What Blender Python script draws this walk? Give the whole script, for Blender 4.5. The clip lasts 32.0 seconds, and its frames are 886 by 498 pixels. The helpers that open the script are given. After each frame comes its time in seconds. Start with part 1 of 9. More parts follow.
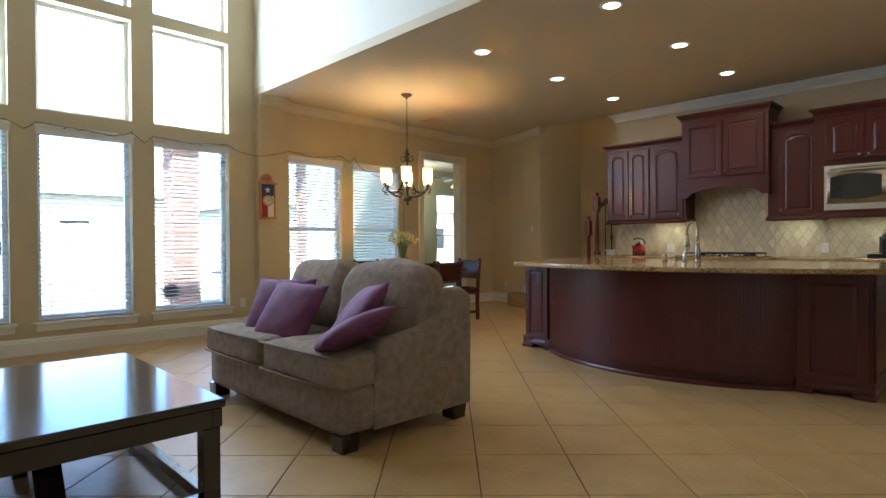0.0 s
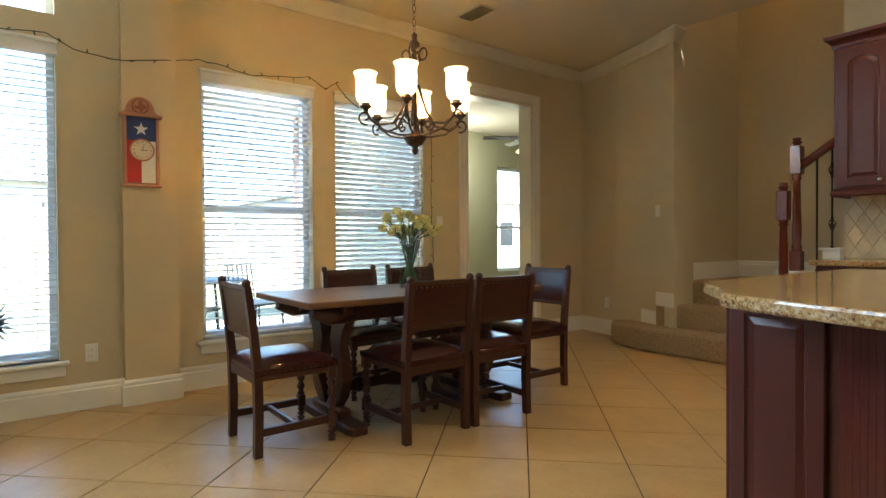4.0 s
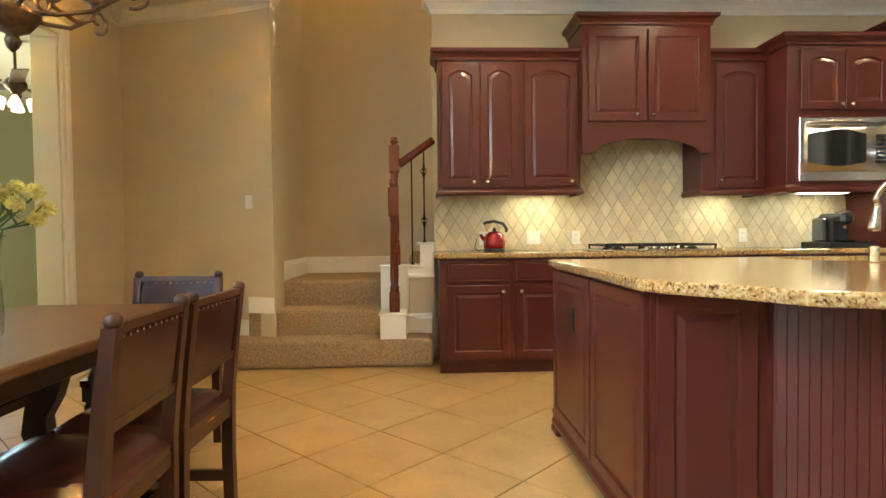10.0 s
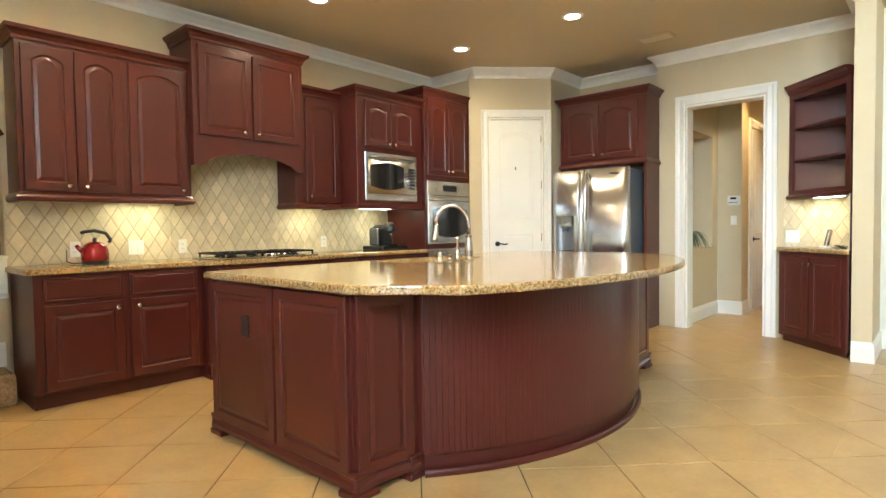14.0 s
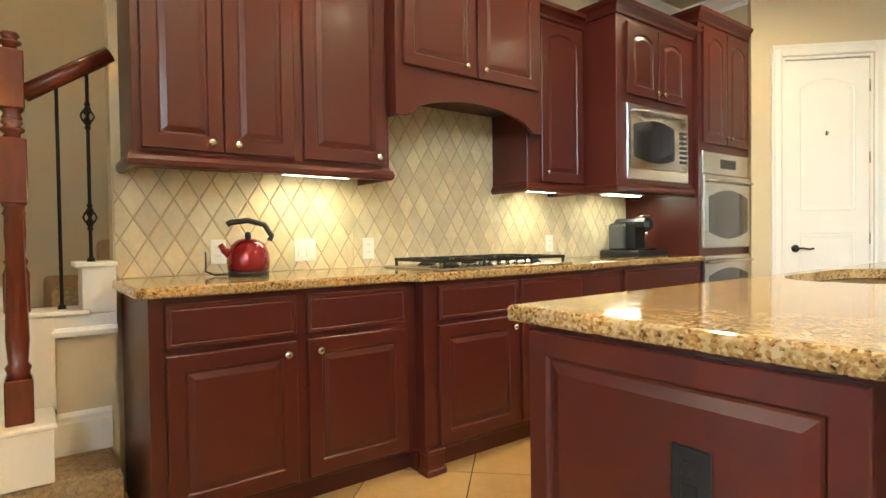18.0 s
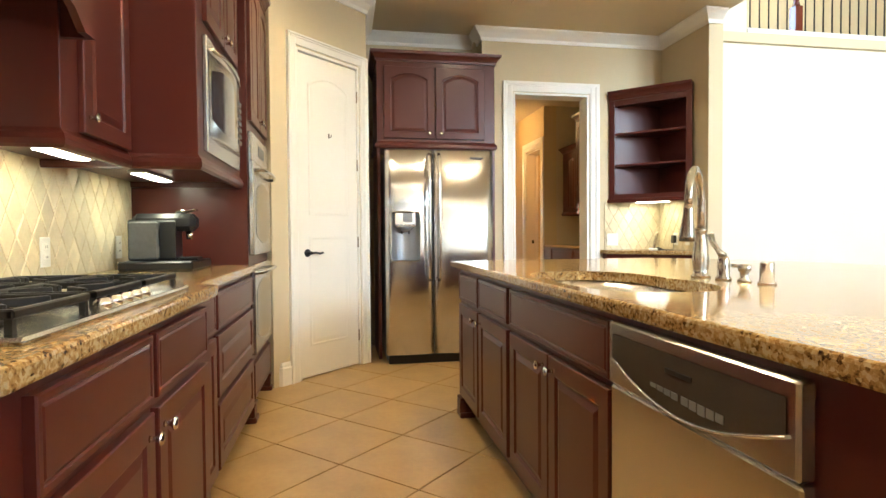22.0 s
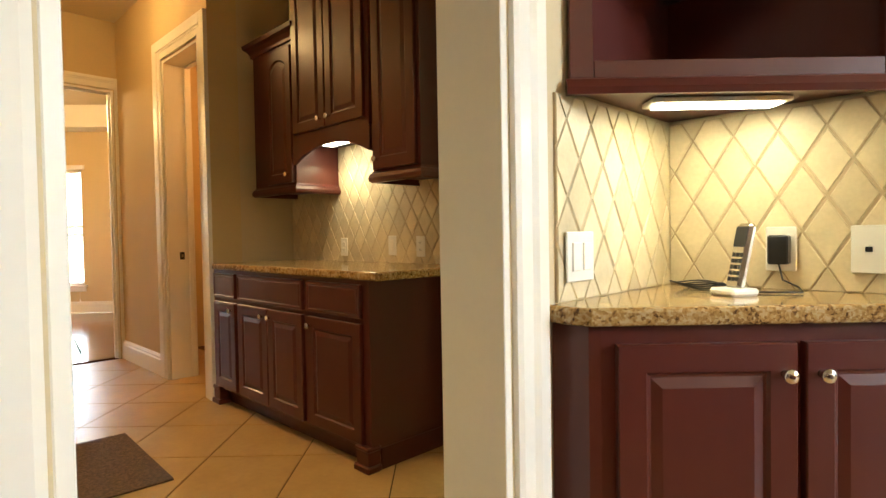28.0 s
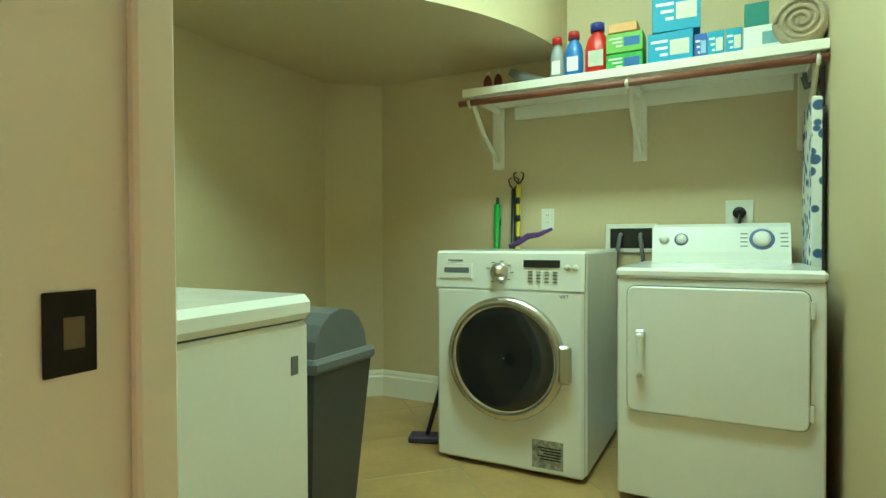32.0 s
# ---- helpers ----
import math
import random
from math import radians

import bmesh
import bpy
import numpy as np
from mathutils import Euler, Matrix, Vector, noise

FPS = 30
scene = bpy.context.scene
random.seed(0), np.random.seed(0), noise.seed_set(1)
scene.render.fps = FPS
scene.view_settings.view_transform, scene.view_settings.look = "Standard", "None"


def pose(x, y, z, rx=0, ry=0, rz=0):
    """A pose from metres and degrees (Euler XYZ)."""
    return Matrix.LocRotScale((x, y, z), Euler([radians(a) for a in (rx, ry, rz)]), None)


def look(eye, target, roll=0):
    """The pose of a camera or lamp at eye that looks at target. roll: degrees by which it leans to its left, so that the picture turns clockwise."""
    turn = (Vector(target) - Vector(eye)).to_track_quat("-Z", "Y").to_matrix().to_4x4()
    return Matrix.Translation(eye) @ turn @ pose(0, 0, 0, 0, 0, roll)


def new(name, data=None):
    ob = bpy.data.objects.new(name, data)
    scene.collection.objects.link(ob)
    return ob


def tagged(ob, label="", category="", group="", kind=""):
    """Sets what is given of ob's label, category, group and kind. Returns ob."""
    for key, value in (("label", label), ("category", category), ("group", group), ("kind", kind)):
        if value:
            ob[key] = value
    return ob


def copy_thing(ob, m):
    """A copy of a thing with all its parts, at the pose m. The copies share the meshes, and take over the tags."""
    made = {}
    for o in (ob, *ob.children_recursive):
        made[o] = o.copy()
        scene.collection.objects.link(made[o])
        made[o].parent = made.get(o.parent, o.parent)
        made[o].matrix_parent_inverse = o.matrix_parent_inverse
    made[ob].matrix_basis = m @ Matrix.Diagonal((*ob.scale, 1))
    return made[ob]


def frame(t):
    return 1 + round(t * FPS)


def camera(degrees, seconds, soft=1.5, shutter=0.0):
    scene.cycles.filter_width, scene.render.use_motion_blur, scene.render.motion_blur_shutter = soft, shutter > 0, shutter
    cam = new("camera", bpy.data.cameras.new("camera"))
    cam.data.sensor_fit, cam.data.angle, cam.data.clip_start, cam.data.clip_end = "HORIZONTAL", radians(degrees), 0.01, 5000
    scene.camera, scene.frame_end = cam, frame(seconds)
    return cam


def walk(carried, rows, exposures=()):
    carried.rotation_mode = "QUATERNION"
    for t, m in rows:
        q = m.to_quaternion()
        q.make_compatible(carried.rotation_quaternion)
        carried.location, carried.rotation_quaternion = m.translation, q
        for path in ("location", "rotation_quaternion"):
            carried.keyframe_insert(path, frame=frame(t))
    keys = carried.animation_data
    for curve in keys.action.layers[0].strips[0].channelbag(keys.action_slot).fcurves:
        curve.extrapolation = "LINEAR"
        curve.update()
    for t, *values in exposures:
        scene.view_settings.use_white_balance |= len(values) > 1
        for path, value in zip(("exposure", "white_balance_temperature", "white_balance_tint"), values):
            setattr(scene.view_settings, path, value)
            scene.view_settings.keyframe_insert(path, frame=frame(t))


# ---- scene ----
cam = camera(76.92, 32.0)
PATH = [
    (0.0, pose(-0.154, 0.071, 1.103, 89.44, 0.34, 45.51)),
    (0.5, pose(-0.353, 0.536, 1.108, 89.30, 0.35, 46.47)),
    (1.0, pose(-0.585, 1.040, 1.108, 89.34, 0.41, 47.86)),
    (1.5, pose(-0.841, 1.574, 1.096, 89.30, 0.39, 49.81)),
    (2.0, pose(-1.160, 2.030, 1.083, 89.18, 0.40, 51.50)),
    (2.5, pose(-1.538, 2.388, 1.080, 88.96, 0.35, 53.59)),
    (3.0, pose(-1.982, 2.659, 1.084, 88.98, 0.22, 54.51)),
    (3.5, pose(-2.455, 2.809, 1.084, 89.01, 0.32, 53.80)),
    (5.5, pose(-3.541, 3.039, 0.970, 89.91, 0.47, 48.38)),
    (6.0, pose(-3.680, 3.027, 0.976, 89.83, 0.60, 46.19)),
    (6.5, pose(-3.794, 3.017, 0.979, 89.80, 0.72, 45.10)),
    (7.0, pose(-3.899, 3.028, 0.982, 89.76, 0.77, 43.66)),
    (7.5, pose(-4.024, 3.110, 0.991, 89.59, 0.84, 40.72)),
    (8.0, pose(-4.104, 3.168, 1.015, 89.21, 0.80, 35.81)),
    (8.5, pose(-4.181, 3.213, 1.057, 88.95, 0.85, 30.09)),
    (9.0, pose(-4.284, 3.246, 1.076, 88.71, 0.91, 21.25)),
    (9.5, pose(-4.376, 3.243, 1.078, 88.64, 0.73, 10.68)),
    (10.0, pose(-4.516, 3.187, 1.058, 88.53, 0.64, -2.27)),
    (10.5, pose(-4.676, 3.154, 1.092, 88.35, 0.74, -12.55)),
    (11.0, pose(-4.827, 3.140, 1.110, 88.01, 0.86, -20.27)),
    (11.5, pose(-4.947, 3.083, 1.128, 87.88, 0.76, -27.99)),
    (12.0, pose(-5.046, 3.020, 1.137, 87.78, 0.68, -34.54)),
    (12.5, pose(-5.118, 3.030, 1.148, 87.75, 0.65, -39.81)),
    (13.0, pose(-5.176, 3.046, 1.154, 87.81, 0.67, -43.74)),
    (13.5, pose(-5.234, 3.056, 1.151, 87.88, 0.71, -46.41)),
    (15.5, pose(-5.289, 3.314, 1.097, 88.03, 0.96, -49.76)),
    (16.0, pose(-5.113, 3.597, 1.084, 88.25, 0.98, -46.78)),
    (16.5, pose(-4.946, 3.953, 1.054, 88.61, 1.10, -41.89)),
    (17.0, pose(-4.813, 4.344, 1.052, 88.92, 1.15, -38.40)),
    (17.5, pose(-4.743, 4.786, 1.058, 88.90, 1.02, -37.03)),
    (18.0, pose(-4.720, 5.239, 1.073, 88.87, 0.79, -37.17)),
    (18.5, pose(-4.626, 5.633, 1.084, 88.79, 0.64, -37.43)),
    (19.0, pose(-4.535, 5.909, 1.091, 88.63, 0.52, -39.69)),
    (19.5, pose(-4.477, 6.172, 1.101, 88.59, 0.36, -48.50)),
    (20.0, pose(-4.383, 6.405, 1.093, 88.50, 0.30, -58.23)),
    (20.5, pose(-4.310, 6.519, 1.082, 88.53, 0.30, -68.55)),
    (21.0, pose(-4.218, 6.641, 1.090, 88.56, 0.28, -80.73)),
    (21.5, pose(-4.181, 6.745, 1.096, 88.54, 0.41, -91.27)),
    (22.0, pose(-4.098, 6.823, 1.082, 88.52, 0.42, -100.10)),
    (22.5, pose(-3.811, 6.865, 1.077, 88.61, 0.55, -107.37)),
    (23.0, pose(-3.447, 6.896, 1.033, 89.06, 0.79, -111.76)),
    (23.5, pose(-3.019, 6.898, 1.068, 88.69, 0.64, -114.24)),
    (24.0, pose(-2.537, 6.872, 1.072, 88.63, 0.52, -115.86)),
    (24.5, pose(-2.067, 6.866, 1.069, 88.80, 0.54, -117.51)),
    (25.0, pose(-1.555, 6.838, 1.070, 88.84, 0.52, -121.12)),
    (25.5, pose(-1.123, 6.830, 1.062, 88.75, 0.19, -127.37)),
    (26.5, pose(-0.400, 6.390, 1.066, 88.62, 0.50, -135.60)),
    (27.5, pose(0.103, 5.620, 1.076, 88.47, 0.90, -138.63)),
    (28.0, pose(0.429, 5.311, 1.075, 88.58, 0.99, -135.13)),
    (28.5, pose(0.739, 5.094, 1.069, 88.72, 0.91, -131.31)),
    (29.0, pose(0.995, 4.935, 1.046, 88.86, 0.81, -129.25)),
    (29.5, pose(1.238, 4.773, 1.049, 89.08, 0.73, -130.11)),
    (30.0, pose(1.434, 4.547, 1.055, 88.88, 0.61, -135.63)),
    (30.5, pose(1.539, 4.288, 1.048, 88.78, 0.54, -141.23)),
    (31.0, pose(1.626, 3.984, 1.057, 88.77, 0.66, -145.68)),
    (31.5, pose(1.682, 3.684, 1.034, 89.01, 0.65, -149.40)),
    (32.0, pose(1.776, 3.449, 1.013, 89.12, 0.25, -152.43)),
]
CAN_W, BULB_W, SKY_W = 2.1, 1.05, 3.6
EXPOSURES = [(0.0, 3.64, 5000, 9), (2.0, 3.5, 4950, 8), (3.5, 3.8, 5200, 6), (6.0, 4.4, 5400, 4), (8.0, 4.7, 5350, 4), (10.0, 4.95, 5700, 4), (13.0, 4.95, 5550, 4), (17.0, 5.05, 5700, 4), (20.0, 5.2, 5900, 5),
             (23.0, 5.1, 5500, 6), (25.5, 5.05, 5600, 5), (28.0, 4.95, 6100, 6), (30.0, 4.95, 6400, 6), (32.0, 5.4, 5700, 6)]
walk(cam, PATH, EXPOSURES)

# ---- world and sun ----
world = bpy.data.worlds.new("world")
scene.world = world
world.use_nodes = True
_nt = world.node_tree
_sky = _nt.nodes.new("ShaderNodeTexSky")
_sky.sky_type = "NISHITA"
_sky.sun_disc = False
_sky.sun_elevation = radians(52)
_sky.sun_rotation = radians(120)
_sky.air_density, _sky.dust_density = 1.0, 2.5
_bg = _nt.nodes["Background"]
_nt.links.new(_sky.outputs[0], _bg.inputs[0])
_bg.inputs[1].default_value = 0.11

sun = new("sun", bpy.data.lights.new("sun", "SUN"))
sun.data.energy, sun.data.angle, sun.data.color = 3.2, radians(0.6), (1.0, 0.95, 0.87)
sun.matrix_world = look((0, 0, 20), (-8.0, 6.0, 6.0))


def lamp(name, kind, loc, energy, color, size=0.1, size_y=None, target=None, spot=None, blend=0.6):
    data = bpy.data.lights.new(name, kind)
    data.energy, data.color = energy, color
    ob = new(name, data)
    if kind == "AREA":
        data.size = size
        if size_y:
            data.shape, data.size_y = "RECTANGLE", size_y
    else:
        data.shadow_soft_size = size
    if kind == "SPOT":
        data.spot_size, data.spot_blend = radians(spot or 120), blend
    ob.matrix_world = look(loc, target) if target else pose(*loc)
    return ob


# ---- materials ----
def mat(name, color, rough=0.5, metal=0.0, vary=0.12, scale=6.0, fine=60.0, bump=0.0, bump_scale=120.0,
        color2=None, island=0.0, coat=0.0, spec=0.5, stretch=(1, 1, 1), rvary=0.08):
    """A painted, stained or plain surface with variation at two scales."""
    m = bpy.data.materials.new(name)
    m.use_nodes = True
    nt = m.node_tree
    n, link = nt.nodes, nt.links.new
    b = n["Principled BSDF"]
    tc = n.new("ShaderNodeTexCoord")
    mp = n.new("ShaderNodeMapping")
    mp.inputs["Scale"].default_value = stretch
    geo = n.new("ShaderNodeNewGeometry")
    link(geo.outputs["Position"], mp.inputs[0])
    n1 = n.new("ShaderNodeTexNoise")
    n1.inputs["Scale"].default_value, n1.inputs["Detail"].default_value = scale, 3
    n2 = n.new("ShaderNodeTexNoise")
    n2.inputs["Scale"].default_value, n2.inputs["Detail"].default_value = fine, 2
    link(mp.outputs[0], n1.inputs[0]), link(mp.outputs[0], n2.inputs[0])
    add = n.new("ShaderNodeMath")
    add.operation = "MULTIPLY_ADD"
    add.inputs[1].default_value = 0.45
    link(n2.outputs["Fac"], add.inputs[0]), link(n1.outputs["Fac"], add.inputs[2])
    c2 = color2 or tuple(c * (1 - 2.2 * vary) for c in color)
    fac = n.new("ShaderNodeMapRange")
    fac.inputs[1].default_value, fac.inputs[2].default_value = 0.45, 1.0
    link(add.outputs[0], fac.inputs[0])
    ramp = n.new("ShaderNodeMixRGB")
    ramp.inputs[1].default_value, ramp.inputs[2].default_value = (*c2, 1), (*color, 1)
    link(fac.outputs[0], ramp.inputs[0])
    out = ramp.outputs[0]
    if island:
        info = n.new("ShaderNodeObjectInfo")
        mx = n.new("ShaderNodeHueSaturation")
        mr = n.new("ShaderNodeMapRange")
        mr.inputs[3].default_value, mr.inputs[4].default_value = 1 - island, 1 + island
        sm = n.new("ShaderNodeMath")
        sm.operation = "ADD"
        link(info.outputs["Random"], sm.inputs[0])
        link(geo.outputs["Random Per Island"], sm.inputs[1])
        fr = n.new("ShaderNodeMath")
        fr.operation = "FRACT"
        link(sm.outputs[0], fr.inputs[0])
        link(fr.outputs[0], mr.inputs[0])
        link(mr.outputs[0], mx.inputs["Value"])
        link(out, mx.inputs["Color"])
        out = mx.outputs[0]
    link(out, b.inputs["Base Color"])
    b.inputs["Metallic"].default_value = metal
    rr = n.new("ShaderNodeMapRange")
    lo, hi = max(rough - rvary, 0.02), min(rough + rvary, 1)
    if lo < 0.274 < hi:
        lo, hi = (max(lo, 0.29), hi) if rough > 0.26 else (lo, min(hi, 0.26))
    rr.inputs[3].default_value, rr.inputs[4].default_value = lo, hi
    link(n1.outputs["Fac"], rr.inputs[0])
    link(rr.outputs[0], b.inputs["Roughness"])
    b.inputs["Coat Weight"].default_value = coat
    b.inputs["Coat Roughness"].default_value = 0.12
    b.inputs["Specular IOR Level"].default_value = spec
    if bump:
        n3 = n.new("ShaderNodeTexNoise")
        n3.inputs["Scale"].default_value, n3.inputs["Detail"].default_value = bump_scale, 3
        link(mp.outputs[0], n3.inputs[0])
        bp = n.new("ShaderNodeBump")
        bp.inputs["Strength"].default_value, bp.inputs["Distance"].default_value = bump, 0.004
        link(n3.outputs["Fac"], bp.inputs["Height"])
        link(bp.outputs[0], b.inputs["Normal"])
    return m


def glow(name, color, strength):
    m = bpy.data.materials.new(name)
    m.use_nodes = True
    b = m.node_tree.nodes["Principled BSDF"]
    b.inputs["Base Color"].default_value = (*color, 1)
    b.inputs["Emission Color"].default_value = (*color, 1)
    b.inputs["Emission Strength"].default_value = strength
    return m


def glass(name, color=(1, 1, 1), rough=0.0, ior=1.45, thin=False):
    m = bpy.data.materials.new(name)
    m.use_nodes = True
    nt = m.node_tree
    b = nt.nodes["Principled BSDF"]
    if thin:
        tr = nt.nodes.new("ShaderNodeBsdfTransparent")
        tr.inputs[0].default_value = (*color, 1)
        gl = nt.nodes.new("ShaderNodeBsdfGlossy")
        gl.inputs["Roughness"].default_value = 0.02
        lw = nt.nodes.new("ShaderNodeLayerWeight")
        lw.inputs[0].default_value = 0.5
        pw_ = nt.nodes.new("ShaderNodeMath")
        pw_.operation, pw_.inputs[1].default_value = "POWER", 4.0
        sc_ = nt.nodes.new("ShaderNodeMath")
        sc_.operation, sc_.inputs[1].default_value, sc_.inputs[2].default_value = "MULTIPLY_ADD", 0.6, 0.035
        mx = nt.nodes.new("ShaderNodeMixShader")
        nt.links.new(lw.outputs["Facing"], pw_.inputs[0])
        nt.links.new(pw_.outputs[0], sc_.inputs[0])
        nt.links.new(sc_.outputs[0], mx.inputs[0])
        nt.links.new(tr.outputs[0], mx.inputs[1])
        nt.links.new(gl.outputs[0], mx.inputs[2])
        nt.links.new(mx.outputs[0], nt.nodes["Material Output"].inputs[0])
    else:
        b.inputs["Base Color"].default_value = (*color, 1)
        b.inputs["Transmission Weight"].default_value = 1
        b.inputs["Roughness"].default_value = rough
        b.inputs["IOR"].default_value = ior
    return m


def granite(name):
    m = bpy.data.materials.new(name)
    m.use_nodes = True
    nt = m.node_tree
    n, link = nt.nodes, nt.links.new
    b = n["Principled BSDF"]
    geo = n.new("ShaderNodeNewGeometry")
    v = n.new("ShaderNodeTexVoronoi")
    v.inputs["Scale"].default_value = 150
    ns = n.new("ShaderNodeTexNoise")
    ns.inputs["Scale"].default_value, ns.inputs["Detail"].default_value = 62, 5
    ns.inputs["Roughness"].default_value = 0.7
    big = n.new("ShaderNodeTexNoise")
    big.inputs["Scale"].default_value, big.inputs["Detail"].default_value = 7, 3
    for q in (v, ns, big):
        link(geo.outputs["Position"], q.inputs["Vector"])
    sep = n.new("ShaderNodeSeparateColor")
    link(v.outputs["Color"], sep.inputs[0])
    mixv = n.new("ShaderNodeMath")
    mixv.operation = "MULTIPLY_ADD"
    mixv.inputs[1].default_value = 0.36
    link(sep.outputs[0], mixv.inputs[0]), link(ns.outputs["Fac"], mixv.inputs[2])
    ad = n.new("ShaderNodeMath")
    ad.operation = "MULTIPLY_ADD"
    ad.inputs[1].default_value = 0.3
    link(big.outputs["Fac"], ad.inputs[0]), link(mixv.outputs[0], ad.inputs[2])
    r = n.new("ShaderNodeValToRGB")
    e = r.color_ramp.elements
    e[0].position, e[0].color = 0.50, (0.012, 0.008, 0.006, 1)
    e[1].position, e[1].color = 1.10, (0.44, 0.33, 0.175, 1)
    for p, c in ((0.60, (0.08, 0.042, 0.018, 1)), (0.70, (0.25, 0.14, 0.045, 1)), (0.86, (0.36, 0.23, 0.085, 1))):
        k = e.new(p)
        k.color = c
    link(ad.outputs[0], r.inputs[0])
    link(r.outputs[0], b.inputs["Base Color"])
    b.inputs["Roughness"].default_value = 0.1
    b.inputs["Specular IOR Level"].default_value = 0.36
    return m


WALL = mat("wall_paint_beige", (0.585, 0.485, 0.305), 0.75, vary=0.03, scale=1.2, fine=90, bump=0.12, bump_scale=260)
# paler copy of the beige: great-room daylight is put into the colour
LITWALL = mat("wall_beige_lit", (0.72, 0.68, 0.56), 0.75, vary=0.02, scale=1.2, fine=90, bump=0.1, bump_scale=260)
WARMWALL = mat("wall_paint_gold", (0.60, 0.46, 0.24), 0.75, vary=0.03, scale=1.2, fine=90, bump=0.1, bump_scale=260)
CEIL = mat("ceiling_paint", (0.62, 0.53, 0.355), 0.85, vary=0.02, scale=1.0, fine=140, bump=0.2, bump_scale=180)
TRIM = mat("white_gloss_trim", (0.80, 0.77, 0.69), 0.35, vary=0.02, scale=3)
DOORW = mat("white_door_paint", (0.80, 0.77, 0.69), 0.4, vary=0.02, scale=3, bump=0.03)
CHERRY = mat("dark_cherry_stain", (0.074, 0.0132, 0.0085), 0.30, spec=0.4, vary=0.045, scale=3.0, fine=46, stretch=(1, 1, 0.12), coat=0.08, bump=0.02, bump_scale=90)
ESPRESSO = mat("espresso_wood", (0.018, 0.008, 0.006), 0.12, vary=0.25, scale=3, fine=40, stretch=(0.15, 1, 1), coat=0.6)
OAK = mat("aged_dark_oak", (0.080, 0.028, 0.014), 0.36, vary=0.25, scale=5, fine=55, stretch=(1, 0.2, 1), bump=0.05, bump_scale=70)
OAKTOP = mat("worn_oak_tabletop", (0.185, 0.090, 0.038), 0.27, vary=0.25, scale=5, fine=55, stretch=(1, 0.12, 1), bump=0.04, bump_scale=70)
OAKDARK = mat("dark_turned_oak", (0.07, 0.022, 0.011), 0.36, vary=0.25, scale=5, fine=60, stretch=(1, 1, 0.2), bump=0.05, bump_scale=70)
LEATHER = mat("oxblood_leather", (0.046, 0.0125, 0.0095), 0.24, vary=0.05, scale=9, fine=120, rvary=0.02)
STAIRWOOD = mat("cherry_stair_wood", (0.16, 0.032, 0.016), 0.25, vary=0.2, scale=4, fine=60, stretch=(1, 1, 0.15), coat=0.3)
GRANITE = granite("speckled_gold_granite")
TILE = mat("beige_ceramic_tile", (0.48, 0.315, 0.125), 0.33, color2=(0.37, 0.235, 0.088), scale=5.0, fine=34, island=0.03, rvary=0.04)
GROUT = mat("brown_grout", (0.10, 0.058, 0.027), 0.9, vary=0.1)
TRAV = mat("tumbled_travertine", (0.65, 0.555, 0.355), 0.5, vary=0.10, scale=14, fine=90, island=0.13, bump=0.12, bump_scale=90)
TGROUT = mat("tan_grout", (0.47, 0.37, 0.235), 0.9, vary=0.1)
CARPET = mat("tan_carpet", (0.48, 0.34, 0.19), 0.95, vary=0.22, scale=60, fine=170, bump=1.0, bump_scale=95, spec=0.1)
CARPET.node_tree.nodes["Bump"].inputs["Distance"].default_value = 0.014
STEEL = mat("brushed_stainless", (0.60, 0.585, 0.56), 0.25, 1.0, vary=0.03, scale=2, fine=300, stretch=(1, 1, 0.02), rvary=0.03)
STEEL.node_tree.nodes["Principled BSDF"].inputs["Anisotropic"].default_value = 0.75
CHROME = mat("polished_nickel", (0.66, 0.63, 0.58), 0.14, 1.0, vary=0.02)
NICKEL = mat("brushed_nickel", (0.50, 0.45, 0.38), 0.25, 1.0, vary=0.04)
IRON = mat("black_iron", (0.022, 0.019, 0.017), 0.5, 0.6, vary=0.2, scale=40)
BRONZE = mat("bronze_brown_metal", (0.10, 0.062, 0.036), 0.42, 0.7, vary=0.3, scale=30, bump=0.1)
BLACK = mat("black_plastic", (0.012, 0.012, 0.013), 0.3, vary=0.1)
GREYP = mat("grey_plastic", (0.14, 0.15, 0.16), 0.45, vary=0.05)
DARKGLASS = mat("dark_oven_glass", (0.02, 0.02, 0.021), 0.06, vary=0.05, coat=0.5)
WHITEP = mat("white_plastic", (0.76, 0.75, 0.70), 0.35, vary=0.02)
ENAMEL = mat("white_enamel", (0.78, 0.79, 0.77), 0.22, vary=0.015, coat=0.3)
BLIND = mat("white_blind_slat", (0.84, 0.83, 0.79), 0.45, vary=0.02)
_n, _l = BLIND.node_tree.nodes, BLIND.node_tree.links
_tl, _mx = _n.new("ShaderNodeBsdfTranslucent"), _n.new("ShaderNodeMixShader")
_tl.inputs[0].default_value, _mx.inputs[0].default_value = (0.92, 0.91, 0.88, 1), 0.28
_l.new(_n["Principled BSDF"].outputs[0], _mx.inputs[1]), _l.new(_tl.outputs[0], _mx.inputs[2]), _l.new(_mx.outputs[0], _n["Material Output"].inputs[0])
VINYL = mat("white_window_vinyl", (0.78, 0.78, 0.76), 0.4, vary=0.02)
PANE = glass("clear_pane", (0.96, 0.98, 0.97), thin=True)
SOFA = mat("taupe_corduroy", (0.34, 0.255, 0.185), 0.9, vary=0.2, scale=18, fine=190, bump=0.7, bump_scale=190, spec=0.15)
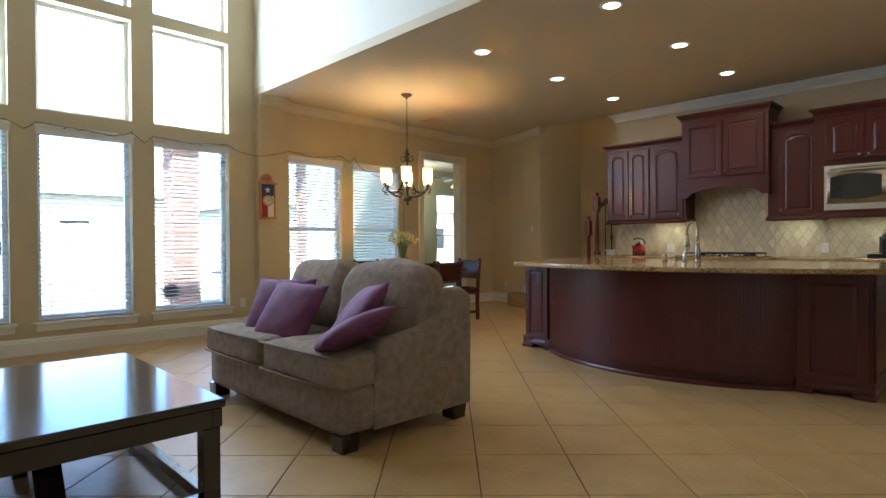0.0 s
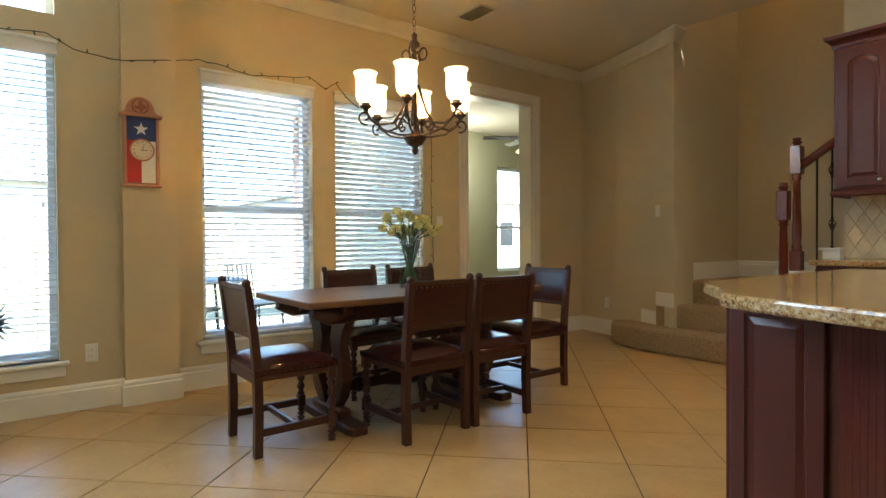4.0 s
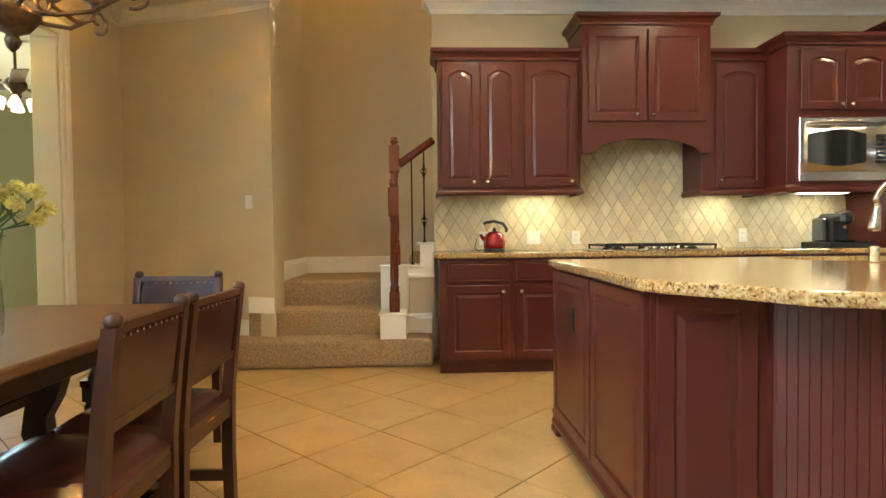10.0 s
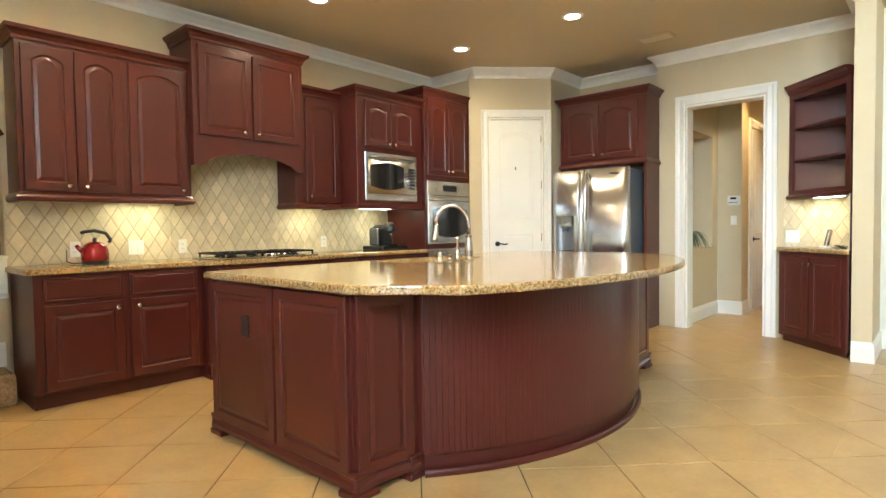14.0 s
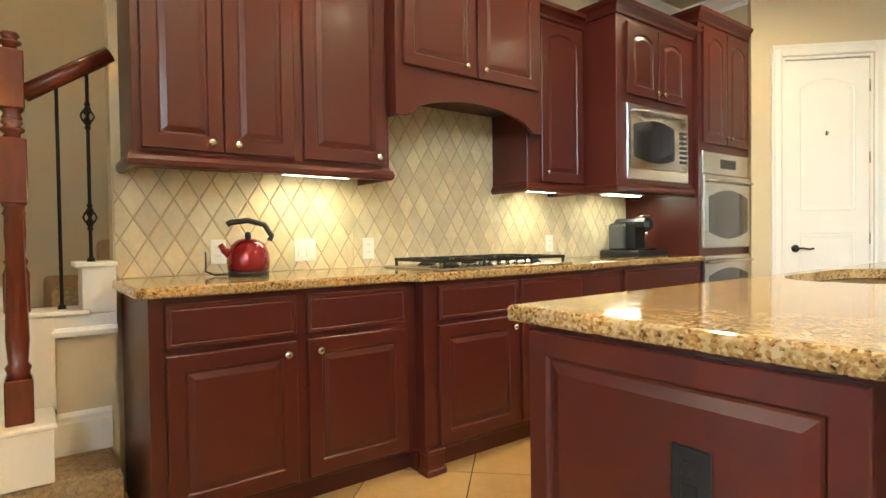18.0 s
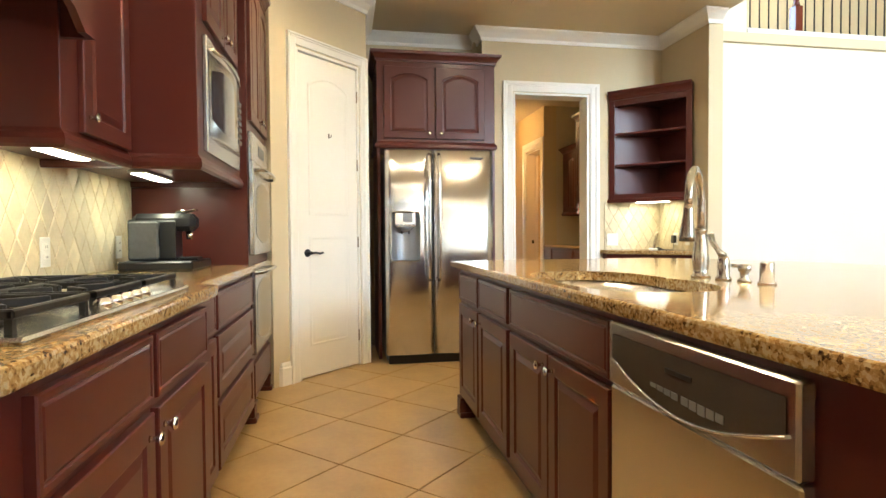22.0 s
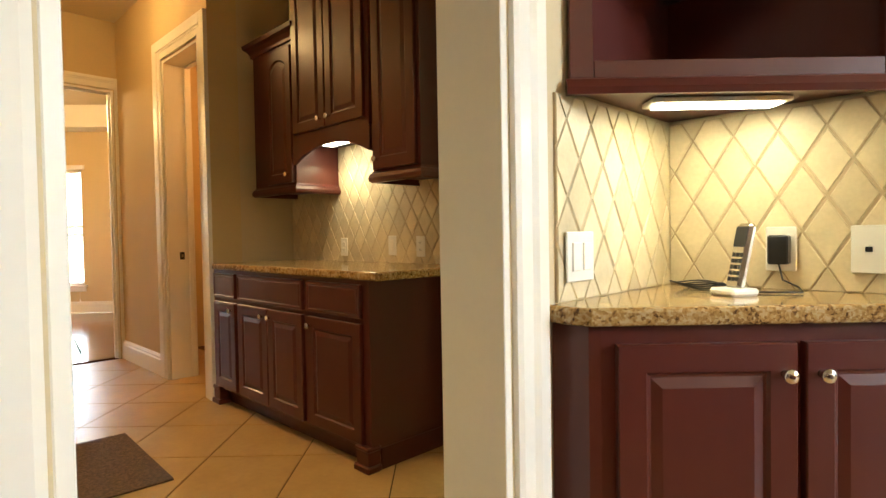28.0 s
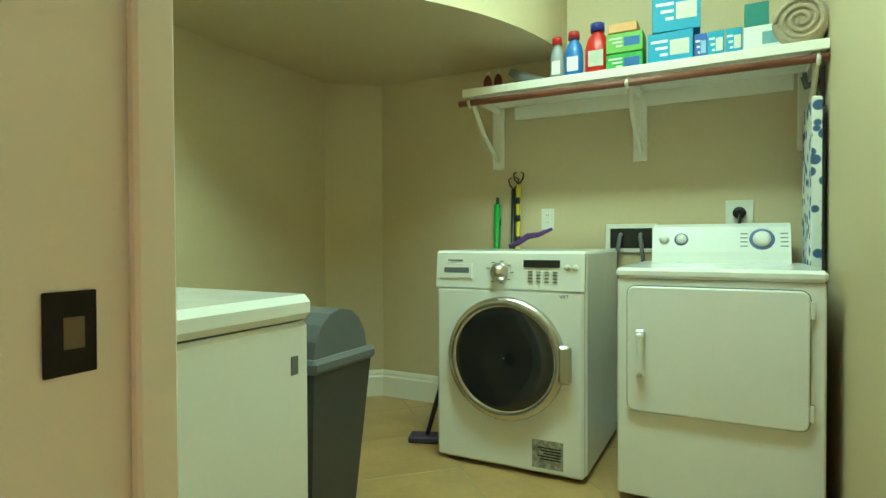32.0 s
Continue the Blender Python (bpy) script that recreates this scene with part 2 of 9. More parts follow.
# corduroy wales, a few millimetres apart
_nt = SOFA.node_tree
_bs = next(n for n in _nt.nodes if n.type == "BSDF_PRINCIPLED")
_tc, _wv, _bp = _nt.nodes.new("ShaderNodeTexCoord"), _nt.nodes.new("ShaderNodeTexWave"), _nt.nodes.new("ShaderNodeBump")
_wv.bands_direction = "DIAGONAL"
_wv.inputs["Scale"].default_value, _wv.inputs["Distortion"].default_value = 26, 2.5
_wv.inputs["Detail"].default_value, _wv.inputs["Detail Scale"].default_value = 2, 3.0
_bp.inputs["Strength"].default_value, _bp.inputs["Distance"].default_value = 0.5, 0.004
_nt.links.new(_tc.outputs["Object"], _wv.inputs["Vector"])
_nt.links.new(_wv.outputs["Fac"], _bp.inputs["Height"])
_old = _bs.inputs["Normal"].links
if _old:
    _nt.links.new(_old[0].from_socket, _bp.inputs["Normal"])
_nt.links.new(_bp.outputs["Normal"], _bs.inputs["Normal"])
PURPLE = mat("plum_velvet", (0.19, 0.045, 0.125), 0.75, vary=0.25, scale=10, fine=120, bump=0.2, bump_scale=120)
BRICK = mat("red_brown_brick", (0.36, 0.20, 0.14), 0.85, vary=0.2, scale=9, fine=70, island=0.18, bump=0.3, bump_scale=60)
MORTAR = mat("pale_mortar", (0.5, 0.46, 0.4), 0.95, vary=0.1)
CONCRETE = mat("pale_patio_concrete", (0.60, 0.58, 0.54), 0.85, vary=0.1, scale=2, bump=0.2)
FENCE = mat("weathered_fence_board", (0.36, 0.28, 0.2), 0.9, vary=0.2, scale=6, stretch=(1, 1, 0.2), island=0.1)
GRASSM = mat("dry_lawn", (0.22, 0.22, 0.11), 0.95, vary=0.3, scale=3, fine=60, bump=0.6, bump_scale=50)
HARDWOOD = mat("dark_red_hardwood", (0.13, 0.035, 0.014), 0.16, vary=0.25, scale=4, fine=40, island=0.2, stretch=(1, 0.2, 1), coat=0.3)
REDMET = mat("red_enamel_metal", (0.28, 0.006, 0.012), 0.14, 0.55, vary=0.05, coat=0.6)
LEAF = mat("green_fern", (0.035, 0.13, 0.06), 0.5, vary=0.3, scale=30)
STEM = mat("green_stem", (0.10, 0.19, 0.06), 0.6, vary=0.2, scale=30)
PETAL = mat("pale_yellow_petal", (0.86, 0.80, 0.33), 0.6, vary=0.12, scale=60)
VGLASS = glass("vase_glass", (0.87, 0.90, 0.885), thin=True)


# ---- mesh helpers ----
def quad(bm, *pts):
    return bm.faces.new([bm.verts.new(p) for p in pts])


def box(bm, x0, x1, y0, y1, z0, z1, b=0.0, m=None):
    """A box, with chamfered edges of width b."""
    b = min(b, (x1 - x0) / 2.01, (y1 - y0) / 2.01, (z1 - z0) / 2.01)
    lo, hi = (x0, y0, z0), (x1, y1, z1)
    V = {}

    def vert(s, ax):
        key = (s, ax)
        if key not in V:
            co = [(hi[i] if s[i] else lo[i]) + (0 if i == ax else (-b if s[i] else b)) for i in range(3)]
            co = Vector(co)
            V[key] = bm.verts.new(m @ co if m else co)
        return V[key]

    if b <= 0:
        c = [bm.verts.new(m @ Vector(p) if m else p) for p in ((x0, y0, z0), (x1, y0, z0), (x1, y1, z0), (x0, y1, z0), (x0, y0, z1), (x1, y0, z1), (x1, y1, z1), (x0, y1, z1))]
        for f in ((3, 2, 1, 0), (4, 5, 6, 7), (0, 1, 5, 4), (1, 2, 6, 5), (2, 3, 7, 6), (3, 0, 4, 7)):
            bm.faces.new([c[i] for i in f])
        return
    for ax in range(3):
        u, w = (ax + 1) % 3, (ax + 2) % 3
        for side in (0, 1):
            ring = []
            for a, c in ((0, 0), (1, 0), (1, 1), (0, 1)):
                s = [0, 0, 0]
                s[ax], s[u], s[w] = side, a, c
                ring.append(vert(tuple(s), ax))
            bm.faces.new(ring if side else ring[::-1])
        for a, c in ((0, 0), (1, 0), (1, 1), (0, 1)):
            s0, s1 = [0, 0, 0], [0, 0, 0]
            s0[u], s0[w], s1[u], s1[w] = a, c, a, c
            s0[ax], s1[ax] = 0, 1
            f = [vert(tuple(s0), u), vert(tuple(s1), u), vert(tuple(s1), w), vert(tuple(s0), w)]
            bm.faces.new(f if (a == c) == True else f[::-1])
    for sx in (0, 1):
        for sy in (0, 1):
            for sz in (0, 1):
                s = (sx, sy, sz)
                f = [vert(s, 0), vert(s, 1), vert(s, 2)]
                bm.faces.new(f if (sx + sy + sz) % 2 == 1 else f[::-1])


def prism(bm, pts, z0, z1, bevel=0.0):
    """An upright prism over a polygon of (x, y), with an optional chamfer at the top and bottom."""
    P = [Vector((p[0], p[1], 0)) for p in pts]
    n = len(P)
    area = sum(P[i].x * P[(i + 1) % n].y - P[(i + 1) % n].x * P[i].y for i in range(n))
    if area < 0:
        P.reverse()

    def inset(d):
        out = []
        for i in range(n):
            a, c, e = P[i - 1], P[i], P[(i + 1) % n]
            d1, d2 = (c - a).normalized(), (e - c).normalized()
            n1, n2 = Vector((-d1.y, d1.x, 0)), Vector((-d2.y, d2.x, 0))
            k = n1 + n2
            out.append(c + k * (d / max(k.dot(n1), 0.2)))
        return out
    levels = [(z0, 0), (z1, 0)] if bevel <= 0 else [(z0, bevel), (z0 + bevel * 0.3, bevel * 0.3), (z0 + bevel, 0), (z1 - bevel, 0), (z1 - bevel * 0.3, bevel * 0.3), (z1, bevel)]
    rings = [[bm.verts.new((q.x, q.y, z)) for q in inset(d)] for z, d in levels]
    for a, c in zip(rings, rings[1:]):
        for i in range(n):
            bm.faces.new((a[i], a[(i + 1) % n], c[(i + 1) % n], c[i]))
    bm.faces.new(rings[0][::-1]), bm.faces.new(rings[-1])


def lathe(bm, prof, seg=16, c=(0, 0, 0), m=None, caps=True):
    """Turns a profile of (radius, height) about the z axis."""
    rings = []
    for r, z in prof:
        ring = []
        for i in range(seg):
            a = 2 * math.pi * i / seg
            co = Vector((c[0] + r * math.cos(a), c[1] + r * math.sin(a), c[2] + z))
            ring.append(bm.verts.new(m @ co if m else co))
        rings.append(ring)
    for a, b in zip(rings, rings[1:]):
        for i in range(seg):
            f = bm.faces.new((a[i], a[(i + 1) % seg], b[(i + 1) % seg], b[i]))
            f.smooth = True
    if caps:
        bm.faces.new(rings[0][::-1]), bm.faces.new(rings[-1])


def tube(bm, pts, r, seg=8, closed=False, radii=None):
    """A round bar along a line of points."""
    P = [Vector(p) for p in pts]
    n = len(P)
    rings = []
    side = None
    for i, p in enumerate(P):
        d = (P[(i + 1) % n] - P[i - 1]) if (closed or 0 < i < n - 1) else (P[1] - P[0] if i == 0 else P[-1] - P[-2])
        d.normalize()
        if side is None:
            side = d.cross(Vector((0, 0, 1)))
            if side.length < 0.1:
                side = d.cross(Vector((1, 0, 0)))
        side = side - d * side.dot(d)
        if side.length < 1e-4:
            side = d.orthogonal()
        side.normalize()
        up = d.cross(side)
        rr = radii[i] if radii else r
        rings.append([bm.verts.new(p + (side * math.cos(2 * math.pi * k / seg) + up * math.sin(2 * math.pi * k / seg)) * rr) for k in range(seg)])
    pairs = list(zip(rings, rings[1:])) + ([(rings[-1], rings[0])] if closed else [])
    for a, b in pairs:
        for k in range(seg):
            f = bm.faces.new((a[k], b[k], b[(k + 1) % seg], a[(k + 1) % seg]))
            f.smooth = True
    if not closed:
        bm.faces.new(rings[0]), bm.faces.new(rings[-1][::-1])


def sweep(bm, prof, path, closed=False):
    """A moulding: a profile of (out, z) carried along a level line of (x, y); out lies to the right of the way."""
    P = [Vector((p[0], p[1], 0)) for p in path]
    n = len(P)
    rings = []
    for i, p in enumerate(P):
        if closed or 0 < i < n - 1:
            d1, d2 = (p - P[i - 1]).normalized(), (P[(i + 1) % n] - p).normalized()
        else:
            d1 = d2 = ((P[1] - P[0]) if i == 0 else (P[-1] - P[-2])).normalized()
        n1, n2 = Vector((d1.y, -d1.x, 0)), Vector((d2.y, -d2.x, 0))
        k = n1 + n2
        k = k / max(k.dot(n1), 0.2)
        rings.append([bm.verts.new(p + k * o + Vector((0, 0, z))) for o, z in prof])
    m = len(prof)
    pairs = list(zip(rings, rings[1:])) + ([(rings[-1], rings[0])] if closed else [])
    for a, b in pairs:
        for k in range(m):
            bm.faces.new((a[k], a[(k + 1) % m], b[(k + 1) % m], b[k]))
    if not closed:
        bm.faces.new(rings[0][::-1]), bm.faces.new(rings[-1])


def arc(cx, cy, r, a0, a1, n):
    return [(cx + r * math.cos(radians(a0 + (a1 - a0) * i / n)), cy + r * math.sin(radians(a0 + (a1 - a0) * i / n))) for i in range(n + 1)]


def mesh_of(name, bm, material):
    bmesh.ops.recalc_face_normals(bm, faces=bm.faces)
    me = bpy.data.meshes.new(name)
    bm.to_mesh(me)
    bm.free()
    if material:
        me.materials.append(material)
    return me


def part(name, bm, material, parent, label=""):
    ob = new(name, mesh_of(name, bm, material))
    ob.parent = parent
    return tagged(ob, label)


def thing(name, label, category, loc=(0, 0, 0), rz=0.0, group="", m=None):
    ob = tagged(new(name), label, category, group)
    ob.matrix_world = m if m else pose(*loc, 0, 0, rz)
    return ob


def solid(name, bm, material, label, category="", kind="structure", group=""):
    return tagged(new(name, mesh_of(name, bm, material)), label, category, group, kind)


def one(fn, *a, **k):
    bm = bmesh.new()
    fn(bm, *a, **k)
    return bm


def bbox(*a, **k):
    return one(box, *a, **k)


def wall(name, axis, at, back, u0, u1, z0, z1, material, label, holes=()):
    """A wall in the plane axis = at, thick as far as back, from u0 to u1, with openings (u0, u1, z0, z1)."""
    us = sorted({u0, u1, *[h for q in holes for h in q[:2]]})
    zs = sorted({z0, z1, *[h for q in holes for h in q[2:]]})
    us, zs = [u for u in us if u0 <= u <= u1], [z for z in zs if z0 <= z <= z1]
    bm = bmesh.new()
    cache = {}

    def v(i, j, s):
        if (i, j, s) not in cache:
            d = at if s == 0 else back
            cache[i, j, s] = bm.verts.new((d, us[i], zs[j]) if axis == "x" else (us[i], d, zs[j]))
        return cache[i, j, s]

    def full(i, j):
        if not (0 <= i < len(us) - 1 and 0 <= j < len(zs) - 1):
            return False
        cu, cz = (us[i] + us[i + 1]) / 2, (zs[j] + zs[j + 1]) / 2
        return not any(h[0] < cu < h[1] and h[2] < cz < h[3] for h in holes)
    for i in range(len(us) - 1):
        for j in range(len(zs) - 1):
            if not full(i, j):
                continue
            for s in (0, 1):
                bm.faces.new((v(i, j, s), v(i + 1, j, s), v(i + 1, j + 1, s), v(i, j + 1, s)))
            for di, dj, a, c in ((-1, 0, (i, j), (i, j + 1)), (1, 0, (i + 1, j), (i + 1, j + 1)), (0, -1, (i, j), (i + 1, j)), (0, 1, (i, j + 1), (i + 1, j + 1))):
                if not full(i + di, j + dj):
                    bm.faces.new((v(*a, 0), v(*c, 0), v(*c, 1), v(*a, 1)))
    return solid(name, bm, material, label, "wall")

# ---- structure ----
GLASSROWS = ((0.33, 2.33), (2.50, 3.64), (3.78, 4.95))
COLS = ((2.22, 3.10), (1.11, 1.99), (0.00, 0.88))
NOOKWIN = ((3.98, 4.845), (5.05, 5.965))

floor = solid("floor", bbox(-7.35, 6.1, -3.75, 9.25, -0.12, -0.004), GROUT, "brown grout bed under diagonal beige floor tiles", "floor")
wall("wall_west_great_room", "x", -7.10, -7.35, -3.6, 3.45, 0, 5.6, WALL, "tall beige window wall of the great room",
     [(a, b, c, d) for a, b in COLS for c, d in GLASSROWS])
solid("wall_pilaster", bbox(-7.35, -7.005, 3.45, 3.78, 0, 3.05), WALL, "beige pilaster under the dropped ceiling", "wall")
wall("wall_west_nook", "x", -7.17, -7.35, 3.78, 8.60, 0, 3.05, WALL, "beige breakfast nook wall with two windows and a doorway",
     [(a, b, 0.35, 2.33) for a, b in NOOKWIN] + [(6.50, 7.43, 0, 2.56)])
solid("wall_soffit", bbox(-7.35, 1.267, 3.45, 3.65, 3.14, 5.6), LITWALL, "wall above the dropped kitchen ceiling, window light put in as cream", "wall")
bm = bmesh.new()
prism(bm, [(-7.35, 3.45), (1.52, 3.45), (1.52, 8.1), (-4.40, 8.1), (-4.40, 7.98), (-5.73, 7.86), (-7.17, 8.6), (-7.35, 8.6)], 3.05, 3.14)
solid("ceiling_kitchen", bm, CEIL, "flat tan painted ceiling over kitchen and nook", "ceiling")
solid("ceiling_great_room", bbox(-7.35, 4.0, -3.75, 3.65, 5.6, 5.7), CEIL, "high tan ceiling of the great room", "ceiling")
# angled nook wall up to the stairs
bm = bmesh.new()
prism(bm, [(-7.17, 8.30), (-6.60, 8.16), (-6.2, 8.03), (-5.735, 7.85), (-5.735, 7.98), (-6.2, 8.16), (-7.17, 8.45)], 0, 3.05)
solid("wall_angled", bm, WALL, "beige angled wall between nook and stairs", "wall")
wall("wall_stair_left", "x", -5.738, -5.90, 7.93, 9.13, 0, 5.6, WALL, "beige wall beside the carpeted stairs")
wall("wall_stair_back", "y", 9.13, 9.25, -5.9, 0.5, 0, 5.6, WALL, "tall beige wall behind the stairs")
solid("ceiling_stairs", bbox(-5.9, 0.5, 7.85, 9.25, 5.6, 5.7), CEIL, "tan ceiling above the stairwell", "ceiling")
# unseen wall, added so that no sky leaks in at the stairwell end
wall("wall_stair_end", "x", 0.38, 0.5, 8.10, 9.13, 0, 5.6, WALL, "unseen beige wall keeping stray sky light out of the stairwell")
wall("wall_north_kitchen", "y", 7.98, 8.10, -4.405, 1.4, 0, 5.6, WALL, "beige kitchen wall behind the cabinets")
wall("wall_north_upper_left", "y", 7.88, 7.98, -5.735, -4.405, 3.14, 5.6, WALL, "beige wall above the stair opening")
# pantry corner
bm = bmesh.new()
box(bm, 0.03, 0.12, 7.27, 7.98, 0, 3.05)
solid("wall_pantry_side", bm, WALL, "beige pantry side wall", "wall")
DIAG = Matrix.Translation((-0.02, 7.32, 0)) @ pose(0, 0, 0, 0, 0, -45)
o = wall("wall_pantry", "y", 0.0, 0.11, 0.0, 0.99, 0, 3.05, WALL, "beige diagonal pantry wall with a doorway", [(0.235, 0.895, 0, 2.47)])
o.matrix_world = DIAG
# never in view; blocks sky that would shine out under the pantry door
wall("wall_pantry_back", "x", 1.41, 1.53, 6.742, 7.98, 0, 3.05, WALL, "unseen beige wall stopping the light leak behind the pantry door")
wall("wall_fridge_side", "y", 6.62, 6.74, 0.70, 1.535, 0, 3.05, WALL, "beige wall beside the refrigerator")
wall("wall_fridge_back", "x", 1.415, 1.535, 5.50, 6.62, 0, 3.05, WALL, "beige recess wall behind the refrigerator")
wall("wall_east_hall", "x", 1.137, 1.318, 3.62, 5.50, 0, 3.05, WALL, "beige wall with a cased hall doorway", [(4.41, 5.19, 0, 2.455)])
wall("wall_fridge_jog", "y", 5.38, 5.50, 1.318, 1.535, 0, 3.05, WALL, "short beige return beside the refrigerator")
wall("wall_wing", "y", 3.62, 3.48, 0.392, 1.318, 0, 3.05, WALL, "cream and beige wing wall behind the desk corner")
# cream on these great-room walls is daylight painted over beige
wall("wall_east_great_room", "x", 1.128, 1.268, -1.10, 3.48, 0, 3.16, LITWALL, "wall with a wide opening below a balcony, daylight put in as cream", [(-1.10, 0.763, 0, 2.64)])
wall("wall_east_upper", "x", 1.128, 1.268, 2.66, 3.45, 3.16, 5.6, LITWALL, "wall beside the balcony, daylight put in as cream")
wall("wall_south_east", "x", 0.55, 0.69, -3.6, -1.32, 0, 3.16, LITWALL, "wall beyond the foyer opening in the same daylit cream")
# foyer behind the opening: a slanting wall with a tall niche
SLANT = Matrix.Translation((1.515, -0.93, 0)) @ pose(0, 0, 0, 0, 0, 23)
o = wall("wall_foyer", "y", 0.0, -0.13, -1.0, 1.75, 0, 3.12, LITWALL, "cream foyer wall with a tall tan niche", [(0.0, 0.95, 0.89, 2.31)])
o.matrix_world = SLANT
o = solid("niche_back", bbox(-0.14, 1.09, -0.46, -0.40, 0.75, 2.45), WALL, "tan back of the tall niche", "wall")
o.matrix_world = SLANT
for u in (-0.14, 0.96):
    o = solid("niche_side", bbox(u, u + 0.13, -0.398, -0.132, 0.75, 2.45), WALL, "tan side of the tall niche", "wall")
    o.matrix_world = SLANT
o = solid("niche_top", bbox(-0.008, 0.958, -0.398, -0.132, 2.315, 2.45), WALL, "tan top of the tall niche", "wall")
o.matrix_world = SLANT
bm = bmesh.new()
box(bm, -0.02, 0.97, -0.398, 0.03, 0.862, 0.892, 0.006)
box(bm, -0.01, 0.96, 0.001, 0.018, 0.83, 0.862, 0.004)
o = solid("niche_sill", bm, TRIM, "white painted niche sill", "sill")
o.matrix_world = SLANT
solid("ceiling_foyer", bbox(1.27, 3.0, -2.1, 0.272, 2.64, 2.72), CEIL, "cream foyer ceiling", "ceiling")
wall("wall_foyer_end", "x", 3.0, 3.1, -0.6, 0.272, 0, 3.05, LITWALL, "cream foyer end wall")
solid("balcony_floor", bbox(1.08, 4.0, -3.6, 3.45, 3.05, 3.15), CEIL, "balcony floor slab", "floor")
wall("wall_loft", "x", 3.2, 3.3, -3.6, 3.65, 3.15, 5.6, WALL, "beige loft wall behind the balcony railing")
wall("wall_south", "y", -3.6, -3.75, -7.35, 4.0, 0, 5.6, WALL, "beige far wall of the great room")
# hall, pantry passage and laundry
wall("wall_hall_north", "y", 5.37, 5.66, 1.083, 2.27, 0, 3.05, WALL, "beige hall wall with a plant niche", [(1.26, 2.06, 0.87, 2.25)])
solid("plant_niche_back", bbox(1.2, 2.4, 5.662, 5.70, 0.8, 2.4), WALL, "beige back of the plant niche", "wall")
wall("wall_keypad", "x", 2.27, 2.40, 5.085, 5.37, 0, 3.05, WALL, "beige hall wall with an alarm keypad")
wall("wall_hall_far", "y", 5.085, 5.2, 2.40, 5.87, 0, 3.05, WARMWALL, "warm beige hall wall with a closed door", [(2.69, 3.44, 0, 2.42)])
wall("wall_study", "x", 5.87, 6.0, 3.6, 6.2, 0, 3.05, WARMWALL, "warm beige wall with a doorway to the study", [(3.93, 4.78, 0, 2.43)])
wall("wall_hall_south", "y", 3.90, 3.70, 3.87, 5.87, 0, 3.05, WARMWALL, "warm beige wall with a cased doorway", [(4.02, 4.70, 0, 2.43)])
wall("wall_butler_side", "x", 3.87, 3.99, 3.18, 3.70, 0, 3.05, WALL, "beige side wall of the serving nook")
wall("wall_laundry_front", "y", 3.30, 3.17, 2.16, 3.87, 0, 3.05, WALL, "beige wall behind the serving counter")
wall("wall_laundry_door", "y", 3.42, 3.27, 1.083, 2.158, 0, 3.05, WALL, "beige wall with the laundry doorway", [(1.19, 1.97, 0, 2.43)])
wall("wall_laundry_right", "x", 1.21, 1.09, 0.52, 3.268, 0, 3.05, WALL, "pale laundry side wall")
wall("wall_laundry_back", "y", 0.52, 0.40, 1.08, 3.60, 0, 3.05, WALL, "pale laundry back wall")
bm = bmesh.new()
prism(bm, [(3.58, 0.52), (3.86, 0.76), (3.98, 0.76), (3.98, 0.40), (3.58, 0.40)], 0, 3.05)
solid("wall_laundry_corner", bm, WALL, "pale angled laundry corner", "wall")
wall("wall_laundry_left", "x", 3.86, 3.98, 0.76, 3.17, 0, 3.05, WALL, "pale laundry end wall")
bm = bmesh.new()
prism(bm, [(3.86, 2.10)] + [(2.36 + 1.42 * (1 - math.cos(radians(a))) + 0.0, 0.52 + 1.55 * math.sin(radians(a))) for a in range(75, -1, -5)] + [(3.86, 0.52)], 2.02, 3.05)
solid("wall_stair_bulkhead", bm, WALL, "curved pale bulkhead under the stairs", "wall")
solid("ceiling_hall", bbox(1.085, 6.0, 3.17, 5.72, 3.045, 3.15), CEIL, "tan hall ceiling", "ceiling")
solid("ceiling_laundry", bbox(1.085, 4.0, 0.4, 3.268, 2.98, 3.043), CEIL, "pale laundry ceiling", "ceiling")
solid("floor_laundry", bbox(1.21, 3.86, 0.52, 3.268, -0.0038, -0.0016), mat("pale_laundry_joint", (0.40, 0.33, 0.23), 0.8, vary=0.05), "pale jointed laundry floor", "floor")
# study beyond the hall
bm = bmesh.new()
prism(bm, [(6.0, 2.6), (9.3, 2.6), (10.4, 3.7), (10.4, 5.4), (9.3, 6.2), (6.0, 6.2)], -0.12, -0.006)
solid("floor_study", bm, HARDWOOD, "glossy dark red hardwood floor", "floor")
bm = bmesh.new()
prism(bm, [(6.0, 2.6), (9.3, 2.6), (10.4, 3.7), (10.4, 5.4), (9.3, 6.2), (6.0, 6.2)], 3.05, 3.15)
solid("ceiling_study", bm, CEIL, "warm tray ceiling of the study", "ceiling")
# side room beyond the back door
solid("floor_side_room", bbox(-10.0, -7.35, 6.0, 11.6, -0.12, -0.004), GROUT, "beige side room floor", "floor")
solid("ceiling_side_room", bbox(-10.0, -7.35, 6.0, 11.6, 2.85, 2.95), LITWALL, "pale side room ceiling", "ceiling")
GREEN = mat("pale_sage_paint", (0.46, 0.46, 0.31), 0.75, vary=0.03, scale=1.2, fine=90)
wall("wall_side_room_south", "y", 6.10, 5.95, -10.0, -7.35, -0.15, 2.95, GREEN, "sage side room wall")
wall("wall_side_room_north", "y", 11.5, 11.6, -10.0, -7.35, 0, 2.95, GREEN, "sage green side room wall")
wall("wall_side_room_west", "x", -9.8, -10.0, 6.10, 11.5, 0, 2.95, GREEN, "sage green wall with a window", [(9.35, 10.13, 0.55, 2.32), (7.2, 8.4, 0.55, 2.32)])
